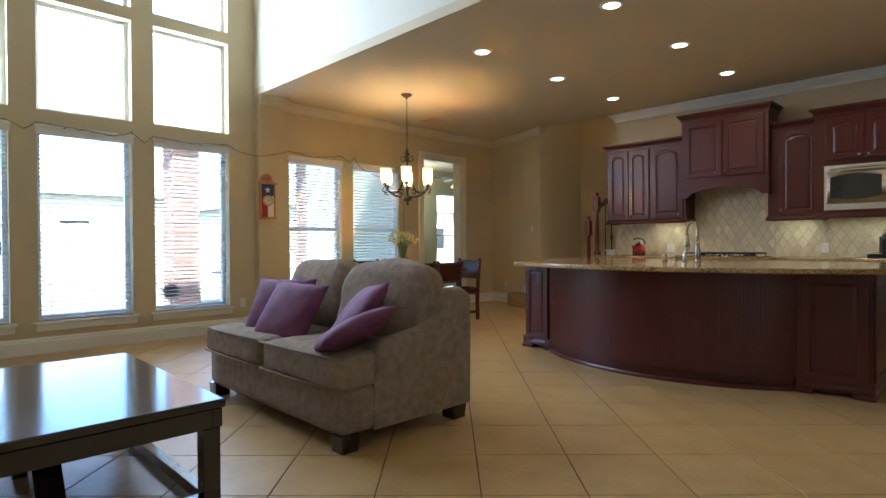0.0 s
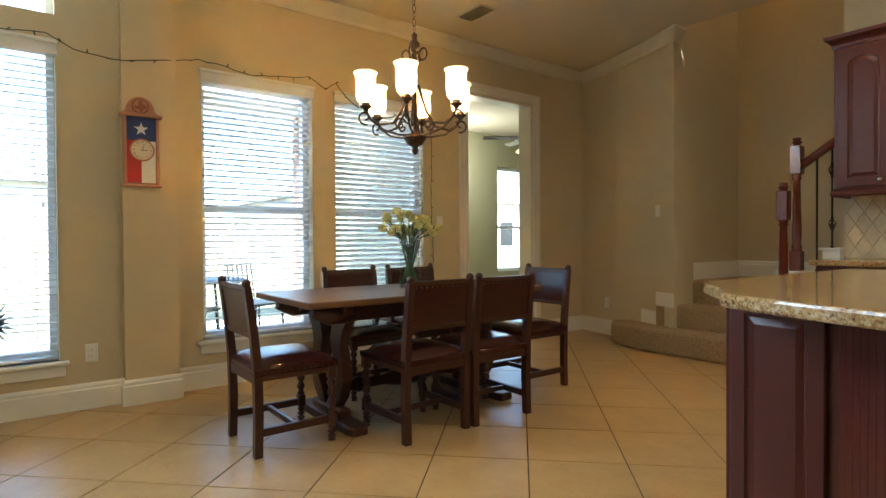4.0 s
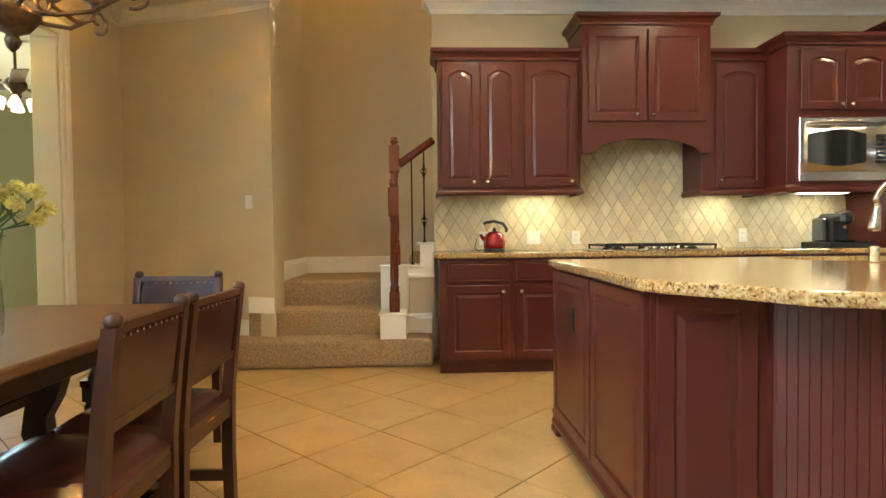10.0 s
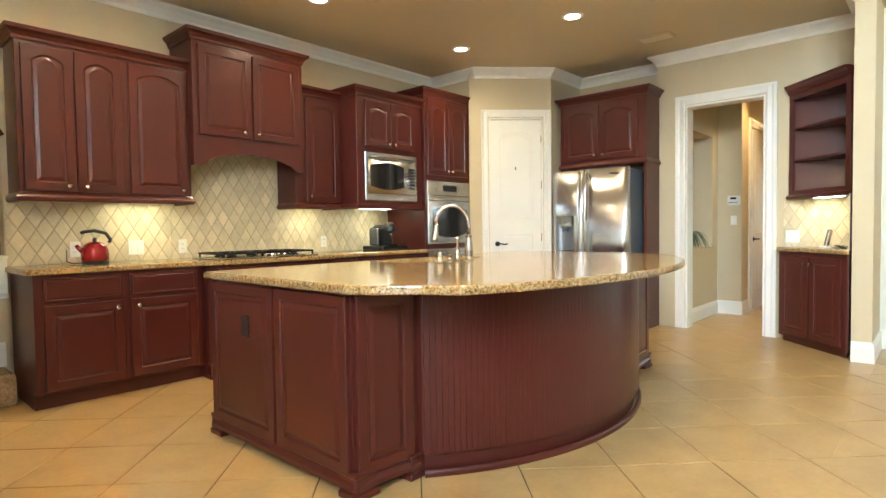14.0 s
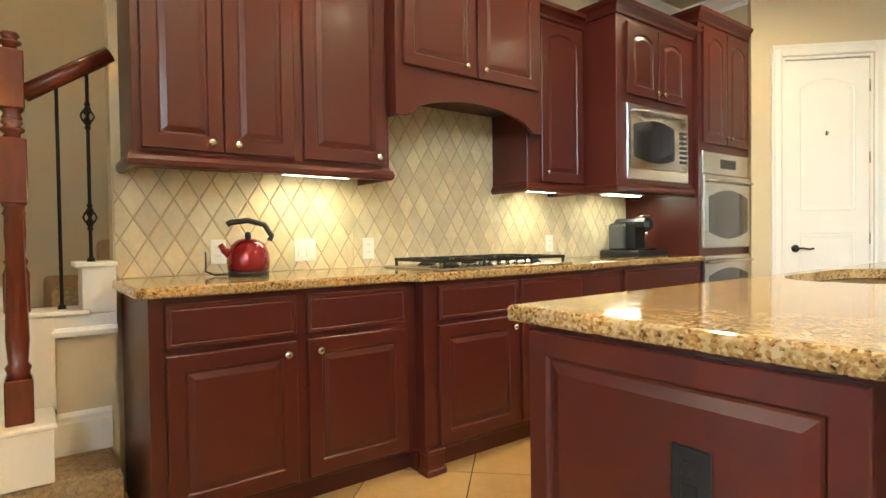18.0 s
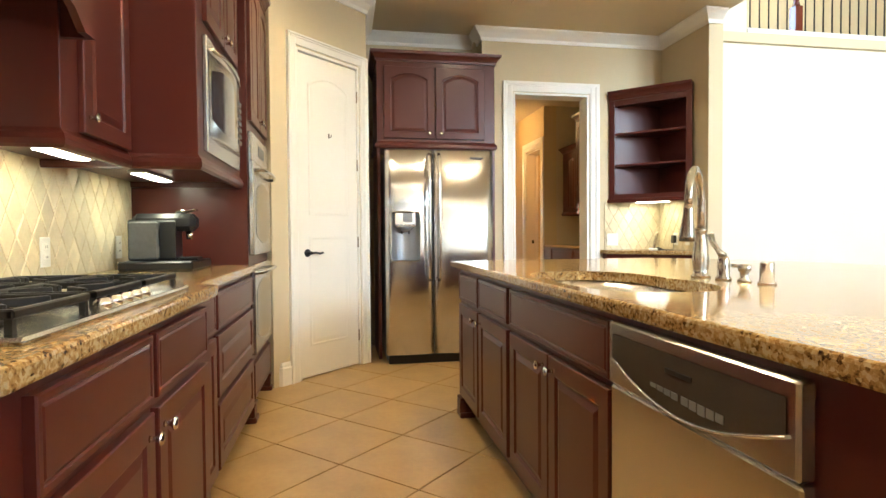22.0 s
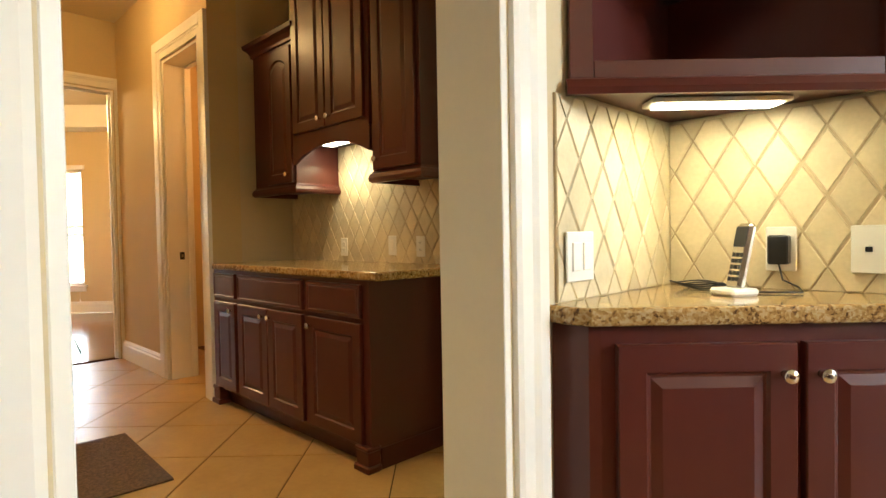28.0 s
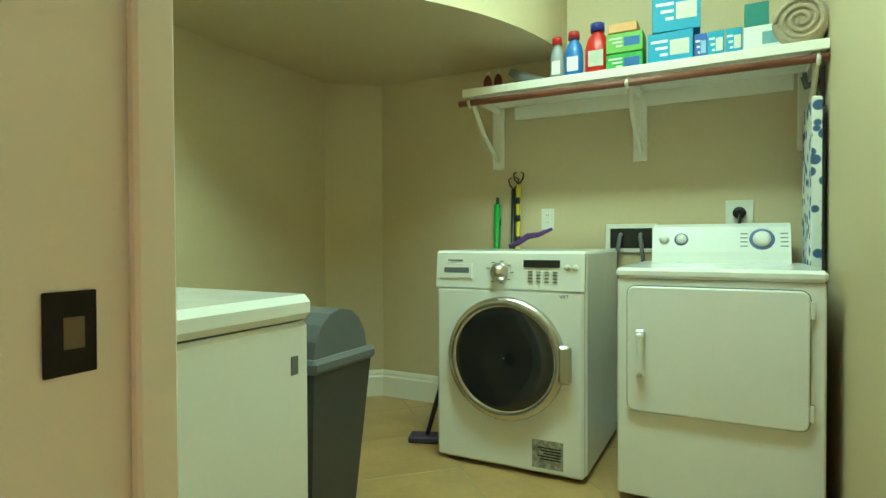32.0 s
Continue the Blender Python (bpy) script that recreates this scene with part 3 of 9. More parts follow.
wall("wall_side_room_east", "x", -7.352, -7.45, 8.60, 11.5, 0, 2.95, GREEN, "sage green inner wall")

# outdoors
solid("ground", bbox(-120, -7.36, -110, 120, -0.30, -0.16), GRASSM, "pale dry lawn reaching the horizon", "ground")
solid("pavement_patio", bbox(-11.5, -7.36, -4.5, 5.94, -0.16, -0.10), CONCRETE, "sunlit concrete patio", "pavement")

# crown, baseboards
CROWN = [(0, 0), (0, -0.115), (0.012, -0.115), (0.018, -0.085), (0.052, -0.045), (0.072, -0.030), (0.085, -0.018), (0.085, 0)]
BASE = [(0, 0), (0.018, 0), (0.018, 0.125), (0.012, 0.135), (0.012, 0.15), (0.004, 0.168), (0, 0.168)]


def trim_run(name, prof, path, z, label, material=None):
    bm = bmesh.new()
    sweep(bm, [(p[0], p[1] + z) for p in prof], path)
    return solid(name, bm, material or TRIM, label, "trim")


trim_run("trim_crown_nook", CROWN, [(-7.005, 3.47), (-7.005, 3.78), (-7.17, 3.78), (-7.17, 8.30), (-6.60, 8.16), (-6.2, 8.03), (-5.735, 7.85), (-5.735, 7.93)], 3.05, "painted crown moulding round the nook", mat("tan_trim", (0.66, 0.60, 0.46), 0.4, vary=0.02))
trim_run("trim_crown_kitchen", CROWN, [(-4.405, 8.08), (-4.405, 7.98), (0.03, 7.98), (0.03, 7.27), (0.68, 6.62), (1.415, 6.62), (1.415, 5.50), (1.137, 5.50), (1.137, 3.62), (0.392, 3.62), (0.392, 3.49)], 3.05, "white crown moulding round the kitchen")
trim_run("baseboard_great_room", BASE, [(-7.10, -3.6), (-7.10, 3.45), (-7.005, 3.45), (-7.005, 3.78), (-7.17, 3.78), (-7.17, 6.39)], 0, "tall white baseboard along the windows")
trim_run("baseboard_nook", BASE, [(-7.17, 7.54), (-7.17, 8.30), (-6.60, 8.16), (-6.35, 8.08)], 0, "tall white baseboard in the nook")
trim_run("baseboard_pantry", BASE, [(0.03, 7.36), (0.03, 7.27), (0.085, 7.215)], 0, "white baseboard beside the pantry door")
trim_run("baseboard_hall", BASE, [(1.09, 5.37), (2.27, 5.37), (2.27, 5.085), (2.585, 5.085)], 0, "white baseboard in the hall")
trim_run("baseboard_hall_far", BASE, [(3.545, 5.085), (5.87, 5.085)], 0, "white baseboard along the hall")
trim_run("baseboard_hall_south", BASE, [(5.87, 3.90), (4.86, 3.90)], 0, "white baseboard beside the doorway")
trim_run("baseboard_butler", BASE, [(3.91, 3.90), (3.87, 3.90), (3.87, 3.84)], 0, "white baseboard at the nook corner")
trim_run("baseboard_laundry", BASE, [(3.86, 3.17), (3.86, 0.76), (3.58, 0.52), (1.21, 0.52)], 0, "white laundry baseboard")
trim_run("baseboard_great_east", BASE, [(0.55, -1.34), (0.55, -3.6), (-7.10, -3.6)], 0, "white baseboard of the great room")
trim_run("baseboard_wing", BASE, [(0.392, 3.62), (0.392, 3.48), (1.128, 3.48), (1.128, 0.763)], 0, "white baseboard round the wing wall")
trim_run("trim_balcony", [(0, 0), (0.03, 0), (0.035, 0.02), (0.02, 0.05), (0.02, 0.09), (0, 0.09)], [(0.94, 2.86), (0.94, -0.9)], 3.12, "white balcony fascia trim")


def casing(name, m, w, hgt, wide=0.105, depth=0.13, label="white moulded door casing", stop=0.62):
    """Door casing and jambs; local x runs along the opening from 0 to w, y is out of the wall."""
    e = tagged(new(name), label, "door casing", "", "structure")
    e.matrix_world = m
    for nm, args in (("jamb", (-0.001, 0.02, -depth, 0.002, 0, hgt)), ("jamb", (w - 0.02, w + 0.001, -depth, 0.002, 0, hgt)), ("jamb", (0.02, w - 0.02, -depth, 0.002, hgt - 0.02, hgt + 0.001))):
        part(nm, bbox(*args, b=0.002), TRIM, e)
    st_ = -depth * stop
    for args in ((0.02, 0.032, st_, st_ + 0.035, 0, hgt - 0.02), (w - 0.032, w - 0.02, st_, st_ + 0.035, 0, hgt - 0.02), (0.032, w - 0.032, st_, st_ + 0.035, hgt - 0.032, hgt - 0.02)):
        if stop:
            part("door_stop", bbox(*args, b=0.003), TRIM, e)
    for nm, flip in (("casing_side", 0), ("casing_side", 1)):
        bm = bmesh.new()
        prof = [(0.008, 0.0), (0.008, 0.014), (0.02, 0.02), (0.06, 0.016), (0.075, 0.024), (wide, 0.026), (wide, 0.0)]
        pts = [(-p, q) if not flip else (w + p, q) for p, q in prof]
        prism(bm, pts, 0, hgt + wide)
        part(nm, bm, TRIM, e)
    bm = bmesh.new()
    for z0, z1, y1 in ((0.008, 0.02, 0.018), (0.02, 0.06, 0.017), (0.06, 0.075, 0.021), (0.075, wide, 0.0265)):
        box(bm, -z0 + 0.0, w + z0, 0, y1, hgt + z0, hgt + z1, 0.001)
    part("casing_head", bm, TRIM, e)
    return e


def face(x, y, deg):
    """A frame on a wall: local x along the wall, local y out of it."""
    return Matrix.Translation((x, y, 0)) @ pose(0, 0, 0, 0, 0, deg)


casing("door_1", face(-7.17, 7.43, -90), 0.93, 2.56, depth=0.18, stop=0)
casing("door_2", face(1.137, 4.41, 90), 0.78, 2.455, depth=0.181, stop=0)
casing("door_3", Matrix.Translation((0, 0, 0)) @ DIAG @ Matrix.Translation((0.895, 0, 0)) @ pose(0, 0, 0, 0, 0, 180), 0.66, 2.47, wide=0.09, depth=0.11)
casing("door_4", face(3.44, 5.085, 180), 0.75, 2.42, depth=0.115)
casing("door_5", face(5.87, 3.93, 90), 0.85, 2.43)
casing("door_6", face(4.02, 3.90, 0), 0.68, 2.43, wide=0.15, depth=0.2, stop=0.92)
casing("door_7", face(1.19, 3.42, 0), 0.78, 2.43, wide=0.16, depth=0.15, stop=0.97)


# ---- doors, panels, knobs ----
def loops(bm, w, h, levels, arch=0.0, back=0.02):
    """A panel in the xz plane facing -y: nested outlines (inset, y), the inner ones with an arched top."""
    n = 10
    rings = []
    for k, (d, y, curved) in enumerate(levels):
        pts = [(d, d), (w - d, d)]
        top = h - d
        for i in range(n + 1):
            s = i / n
            x = (w - d) + (2 * d - w) * s
            z = top - (arch * (1 - math.sin(math.pi * s) ** 0.8) if curved else 0)
            pts.append((x, z))
        rings.append([bm.verts.new((x, y, z)) for x, z in pts])
    m = len(rings[0])
    for a, b in zip(rings, rings[1:]):
        for i in range(m):
            bm.faces.new((a[i], a[(i + 1) % m], b[(i + 1) % m], b[i]))
    bm.faces.new(rings[-1])
    bm.faces.new(rings[0][::-1])


def panel_door(bm, w, h, arch=0.0, th=0.02, frame_w=0.058):
    f = min(frame_w, w * 0.22, h * 0.22)
    loops(bm, w, h, [(0.0, th, 0), (0.0, 0.003, 0), (0.003, 0.0, 0), (f, 0.0, 1), (f + 0.006, 0.007, 1), (f + 0.012, 0.008, 1), (f + 0.034, 0.001, 1)], arch)


def drawer_front(bm, w, h, th=0.02):
    loops(bm, w, h, [(0.0, th, 0), (0.0, 0.003, 0), (0.003, 0.0, 0), (0.014, 0.0, 0), (0.018, 0.004, 0), (0.024, 0.001, 0)], 0)


KNOB = [(0.008, 0), (0.0065, 0.004), (0.006, 0.014), (0.009, 0.018), (0.0155, 0.022), (0.0165, 0.026), (0.013, 0.030), (0.004, 0.032)]


def knob(parent, x, z, y=0.0):
    bm = bmesh.new()
    lathe(bm, KNOB, 12, m=Matrix.Translation((x, y, z)) @ pose(0, 0, 0, 90, 0, 0))
    return part("knob", bm, CHROME, parent, "round nickel knob")


def cabinet(label, m, w, d, h, fronts, category="cabinet", group="", z0=0.0, toe=0.1, crown=0.0, name="cabinet", ends=True, carcass=None, feet=False):
    """A cabinet: local x along its front, y into the wall, front at 0. fronts: (kind, x, z, w, h, knob x, knob z, arch)."""
    c = thing(name, label, category, group=group, m=m)
    bm = bmesh.new()
    if carcass:
        carcass(bm)
    else:
        box(bm, 0, w, 0, d, z0 + toe, h, 0.002)
        if toe:
            box(bm, 0.0, w, 0.06, d, 0, toe)
    part("body", bm, CHERRY, c)
    for kind, x, z, fw, fh, kx, kz, arch in fronts:
        bm = bmesh.new()
        (drawer_front if kind == "drawer" else panel_door)(bm, fw, fh, **({} if kind == "drawer" else {"arch": arch}))
        bmesh.ops.translate(bm, verts=bm.verts, vec=(x, -0.0205, z))
        f = part(kind, bm, CHERRY, c)
        if kx is not None:
            knob(f, kx, kz, -0.0205)
    if crown:
        prof = [(0.0, 0), (0.012, 0.0), (0.014, 0.02), (0.03, 0.045), (0.05, 0.06), (0.055, 0.085), (0.0, 0.085)]
        bm = bmesh.new()
        sweep(bm, [(o, q + h - 0.005) for o, q in prof], [(0, d), (0, 0), (w, 0), (w, d)][::-1] if False else [(0, d), (0, 0), (w, 0), (w, d)])
        box(bm, 0.002, w - 0.002, 0.002, d, h - 0.003, h + 0.078)
        part("crown", bm, CHERRY, c)
        if z0 > 0.5:
            bm = bmesh.new()
            sweep(bm, [(-0.014, z0 + 0.001), (-0.014, z0 - 0.032), (0.008, z0 - 0.032), (0.018, z0 - 0.022), (0.020, z0 - 0.006), (0.014, z0 + 0.012), (0.006, z0 + 0.02), (0.0, z0 + 0.03)], [(0, d), (0, 0), (w, 0), (w, d)])
            part("light_rail", bm, CHERRY, c)
    return c


def foot(bm, x0, x1, y0, y1, hgt=0.10):
    """A bracket foot with an ogee edge."""
    box(bm, x0, x1, y0, y1, 0.03, hgt, 0.003)
    box(bm, x0 - 0.012, x1 + 0.012, y0 - 0.012, y1, 0, 0.032, 0.006)
    box(bm, x0 - 0.006, x1 + 0.006, y0 - 0.006, y1, hgt - 0.004, hgt + 0.018, 0.005)


UP = Matrix.Identity(4)
# upper cabinets
cabinet("dark cherry wall cabinet with three arched doors over the counter", face(-4.37, 7.66, 0), 1.15, 0.318, 2.45,
        [("door", 0.03, 1.44, 0.305, 0.98, 0.285, 1.475, 0.045), ("door", 0.34, 1.44, 0.305, 0.98, 0.39, 1.475, 0.045), ("door", 0.69, 1.44, 0.43, 0.98, 1.07, 1.475, 0.05)], z0=1.40, toe=0, crown=1, name="wall_cabinet")


def hood_body(bm):
    w, d = 1.035, 0.408
    box(bm, 0, w, 0, d, 1.905, 2.70, 0.002)
    n = 14
    for i in range(n):
        a, b = i / n, (i + 1) / n
        xa, xb = 0.07 + (w - 0.14) * a, 0.07 + (w - 0.14) * b
        za = 1.69 + 0.115 * math.sin(math.pi * a) ** 0.55 if 0 < a < 1 else 1.69
        zb = 1.69 + 0.115 * math.sin(math.pi * b) ** 0.55 if 0 < b < 1 else 1.69
        v = [bm.verts.new(p) for p in ((xa, 0, za), (xb, 0, zb), (xb, 0, 1.907), (xa, 0, 1.907), (xa, 0.022, za), (xb, 0.022, zb), (xb, 0.022, 1.907), (xa, 0.022, 1.907))]
        for f in ((0, 1, 2, 3), (7, 6, 5, 4), (0, 4, 5, 1), (3, 2, 6, 7)):
            bm.faces.new([v[k] for k in f])
    box(bm, 0, 0.07, 0, 0.022, 1.69, 1.907), box(bm, w - 0.07, w, 0, 0.022, 1.69, 1.907)
    box(bm, 0, 0.02, 0.022, d, 1.69, 1.907), box(bm, w - 0.02, w, 0.022, d, 1.69, 1.907)
    box(bm, 0.02, w - 0.02, 0.03, d, 1.86, 1.904)


cabinet("dark cherry range hood cabinet with an arched valance", face(-3.232, 7.57, 0), 1.035, 0.408, 2.70,
        [("door", 0.045, 1.94, 0.465, 0.72, 0.43, 1.985, 0.0), ("door", 0.525, 1.94, 0.465, 0.72, 0.56, 1.985, 0.0)], z0=0.4, toe=0, crown=1, name="hood_cabinet", carcass=hood_body)
cabinet("narrow dark cherry wall cabinet beside the hood", face(-2.228, 7.66, 0), 0.538, 0.318, 2.45,
        [("door", 0.115, 1.42, 0.40, 1.0, 0.150, 1.475, 0.045)], z0=1.385, toe=0, crown=1, name="wall_cabinet")
cabinet("dark cherry cabinet above and around the microwave", face(-1.688, 7.40, 0), 0.92, 0.578, 2.49,
        [("door", 0.10, 1.99, 0.345, 0.46, 0.41, 2.025, 0.035), ("door", 0.455, 1.99, 0.345, 0.46, 0.49, 2.025, 0.035)], z0=1.385, toe=0, crown=1, name="wall_cabinet")
tall = cabinet("tall dark cherry oven cabinet with feet", face(-0.766, 7.36, 0), 0.79, 0.618, 2.63,
               [("door", 0.045, 1.75, 0.345, 0.84, 0.36, 1.80, 0.045), ("door", 0.40, 1.75, 0.345, 0.84, 0.43, 1.80, 0.045), ("drawer", 0.045, 0.13, 0.70, 0.20, None, 0, 0)], toe=0.1, crown=1, name="oven_cabinet")
for x in (0.0, 0.70):
    part("bracket_foot", one(foot, x, x + 0.09, -0.02, 0.05), CHERRY, tall)
# base cabinets
cabinet("dark cherry base cabinet with two drawers and two doors", face(-4.38, 7.35, 0), 1.09, 0.628, 0.878,
        [("drawer", 0.05, 0.70, 0.47, 0.155, None, 0, 0), ("drawer", 0.565, 0.70, 0.47, 0.155, None, 0, 0),
         ("door", 0.05, 0.12, 0.47, 0.555, 0.475, 0.63, 0.0), ("door", 0.565, 0.12, 0.47, 0.555, 0.61, 0.63, 0.0)], name="base_cabinet")
mid = cabinet("dark cherry cooktop cabinet standing proud on bracket feet", face(-3.288, 7.28, 0), 1.17, 0.698, 0.878,
              [("drawer", 0.075, 0.70, 0.50, 0.155, None, 0, 0), ("drawer", 0.605, 0.70, 0.49, 0.155, None, 0, 0),
               ("door", 0.075, 0.13, 0.50, 0.545, 0.535, 0.625, 0.0), ("door", 0.605, 0.13, 0.49, 0.545, 0.64, 0.625, 0.0)], name="base_cabinet", toe=0.1)
for x in (0.0, 1.08):
    bm = bmesh.new()
    foot(bm, x, x + 0.09, -0.02, 0.05)
    part("bracket_foot", bm, CHERRY, mid)
cabinet("dark cherry base cabinet with a door and a drawer stack", face(-2.116, 7.35, 0), 1.348, 0.628, 0.878,
        [("drawer", 0.03, 0.70, 0.34, 0.155, None, 0, 0), ("door", 0.03, 0.12, 0.34, 0.555, 0.07, 0.63, 0.0),
         ("drawer", 0.41, 0.70, 0.88, 0.155, None, 0, 0), ("door", 0.41, 0.42, 0.88, 0.255, None, 0, 0.0), ("door", 0.41, 0.12, 0.88, 0.27, None, 0, 0.0)], name="base_cabinet")
bm = bmesh.new()
prism(bm, [(-4.42, 7.976), (-4.42, 7.345), (-4.39, 7.32), (-3.36, 7.32), (-3.31, 7.245), (-2.10, 7.245), (-2.05, 7.32), (-0.77, 7.32), (-0.77, 7.976)], 0.879, 0.918, 0.009)
solid("countertop", bm, GRANITE, "polished speckled gold and black granite countertop", "countertop", "thing")

# ---- island ----
isl = thing("kitchen_island", "dark cherry kitchen island with a bowed beadboard front", "kitchen island")
BOW = [(-2.335 + 1.72 * math.sin(radians(a)), 6.14 - 1.72 * math.cos(radians(a))) for a in np.linspace(-40.2, 39.2, 36)]
bm = bmesh.new()
prism(bm, [(-0.82, 6.13), (-3.80, 6.13), (-3.80, 4.90), (-3.45, 4.86)] + [(x, y + 0.012) for x, y in BOW] + [(-1.26, 4.80), (-0.82, 4.84)], 0.10, 0.878)
prism(bm, [(-0.87, 6.07), (-3.75, 6.07), (-3.75, 4.95), (-3.45, 4.90)] + [(x, y + 0.03) for x, y in BOW] + [(-1.26, 4.84), (-0.87, 4.89)], 0.0, 0.10)
bm.normal_update()
bmesh.ops.delete(bm, geom=[f for f in bm.faces if all(abs(v.co.z - 0.878) < 1e-4 for v in f.verts)], context="FACES_ONLY")
part("body", bm, CHERRY, isl)
nb = 84
full = [(-2.335 + 1.72 * math.sin(radians(a)), 6.14 - 1.72 * math.cos(radians(a))) for a in np.linspace(-40.2, 39.2, nb + 1)]
for i in range(nb):
    (xa, ya), (xb, yb) = full[i], full[i + 1]
    L = math.hypot(xb - xa, yb - ya)
    bm = bmesh.new()
    box(bm, 0.0003, L - 0.0003, 0, 0.012, 0.10, 0.877, 0.0011)
    ob = part("beadboard", bm, CHERRY, isl)
    ob.matrix_basis = Matrix.Translation((xa, ya, 0)) @ pose(0, 0, 0, 0, 0, math.degrees(math.atan2(yb - ya, xb - xa)))
bm = bmesh.new()
sweep(bm, [(-0.005, 0.0), (0.014, 0.0), (0.014, 0.018), (0.006, 0.03), (-0.005, 0.03)], [(x, y) for x, y in full])
part("base_moulding", bm, CHERRY, isl)


def island_panel(x, y, deg, w, h0, h1, nm="panel"):
    bm = bmesh.new()
    panel_door(bm, w, h1 - h0, th=0.02, frame_w=0.05)
    ob = part(nm, bm, CHERRY, isl)
    ob.matrix_basis = Matrix.Translation((x, y, h0)) @ pose(0, 0, 0, 0, 0, deg) @ Matrix.Translation((0, -0.0205, 0))
    return ob


# ends: local x runs along the face with the outside at -y
island_panel(-3.80, 6.115, -90, 0.63, 0.10, 0.865)
island_panel(-3.80, 5.465, -90, 0.55, 0.10, 0.865)
island_panel(-3.785, 4.898, -6.5, 0.30, 0.10, 0.865)
island_panel(-1.225, 4.803, 5.2, 0.385, 0.10, 0.865)
island_panel(-0.82, 4.89, 90, 0.60, 0.10, 0.865)
island_panel(-0.82, 5.54, 90, 0.56, 0.10, 0.865)
bm = bmesh.new()
sweep(bm, [(0, 0.045), (0.026, 0.045), (0.026, 0.065), (0.014, 0.082), (0.008, 0.10), (0, 0.10)], [(-3.80, 6.13), (-3.80, 4.90), (-3.46, 4.86)])
part("plinth_moulding", bm, CHERRY, isl)
bm = bmesh.new()
sweep(bm, [(0, 0.045), (0.026, 0.045), (0.026, 0.065), (0.014, 0.082), (0.008, 0.10), (0, 0.10)], [(-1.25, 4.80), (-0.82, 4.84), (-0.82, 6.13)])
part("plinth_moulding", bm, CHERRY, isl)
KS = face(-0.82, 6.13, 180)
for kind, x, z, w, h, kx, kz in (("drawer", 0.03, 0.70, 0.45, 0.155, None, 0), ("drawer", 0.51, 0.70, 0.50, 0.155, None, 0), ("door", 0.03, 0.13, 0.45, 0.545, 0.44, 0.63), ("door", 0.51, 0.13, 0.50, 0.545, 0.55, 0.63),
                                 ("drawer", 1.055, 0.70, 0.88, 0.155, None, 0), ("door", 1.055, 0.13, 0.435, 0.545, 1.45, 0.63), ("door", 1.50, 0.13, 0.435, 0.545, 1.54, 0.63)):
    bm = bmesh.new()
    (drawer_front if kind == "drawer" else panel_door)(bm, w, h)
    bmesh.ops.translate(bm, verts=bm.verts, vec=(x, -0.0205, z))
    f = part(kind, bm, CHERRY, isl)
    f.matrix_basis = KS
    if kx:
        knob(f, kx, kz, -0.0205)
for x0, x1, y0, y1 in ((-0.825, -0.91, 6.05, 6.16), (-3.815, -3.71, 6.04, 6.15), (-3.815, -3.70, 4.87, 4.98), (-3.52, -3.43, 4.84, 4.95), (-1.26, -1.16, 4.79, 4.89), (-0.92, -0.80, 4.82, 4.94)):
    bm = bmesh.new()
    foot(bm, min(x0, x1), max(x0, x1), y0, y1)
    part("bracket_foot", bm, CHERRY, isl)
bm = bmesh.new()
top = [(-0.68, 6.17), (-3.83, 6.17), (-3.86, 4.86), (-3.82, 4.76), (-3.69, 4.60)] + [(-2.40 + 2.80 * math.sin(radians(a)), 6.97 - 2.80 * math.cos(radians(a))) for a in np.linspace(-25.5, 28, 30)] + [(-0.96, 4.56), (-0.76, 4.73), (-0.68, 4.84)]
SINK = [(-2.25 + 0.44 * math.cos(radians(a)) * (1 + 0.12 * abs(math.sin(radians(2 * a)))), 5.885 + 0.215 * math.sin(radians(a)) * (1 + 0.2 * abs(math.sin(radians(2 * a))))) for a in range(0, 360, 10)]


e = bmesh.new()
prism(e, top, 0.879, 0.918, 0.009)
ct = solid("island_countertop", e, GRANITE, "polished gold granite island top with a curved overhang", "countertop", "thing")
cut = bmesh.new()
prism(cut, SINK, 0.80, 1.0)
cutter = new("cutter", mesh_of("cutter", cut, GRANITE))
md = ct.modifiers.new("sink", "BOOLEAN")
md.operation, md.object, md.solver = "DIFFERENCE", cutter, "EXACT"
_dg = bpy.context.evaluated_depsgraph_get()
_me = bpy.data.meshes.new_from_object(ct.evaluated_get(_dg))
ct.modifiers.clear()
ct.data = _me
bpy.data.objects.remove(cutter)

# ---- windows and blinds ----
def window(name, m, w, z0, z1, label, rails=()):
    """A vinyl window; local x along the opening, y out to the weather."""
    e = tagged(new(name), label, "window", "", "structure")
    e.matrix_world = m
    f = 0.045
    for a in ((0, f, 0.0, 0.06, z0, z1), (w - f, w, 0.0, 0.06, z0, z1), (f, w - f, 0.0, 0.06, z0, z0 + f), (f, w - f, 0.0, 0.06, z1 - f, z1)):
        part("window_frame", bbox(*a, b=0.004), VINYL, e)
    for r in rails:
        part("meeting_rail", bbox(f, w - f, 0.005, 0.055, r - 0.022, r + 0.022, b=0.004), VINYL, e)
    p = part("pane", bbox(f - 0.005, w - f + 0.005, 0.028, 0.032, z0 + f - 0.005, z1 - f + 0.005), PANE, e)
    p.visible_shadow = False
    return e


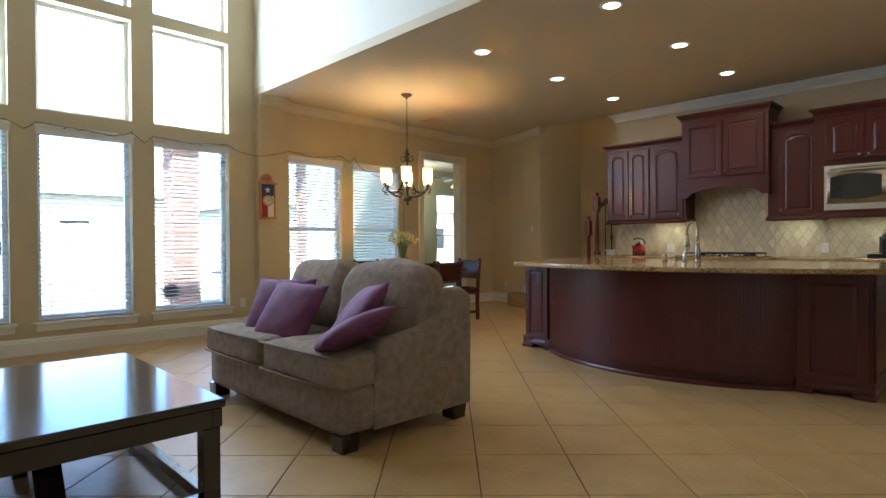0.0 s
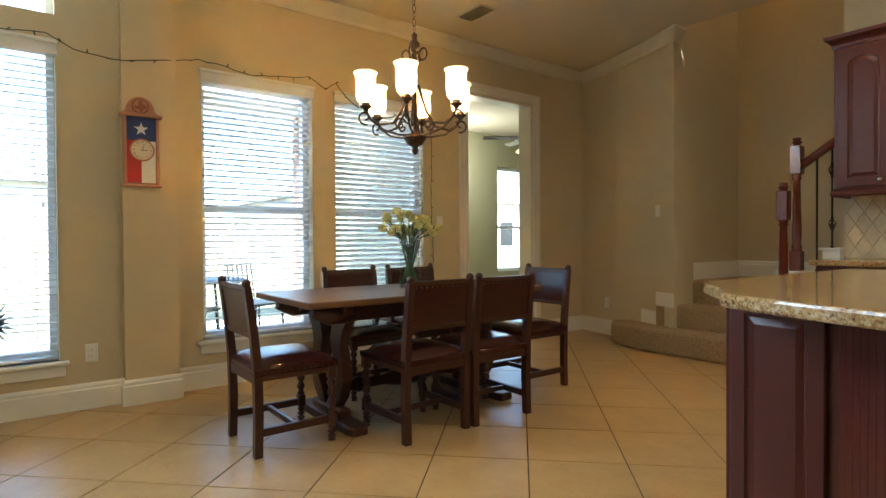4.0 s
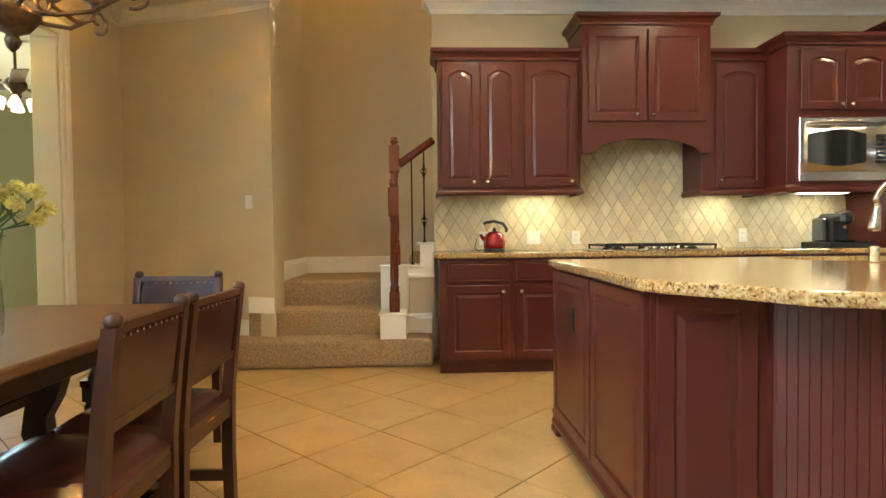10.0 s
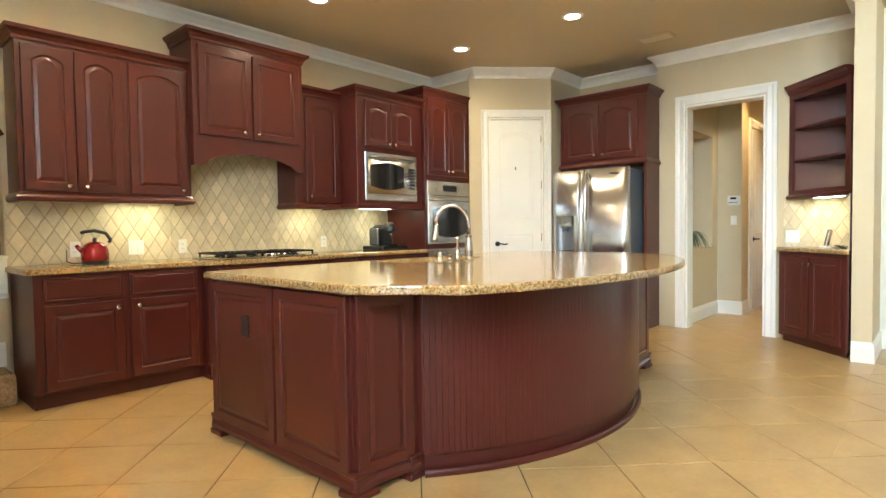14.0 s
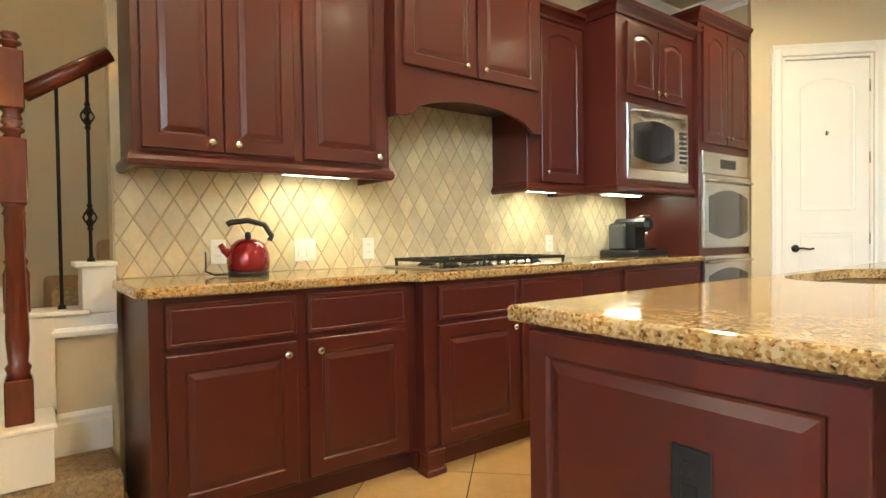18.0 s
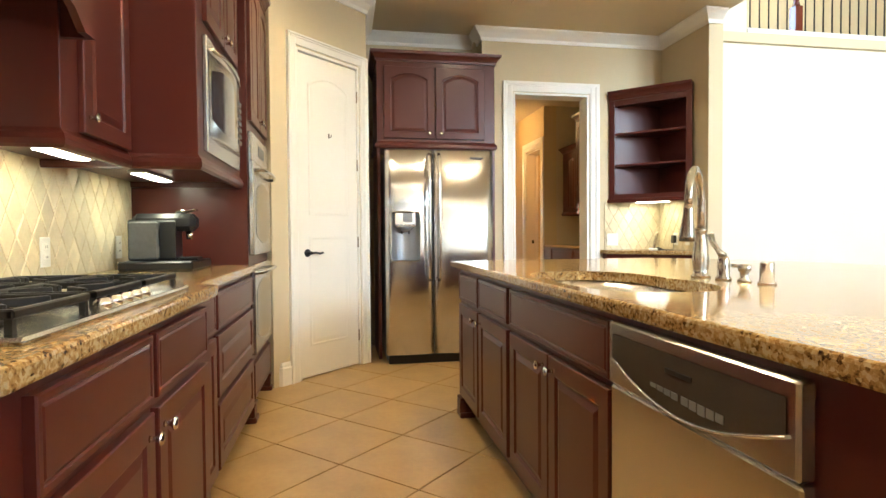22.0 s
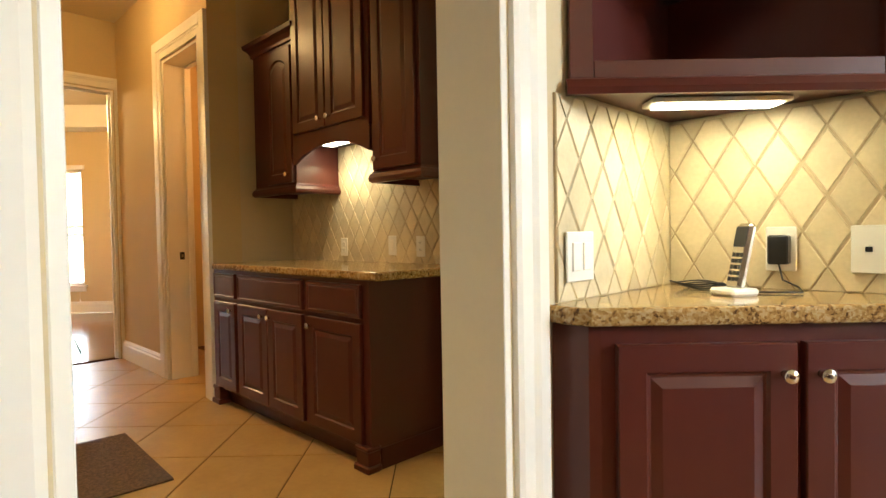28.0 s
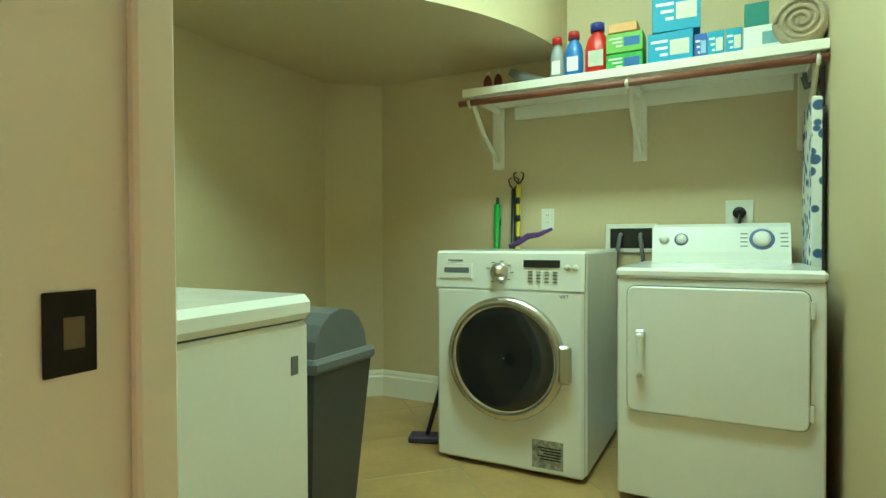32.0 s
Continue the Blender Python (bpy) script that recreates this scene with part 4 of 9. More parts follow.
def blind(m, w, z0, z1, tilt=8.0, label="white faux wood blind with open slats in the window"):
    """A slatted blind, with headrail, bottom rail and cords; hangs from z1 to z0."""
    b = thing("window_blind", label, "window blind", m=m, group="window blinds")
    part("headrail", bbox(0.004, w - 0.004, -0.03, 0.03, z1 - 0.05, z1 - 0.002, b=0.003), BLIND, b)
    part("bottom_rail", bbox(0.006, w - 0.006, -0.025, 0.025, z0 + 0.004, z0 + 0.026, b=0.004), BLIND, b)
    sl = bmesh.new()
    n = 4
    T = pose(0, 0, 0, -tilt, 0, 0)
    hw = 0.0245
    for s, th in ((1, 0.0013), (-1, -0.0013)):
        ring = [[sl.verts.new(T @ Vector((x, -hw + 2 * hw * i / n, th + 0.0035 * (1 - (2 * i / n - 1) ** 2)))) for i in range(n + 1)] for x in (0.008, w - 0.008)]
        for i in range(n):
            f = sl.faces.new((ring[0][i], ring[1][i], ring[1][i + 1], ring[0][i + 1]))
    me = mesh_of("slat", sl, BLIND)
    z = z0 + 0.06
    while z < z1 - 0.06:
        o = new("slat", me)
        o.parent = b
        o.location = (0, 0, z)
        z += 0.0445
    for x in (0.11, w - 0.11):
        part("ladder_tape", bbox(x - 0.0015, x + 0.0015, -0.0262, -0.0247, z0 + 0.02, z1 - 0.05), BLIND, b)
    bm = bmesh.new()
    tube(bm, [(w - 0.07, -0.034, z1 - 0.05), (w - 0.07, -0.036, z1 - 1.0)], 0.0012, 5)
    lathe(bm, [(0.002, 0.0), (0.007, -0.01), (0.008, -0.035), (0.003, -0.04)], 8, (w - 0.07, -0.036, z1 - 1.0))
    part("pull_cord", bm, BLIND, b, "thin cord with a tassel")
    return b


def sill(name, m, w, z, label="white painted window stool and apron"):
    bm = bmesh.new()
    box(bm, -0.05, w + 0.05, -0.05, 0.09, z - 0.03, z, 0.008)
    box(bm, -0.03, w + 0.03, -0.022, 0.0, z - 0.10, z - 0.03, 0.004)
    o = solid(name, bm, TRIM, label, "window sill")
    o.matrix_world = m
    return o


def valance(m, w, z):
    bm = bmesh.new()
    box(bm, -0.012, w + 0.012, -0.02, 0.045, z - 0.085, z - 0.012, 0.003)
    box(bm, -0.018, w + 0.018, -0.028, 0.045, z - 0.014, z + 0.012, 0.005)
    o = solid("blind_valance", bm, BLIND, "white moulded blind valance above the window", "valance", "thing", "blind valances")
    o.matrix_world = m
    return o


k = 1
for a, b in COLS:
    M = Matrix.Translation((-7.10, a, 0)) @ pose(0, 0, 0, 0, 0, 90)
    for c, d in GLASSROWS:
        window(f"window_{k}", M @ Matrix.Translation((0, 0.13, 0)), b - a, c, d, "tall white vinyl window pane overlooking the patio")
        k += 1
    blind(M @ Matrix.Translation((0, 0.05, 0)), b - a, GLASSROWS[0][0], GLASSROWS[0][1], 0)
    sill(f"window_sill_{k}", M, b - a, GLASSROWS[0][0])
    valance(M, b - a, GLASSROWS[0][1])
for i, (a, b) in enumerate(NOOKWIN):
    M = Matrix.Translation((-7.17, a, 0)) @ pose(0, 0, 0, 0, 0, 90)
    window(f"window_{k}", M @ Matrix.Translation((0, 0.10, 0)), b - a, 0.35, 2.33, "white nook window", (1.33,))
    blind(M @ Matrix.Translation((0, 0.045, 0)), b - a, 0.35, 2.33, (12, 36)[i])
    sill(f"window_sill_{k}", M, b - a, 0.35)
    valance(M, b - a, 2.33)
    k += 1
for y, w in ((9.35, 0.78), (7.2, 1.2)):
    M = Matrix.Translation((-9.8, y, 0)) @ pose(0, 0, 0, 0, 0, 90)
    window(f"window_{k}", M @ Matrix.Translation((0, 0.1, 0)), w, 0.55, 2.32, "bright side room window", (1.3,))
    if w > 1:
        blind(M @ Matrix.Translation((0, 0.04, 0)), w, 0.55, 2.32, 6)
    k += 1

# ---- skylight entering through the upper panes ----
for a, b in COLS:
    for c, d in GLASSROWS[1:]:
        lamp("sky_light", "AREA", (-7.30, (a + b) / 2, (c + d) / 2), SKY_W, (0.94, 0.98, 1.0), b - a - 0.1, d - c - 0.1, target=(0, (a + b) / 2, (c + d) / 2))

# ---- lamps ----
WARM = (1.0, 0.70, 0.36)
BULB = glow("lit_bulb", (1.0, 0.86, 0.62), 3)
for x, y in ((-3.925, 4.35), (-3.925, 5.69), (-3.925, 7.01), (-2.45, 4.28), (-2.45, 5.615), (-2.45, 6.93), (-0.65, 5.59), (-0.65, 6.91)):
    r = thing("recessed_light", "lit round white recessed ceiling light", "ceiling light", (x, y, 3.05), group="recessed lights")
    bm = bmesh.new()
    lathe(bm, [(0.062, -0.003), (0.066, -0.010), (0.092, -0.006), (0.098, -0.001), (0.098, 0.0)], 28, caps=False)
    part("trim_ring", bm, WHITEP, r)
    bm = bmesh.new()
    lathe(bm, [(0.001, -0.004), (0.064, -0.0042)], 24, caps=False)
    part("lens", bm, BULB, r, "glowing frosted lens")
    lamp("recessed_lamp", "SPOT", (x, y, 3.03), CAN_W, WARM, 0.06, target=(x, y, 0), spot=168, blend=0.9)
CH = (-5.68, 4.85)
for i in range(6):
    a = radians(60 * i + 17)
    lamp("chandelier_lamp", "POINT", (CH[0] + 0.31 * math.cos(a), CH[1] + 0.31 * math.sin(a), 1.975), BULB_W, (1.0, 0.62, 0.25), 0.035)
for x, y, w in ((-3.50, 7.80, 0.30), (-1.95, 7.80, 0.25), (-1.15, 7.75, 0.35)):
    lamp("under_cabinet_lamp", "AREA", (x, y, 1.368), 0.030, (1.0, 0.88, 0.30), w, 0.06, target=(x, y + 0.02, 0))
# unseen lamp assumed upstairs, added to brighten the stairwell
lamp("upstairs_lamp", "POINT", (-4.6, 8.75, 5.35), 1.8, (1.0, 0.72, 0.38), 0.12)
lamp("desk_lamp", "AREA", (0.72, 4.03, 1.365), 0.045, (1.0, 0.84, 0.45), 0.22, 0.06, target=(0.75, 3.98, 0))
lamp("serving_lamp", "AREA", (3.05, 3.42, 1.53), 0.065, (1.0, 0.80, 0.45), 0.3, 0.08, target=(3.05, 3.44, 0))
lamp("hall_lamp", "POINT", (4.6, 4.5, 2.8), 0.68, (1.0, 0.60, 0.22), 0.1)
# spot without a fixture, added to brighten the hall floor
lamp("hall_can_lamp", "SPOT", (2.35, 4.75, 3.0), 4.2, (1.0, 0.62, 0.27), 0.06, target=(2.35, 4.75, 0), spot=100, blend=0.9)
lamp("study_lamp", "POINT", (8.0, 4.6, 2.6), 4, (1.0, 0.62, 0.26), 0.12)
lamp("powder_room_lamp", "POINT", (4.4, 3.0, 2.4), 1, (1.0, 0.48, 0.15), 0.1)
lamp("laundry_lamp", "AREA", (2.05, 2.0, 2.95), 1.4, (0.70, 1.0, 0.70), 0.9, 0.3, target=(2.05, 2.0, 0))
# added fill in mid-air; makes up for weak window light in the side room
lamp("side_room_lamp", "POINT", (-9.2, 8.2, 2.2), 2.8, (1.0, 0.85, 0.6), 0.1)

# ---- appliances ----
def bar(bm, pts, r, seg=10):
    tube(bm, pts, r, seg)


def bow_slab(bm, y0, y1, x, z0, z1, bulge, depth, n=8, edge=0.012, gap=None):
    """A door slab facing -x, from y0 to y1, its face bowed by bulge; gap (y0, y1, z0, z1) goes through it."""
    ys = sorted({y0 + (y1 - y0) * i / n for i in range(n + 1)} | set(gap[:2] if gap else ()), reverse=y0 > y1)
    zs = [z0 + 0.004, *(gap[2:] if gap else ()), z1 - 0.004]
    rows = []
    for y in ys:
        s = (y - y0) / (y1 - y0)
        rows.append((x - bulge * math.sin(math.pi * s) + edge * (max(0, 1 - s * n) + max(0, 1 - (1 - s) * n)), y))
    n = len(rows) - 1
    F = [[bm.verts.new((a, b, z)) for a, b in rows] for z in zs]
    G = [[bm.verts.new((a + 0.006, b, z)) for a, b in rows] for z in (z0, z1)]
    B = [[bm.verts.new((x + depth, rows[i][1], z)) for i in range(n + 1)] for z in (z0, *zs[1:-1], z1)]
    for i in range(n):
        mid_ = (rows[i][1] + rows[i + 1][1]) / 2
        for j in range(len(zs) - 1):
            if gap and j == 1 and gap[0] < mid_ < gap[1]:
                for k in (1, 2):
                    quad(bm, *[q.co.copy() for q in (F[k][i], F[k][i + 1], B[k][i + 1], B[k][i])])
                continue
            bm.faces.new((F[j][i], F[j][i + 1], F[j + 1][i + 1], F[j + 1][i])).smooth = True
            bm.faces.new((B[j + 1][i], B[j + 1][i + 1], B[j][i + 1], B[j][i]))
        for q in ((G[0][i], G[0][i + 1], F[0][i + 1], F[0][i]), (F[-1][i], F[-1][i + 1], G[1][i + 1], G[1][i]),
                  (B[0][i], B[0][i + 1], G[0][i + 1], G[0][i]), (G[1][i], G[1][i + 1], B[-1][i + 1], B[-1][i])):
            bm.faces.new(q)
        if gap and rows[i][1] in gap[:2]:
            quad(bm, *[q.co.copy() for q in (F[1][i], F[2][i], B[2][i], B[1][i])])
    for i in (0, n):
        bm.faces.new((G[0][i], *[f[i] for f in F], G[1][i], *[b_[i] for b_ in B[::-1]]))


fr = thing("refrigerator", "side-by-side stainless steel refrigerator with water dispenser", "refrigerator", (0, 0, 0))
part("cabinet_body", bbox(0.565, 1.25, 5.585, 6.475, 0.03, 1.765, b=0.006), GREYP, fr, "dark grey steel sides")
part("kick_plate", bbox(0.545, 0.60, 5.60, 6.46, 0.0, 0.075, b=0.004), BLACK, fr)
for a, b in ((6.088, 6.482), (5.572, 6.078)):
    bm = bmesh.new()
    bow_slab(bm, b, a, 0.492, 0.085, 1.785, 0.016, 0.068, gap=(6.198, 6.442, 0.862, 1.272) if a > 6 else None)
    part("door", bm, STEEL, fr)
for y in (6.125, 6.040):
    bm = bmesh.new()
    pts = [(0.475, y, 0.70), (0.445, y, 0.74), (0.430, y, 0.95), (0.425, y, 1.22), (0.430, y, 1.50), (0.445, y, 1.71), (0.475, y, 1.75)]
    bar(bm, pts, 0.014)
    part("handle", bm, STEEL, fr, "long curved steel handle")
dsp = part("dispenser", bmesh.new(), STEEL, fr, "recessed steel water dispenser")
bm = bmesh.new()
rim_ = [(6.32 + sy * (0.122 - 0.03 + 0.03 * math.cos(radians(q))), 1.067 + sz * (0.205 - 0.03 + 0.03 * math.sin(radians(q))))
        for sy, sz, q0 in ((1, 1, 0), (-1, 1, 90), (-1, -1, 0), (1, -1, 90)) for q in (range(0, 91, 18) if q0 == 0 else range(90, -1, -18))]
tube(bm, [(0.476, y, z) for y, z in rim_], 0.006, 8, closed=True)
part("rim", bm, CHROME, dsp, "bright rounded steel rim")
CAVITY = mat("satin_grey_liner", (0.30, 0.31, 0.33), 0.32, 0.6, vary=0.05)
bm = bmesh.new()
n_ = 12
back_ = [(0.484 + 0.062 * math.sin(math.pi * i / n_) ** 0.6, 6.200 + 0.240 * i / n_) for i in range(n_ + 1)]
L0, L1 = [bm.verts.new((x, y, 0.864)) for x, y in back_], [bm.verts.new((x, y, 1.270)) for x, y in back_]
for i in range(n_):
    bm.faces.new((L0[i], L0[i + 1], L1[i + 1], L1[i])).smooth = True
part("recess", bm, CAVITY, dsp, "curved grey recess")
part("drip_tray", bbox(0.482, 0.545, 6.202, 6.438, 0.858, 0.872, b=0.003), BLACK, dsp)
hd_ = part("control_head", bbox(0.474, 0.545, 6.232, 6.408, 1.150, 1.268, b=0.006), STEEL, dsp, "steel control head")
part("display", bbox(0.4725, 0.476, 6.265, 6.342, 1.190, 1.262, b=0.001), mat("dispenser_display", (0.22, 0.23, 0.24), 0.15, vary=0.05), hd_)
for i in range(5):
    part("button", bbox(0.4722, 0.476, 6.240 + i * 0.034, 6.266 + i * 0.034, 1.158, 1.170, b=0.001), GREYP, hd_)
bm = bmesh.new()
lathe(bm, [(0.030, 0.0), (0.062, 0.035), (0.064, 0.045)], 18, (0.515, 6.32, 1.106))
part("spout", bm, GREYP, dsp)
for y in (6.29, 6.35):
    bm = bmesh.new()
    tube(bm, [(0.505, y, 1.12), (0.490, y, 1.09)], 0.006, 8)
    part("nozzle", bm, BLACK, dsp)
bm = bmesh.new()
for i in range(7):
    box(bm, 0.4745, 0.477, 5.665 + i * 0.016, 5.677 + i * 0.016, 1.715, 1.727)
part("badge", bm, GREYP, fr, "small dark badge lettering")
cab = cabinet("dark cherry cabinet with two arched doors above the refrigerator", face(0.63, 6.53, -90), 1.05, 0.64, 2.59,
              [("door", 0.06, 1.92, 0.44, 0.62, 0.455, 1.965, 0.05), ("door", 0.515, 1.92, 0.44, 0.62, 0.56, 1.965, 0.05)], z0=1.865, toe=0, crown=1, name="fridge_cabinet")
part("side_panel", bbox(1.02, 1.05, 0.0, 0.64, 0, 1.866, b=0.002), CHERRY, cab)
part("side_panel", bbox(0.0, 0.028, 0.0, 0.64, 0, 1.866, b=0.002), CHERRY, cab)

mw = thing("microwave_oven", "built-in stainless steel microwave with a dark window", "microwave", (-1.60, 7.40, 1.44))
part("trim_frame", bbox(0, 0.735, -0.02, 0.0, 0, 0.49, b=0.004), STEEL, mw)
bm = bmesh.new()
N = 10
R = [[bm.verts.new((0.03 + 0.675 * i / N, -0.022 - 0.028 * math.sin(math.pi * i / N), z)) for i in range(N + 1)] for z in (0.075, 0.425)]
Q = [[bm.verts.new((0.03 + 0.675 * i / N, -0.02, z)) for i in range(N + 1)] for z in (0.07, 0.43)]
for i in range(N):
    for q in ((R[0][i], R[0][i + 1], R[1][i + 1], R[1][i]), (Q[0][i], Q[0][i + 1], R[0][i + 1], R[0][i]), (R[1][i], R[1][i + 1], Q[1][i + 1], Q[1][i])):
        bm.faces.new(q).smooth = True
dr = part("door", bm, STEEL, mw)
bm = bmesh.new()
R = [[bm.verts.new((0.06 + 0.45 * i / N, -0.0235 - 0.028 * math.sin(math.pi * (0.045 + 0.66 * i / N)), 0.25 + s * (0.105 + 0.035 * math.sin(math.pi * i / N)))) for i in range(N + 1)] for s in (-1, 1)]
for i in range(N):
    bm.faces.new((R[0][i], R[0][i + 1], R[1][i + 1], R[1][i])).smooth = True
part("window", bm, DARKGLASS, dr, "dark curved glass")
bm = bmesh.new()
for r_ in range(7):
    for c_ in range(3):
        box(bm, 0.60 + c_ * 0.028, 0.62 + c_ * 0.028, -0.041, -0.035, 0.13 + r_ * 0.034, 0.15 + r_ * 0.034)
part("keypad", bm, BLACK, mw, "black keypad buttons")
bm = bmesh.new()
bar(bm, [(0.06, -0.03, 0.445), (0.2, -0.05, 0.452), (0.37, -0.058, 0.455), (0.54, -0.05, 0.452), (0.68, -0.03, 0.445)], 0.009)
part("handle", bm, STEEL, mw)

ov = thing("double_oven", "stainless steel double wall oven with curved dark windows", "oven", (-0.745, 7.36, 0.37))
part("control_panel", bbox(0, 0.745, -0.022, 0.0, 1.15, 1.315, b=0.004), STEEL, ov)
part("display", bbox(0.26, 0.50, -0.024, -0.021, 1.20, 1.27, b=0.002), BLACK, ov, "black clock display")
for z0, z1 in ((0.02, 0.545), (0.60, 1.145)):
    d = part("oven_door", bbox(0, 0.745, -0.032, 0.0, z0, z1, b=0.006), STEEL, ov)
    bm = bmesh.new()
    zc = (z0 + z1) / 2 - 0.02
    N = 14
    R = [[bm.verts.new((0.07 + 0.605 * i / N, -0.0335, zc + s * (0.13 + 0.055 * math.sin(math.pi * i / N)))) for i in range(N + 1)] for s in (-1, 1)]
    for i in range(N):
        bm.faces.new((R[0][i], R[0][i + 1], R[1][i + 1], R[1][i]))
    part("window", bm, DARKGLASS, d, "dark oven glass")
    bm = bmesh.new()
    bar(bm, [(0.05, -0.03, z1 - 0.05), (0.06, -0.065, z1 - 0.047), (0.2, -0.08, z1 - 0.042), (0.37, -0.085, z1 - 0.040), (0.54, -0.08, z1 - 0.042), (0.685, -0.065, z1 - 0.047), (0.695, -0.03, z1 - 0.05)], 0.011)
    part("handle", bm, STEEL, d)

dw = thing("dishwasher", "stainless steel dishwasher built into the island", "dishwasher", m=face(-2.785, 6.13, 180))
part("door", bbox(0.0, 0.60, -0.028, 0.0, 0.11, 0.70, b=0.005), STEEL, dw)
part("control_panel", bbox(0.0, 0.60, -0.034, 0.0, 0.705, 0.862, b=0.006), STEEL, dw)
DWPANEL = mat("dark_control_glass", (0.10, 0.085, 0.07), 0.22, 0.4, vary=0.05)
N = 16
arc_z = lambda i: 0.775 - 0.062 * math.sin(math.pi * i / N)
bm = bmesh.new()
R = [[bm.verts.new((0.022 + 0.556 * i / N, -0.0362, arc_z(i) if k == 0 else 0.832)) for i in range(N + 1)] for k in range(2)]
for i in range(N):
    bm.faces.new((R[0][i], R[0][i + 1], R[1][i + 1], R[1][i]))
panel_ = part("handle_recess", bm, DWPANEL, dw, "dark crescent control recess")
bm = bmesh.new()
tube(bm, [(0.020 + 0.560 * i / N, -0.037, arc_z(i) - 0.004) for i in range(N + 1)], 0.0035, 6)
part("lip", bm, STEEL, dw, "bright curved steel lip")
for i in range(9):
    x = 0.20 + i * 0.026 + (0.008 if i > 3 else 0)
    part("button", bbox(x, x + 0.022, -0.0378, -0.0362, 0.738 - 0.012 * abs(i - 6) * -0.15, 0.758, b=0.0005), GREYP, panel_)
part("vent_slot", bbox(0.255, 0.345, -0.038, -0.0362, 0.792, 0.802), BLACK, panel_)
part("kick_plate", bbox(0.01, 0.59, 0.0, 0.02, 0.0, 0.105), BLACK, dw)

ck = thing("gas_cooktop", "stainless gas cooktop with black cast iron grates", "cooktop", (-3.16, 7.30, 0.918))
part("pan", bbox(0, 0.92, 0, 0.53, 0.0, 0.012, b=0.005), STEEL, ck)
for gx in (0.03, 0.325, 0.62):
    g = bmesh.new()
    w, d = 0.27, 0.47
    for a in ((0, w, 0.03, 0.042), (0, w, d - 0.012, d), (0, 0.012, 0.03, d), (w - 0.012, w, 0.03, d), (0, w, d * 0.53, d * 0.53 + 0.012)):
        box(g, gx + a[0], gx + a[1], a[2], a[3], 0.036, 0.052, 0.003)
    for cx in (w * 0.5,):
        for cy in (0.15, 0.365):
            for k_ in range(4):
                a = radians(45 + 90 * k_)
                box(g, -0.006 + 0.03, 0.105, -0.005, 0.005, 0.038, 0.054, 0.002, m=Matrix.Translation((gx + cx, cy, 0)) @ pose(0, 0, 0, 0, 0, 45 + 90 * k_))
    for fx in (0.004, w - 0.016):
        for fy in (0.034, d - 0.014):
            box(g, gx + fx, gx + fx + 0.012, fy, fy + 0.012, 0.010, 0.04)
    part("grate", g, IRON, ck)
    for cy in (0.15, 0.365):
        bm = bmesh.new()
        lathe(bm, [(0.045, 0.011), (0.045, 0.02), (0.032, 0.024), (0.032, 0.031), (0.004, 0.033)], 18, (gx + 0.135, cy, 0))
        part("burner", bm, IRON, ck)
for i in range(5):
    bm = bmesh.new()
    lathe(bm, [(0.019, 0.011), (0.019, 0.026), (0.016, 0.036), (0.003, 0.038)], 14, (0.60 + i * 0.062 if False else 0.34 + i * 0.06, 0.025, 0))
    part("knob", bm, CHROME, ck)

kt = thing("kettle", "shiny red enamel kettle with a black handle", "kettle", (-3.915, 7.73, 0.918))
bm = bmesh.new()
lathe(bm, [(0.082, 0.022), (0.088, 0.03), (0.092, 0.06), (0.088, 0.10), (0.074, 0.135), (0.05, 0.155), (0.03, 0.163), (0.003, 0.166)], 28)
part("body", bm, REDMET, kt)
bm = bmesh.new()
lathe(bm, [(0.084, 0.0), (0.088, 0.005), (0.088, 0.02), (0.082, 0.024)], 28)
part("base", bm, BLACK, kt)
bm = bmesh.new()
lathe(bm, [(0.012, 0.16), (0.015, 0.175), (0.012, 0.19), (0.002, 0.195)], 14)
part("lid_knob", bm, BLACK, kt)
bm = bmesh.new()
bar(bm, [(0.088, -0.02, 0.155), (0.10, -0.02, 0.175), (0.07, -0.015, 0.225), (0.0, 0, 0.245), (-0.07, 0.012, 0.235), (-0.085, 0.015, 0.225)], 0.013)
part("handle", bm, BLACK, kt)
bm = bmesh.new()
tube(bm, [(-0.07, 0.012, 0.09), (-0.10, 0.016, 0.115), (-0.115, 0.02, 0.14)], 0.014, 10, radii=[0.022, 0.015, 0.012])
part("spout", bm, REDMET, kt)
bm = bmesh.new()
tube(bm, [(-0.078, 0.02, 0.01), (-0.13, 0.05, 0.006), (-0.15, 0.12, 0.02), (-0.13, 0.2, 0.09), (-0.11, 0.29, 0.12)], 0.004, 6)
part("cord", bm, BLACK, kt)

cf = thing("coffee_machine", "black capsule coffee machine on a drawer tray", "coffee machine", (-1.22, 7.60, 0.918))
part("tray", bbox(-0.02, 0.36, -0.06, 0.28, 0.0, 0.045, b=0.008), BLACK, cf)
bm = bmesh.new()
prism(bm, [(0, 0), (0, 0.0)][:0] + [(0.10, 0.05), (0.22, 0.05), (0.22, 0.27), (0.10, 0.27)], 0.045, 0.25, 0.012)
box(bm, 0.105, 0.215, -0.04, 0.26, 0.19, 0.28, 0.025)
part("body", bm, BLACK, cf)
part("drip_tray", bbox(0.11, 0.21, -0.05, 0.05, 0.045, 0.06, b=0.004), IRON, cf)
bm = bmesh.new()
lathe(bm, [(0.014, 0.15), (0.018, 0.19)], 12, (0.16, 0.0, 0))
part("spout", bm, CHROME, cf)
bm = bmesh.new()
bar(bm, [(0.115, 0.05, 0.285), (0.12, -0.03, 0.30), (0.20, -0.03, 0.30), (0.205, 0.05, 0.285)], 0.006)
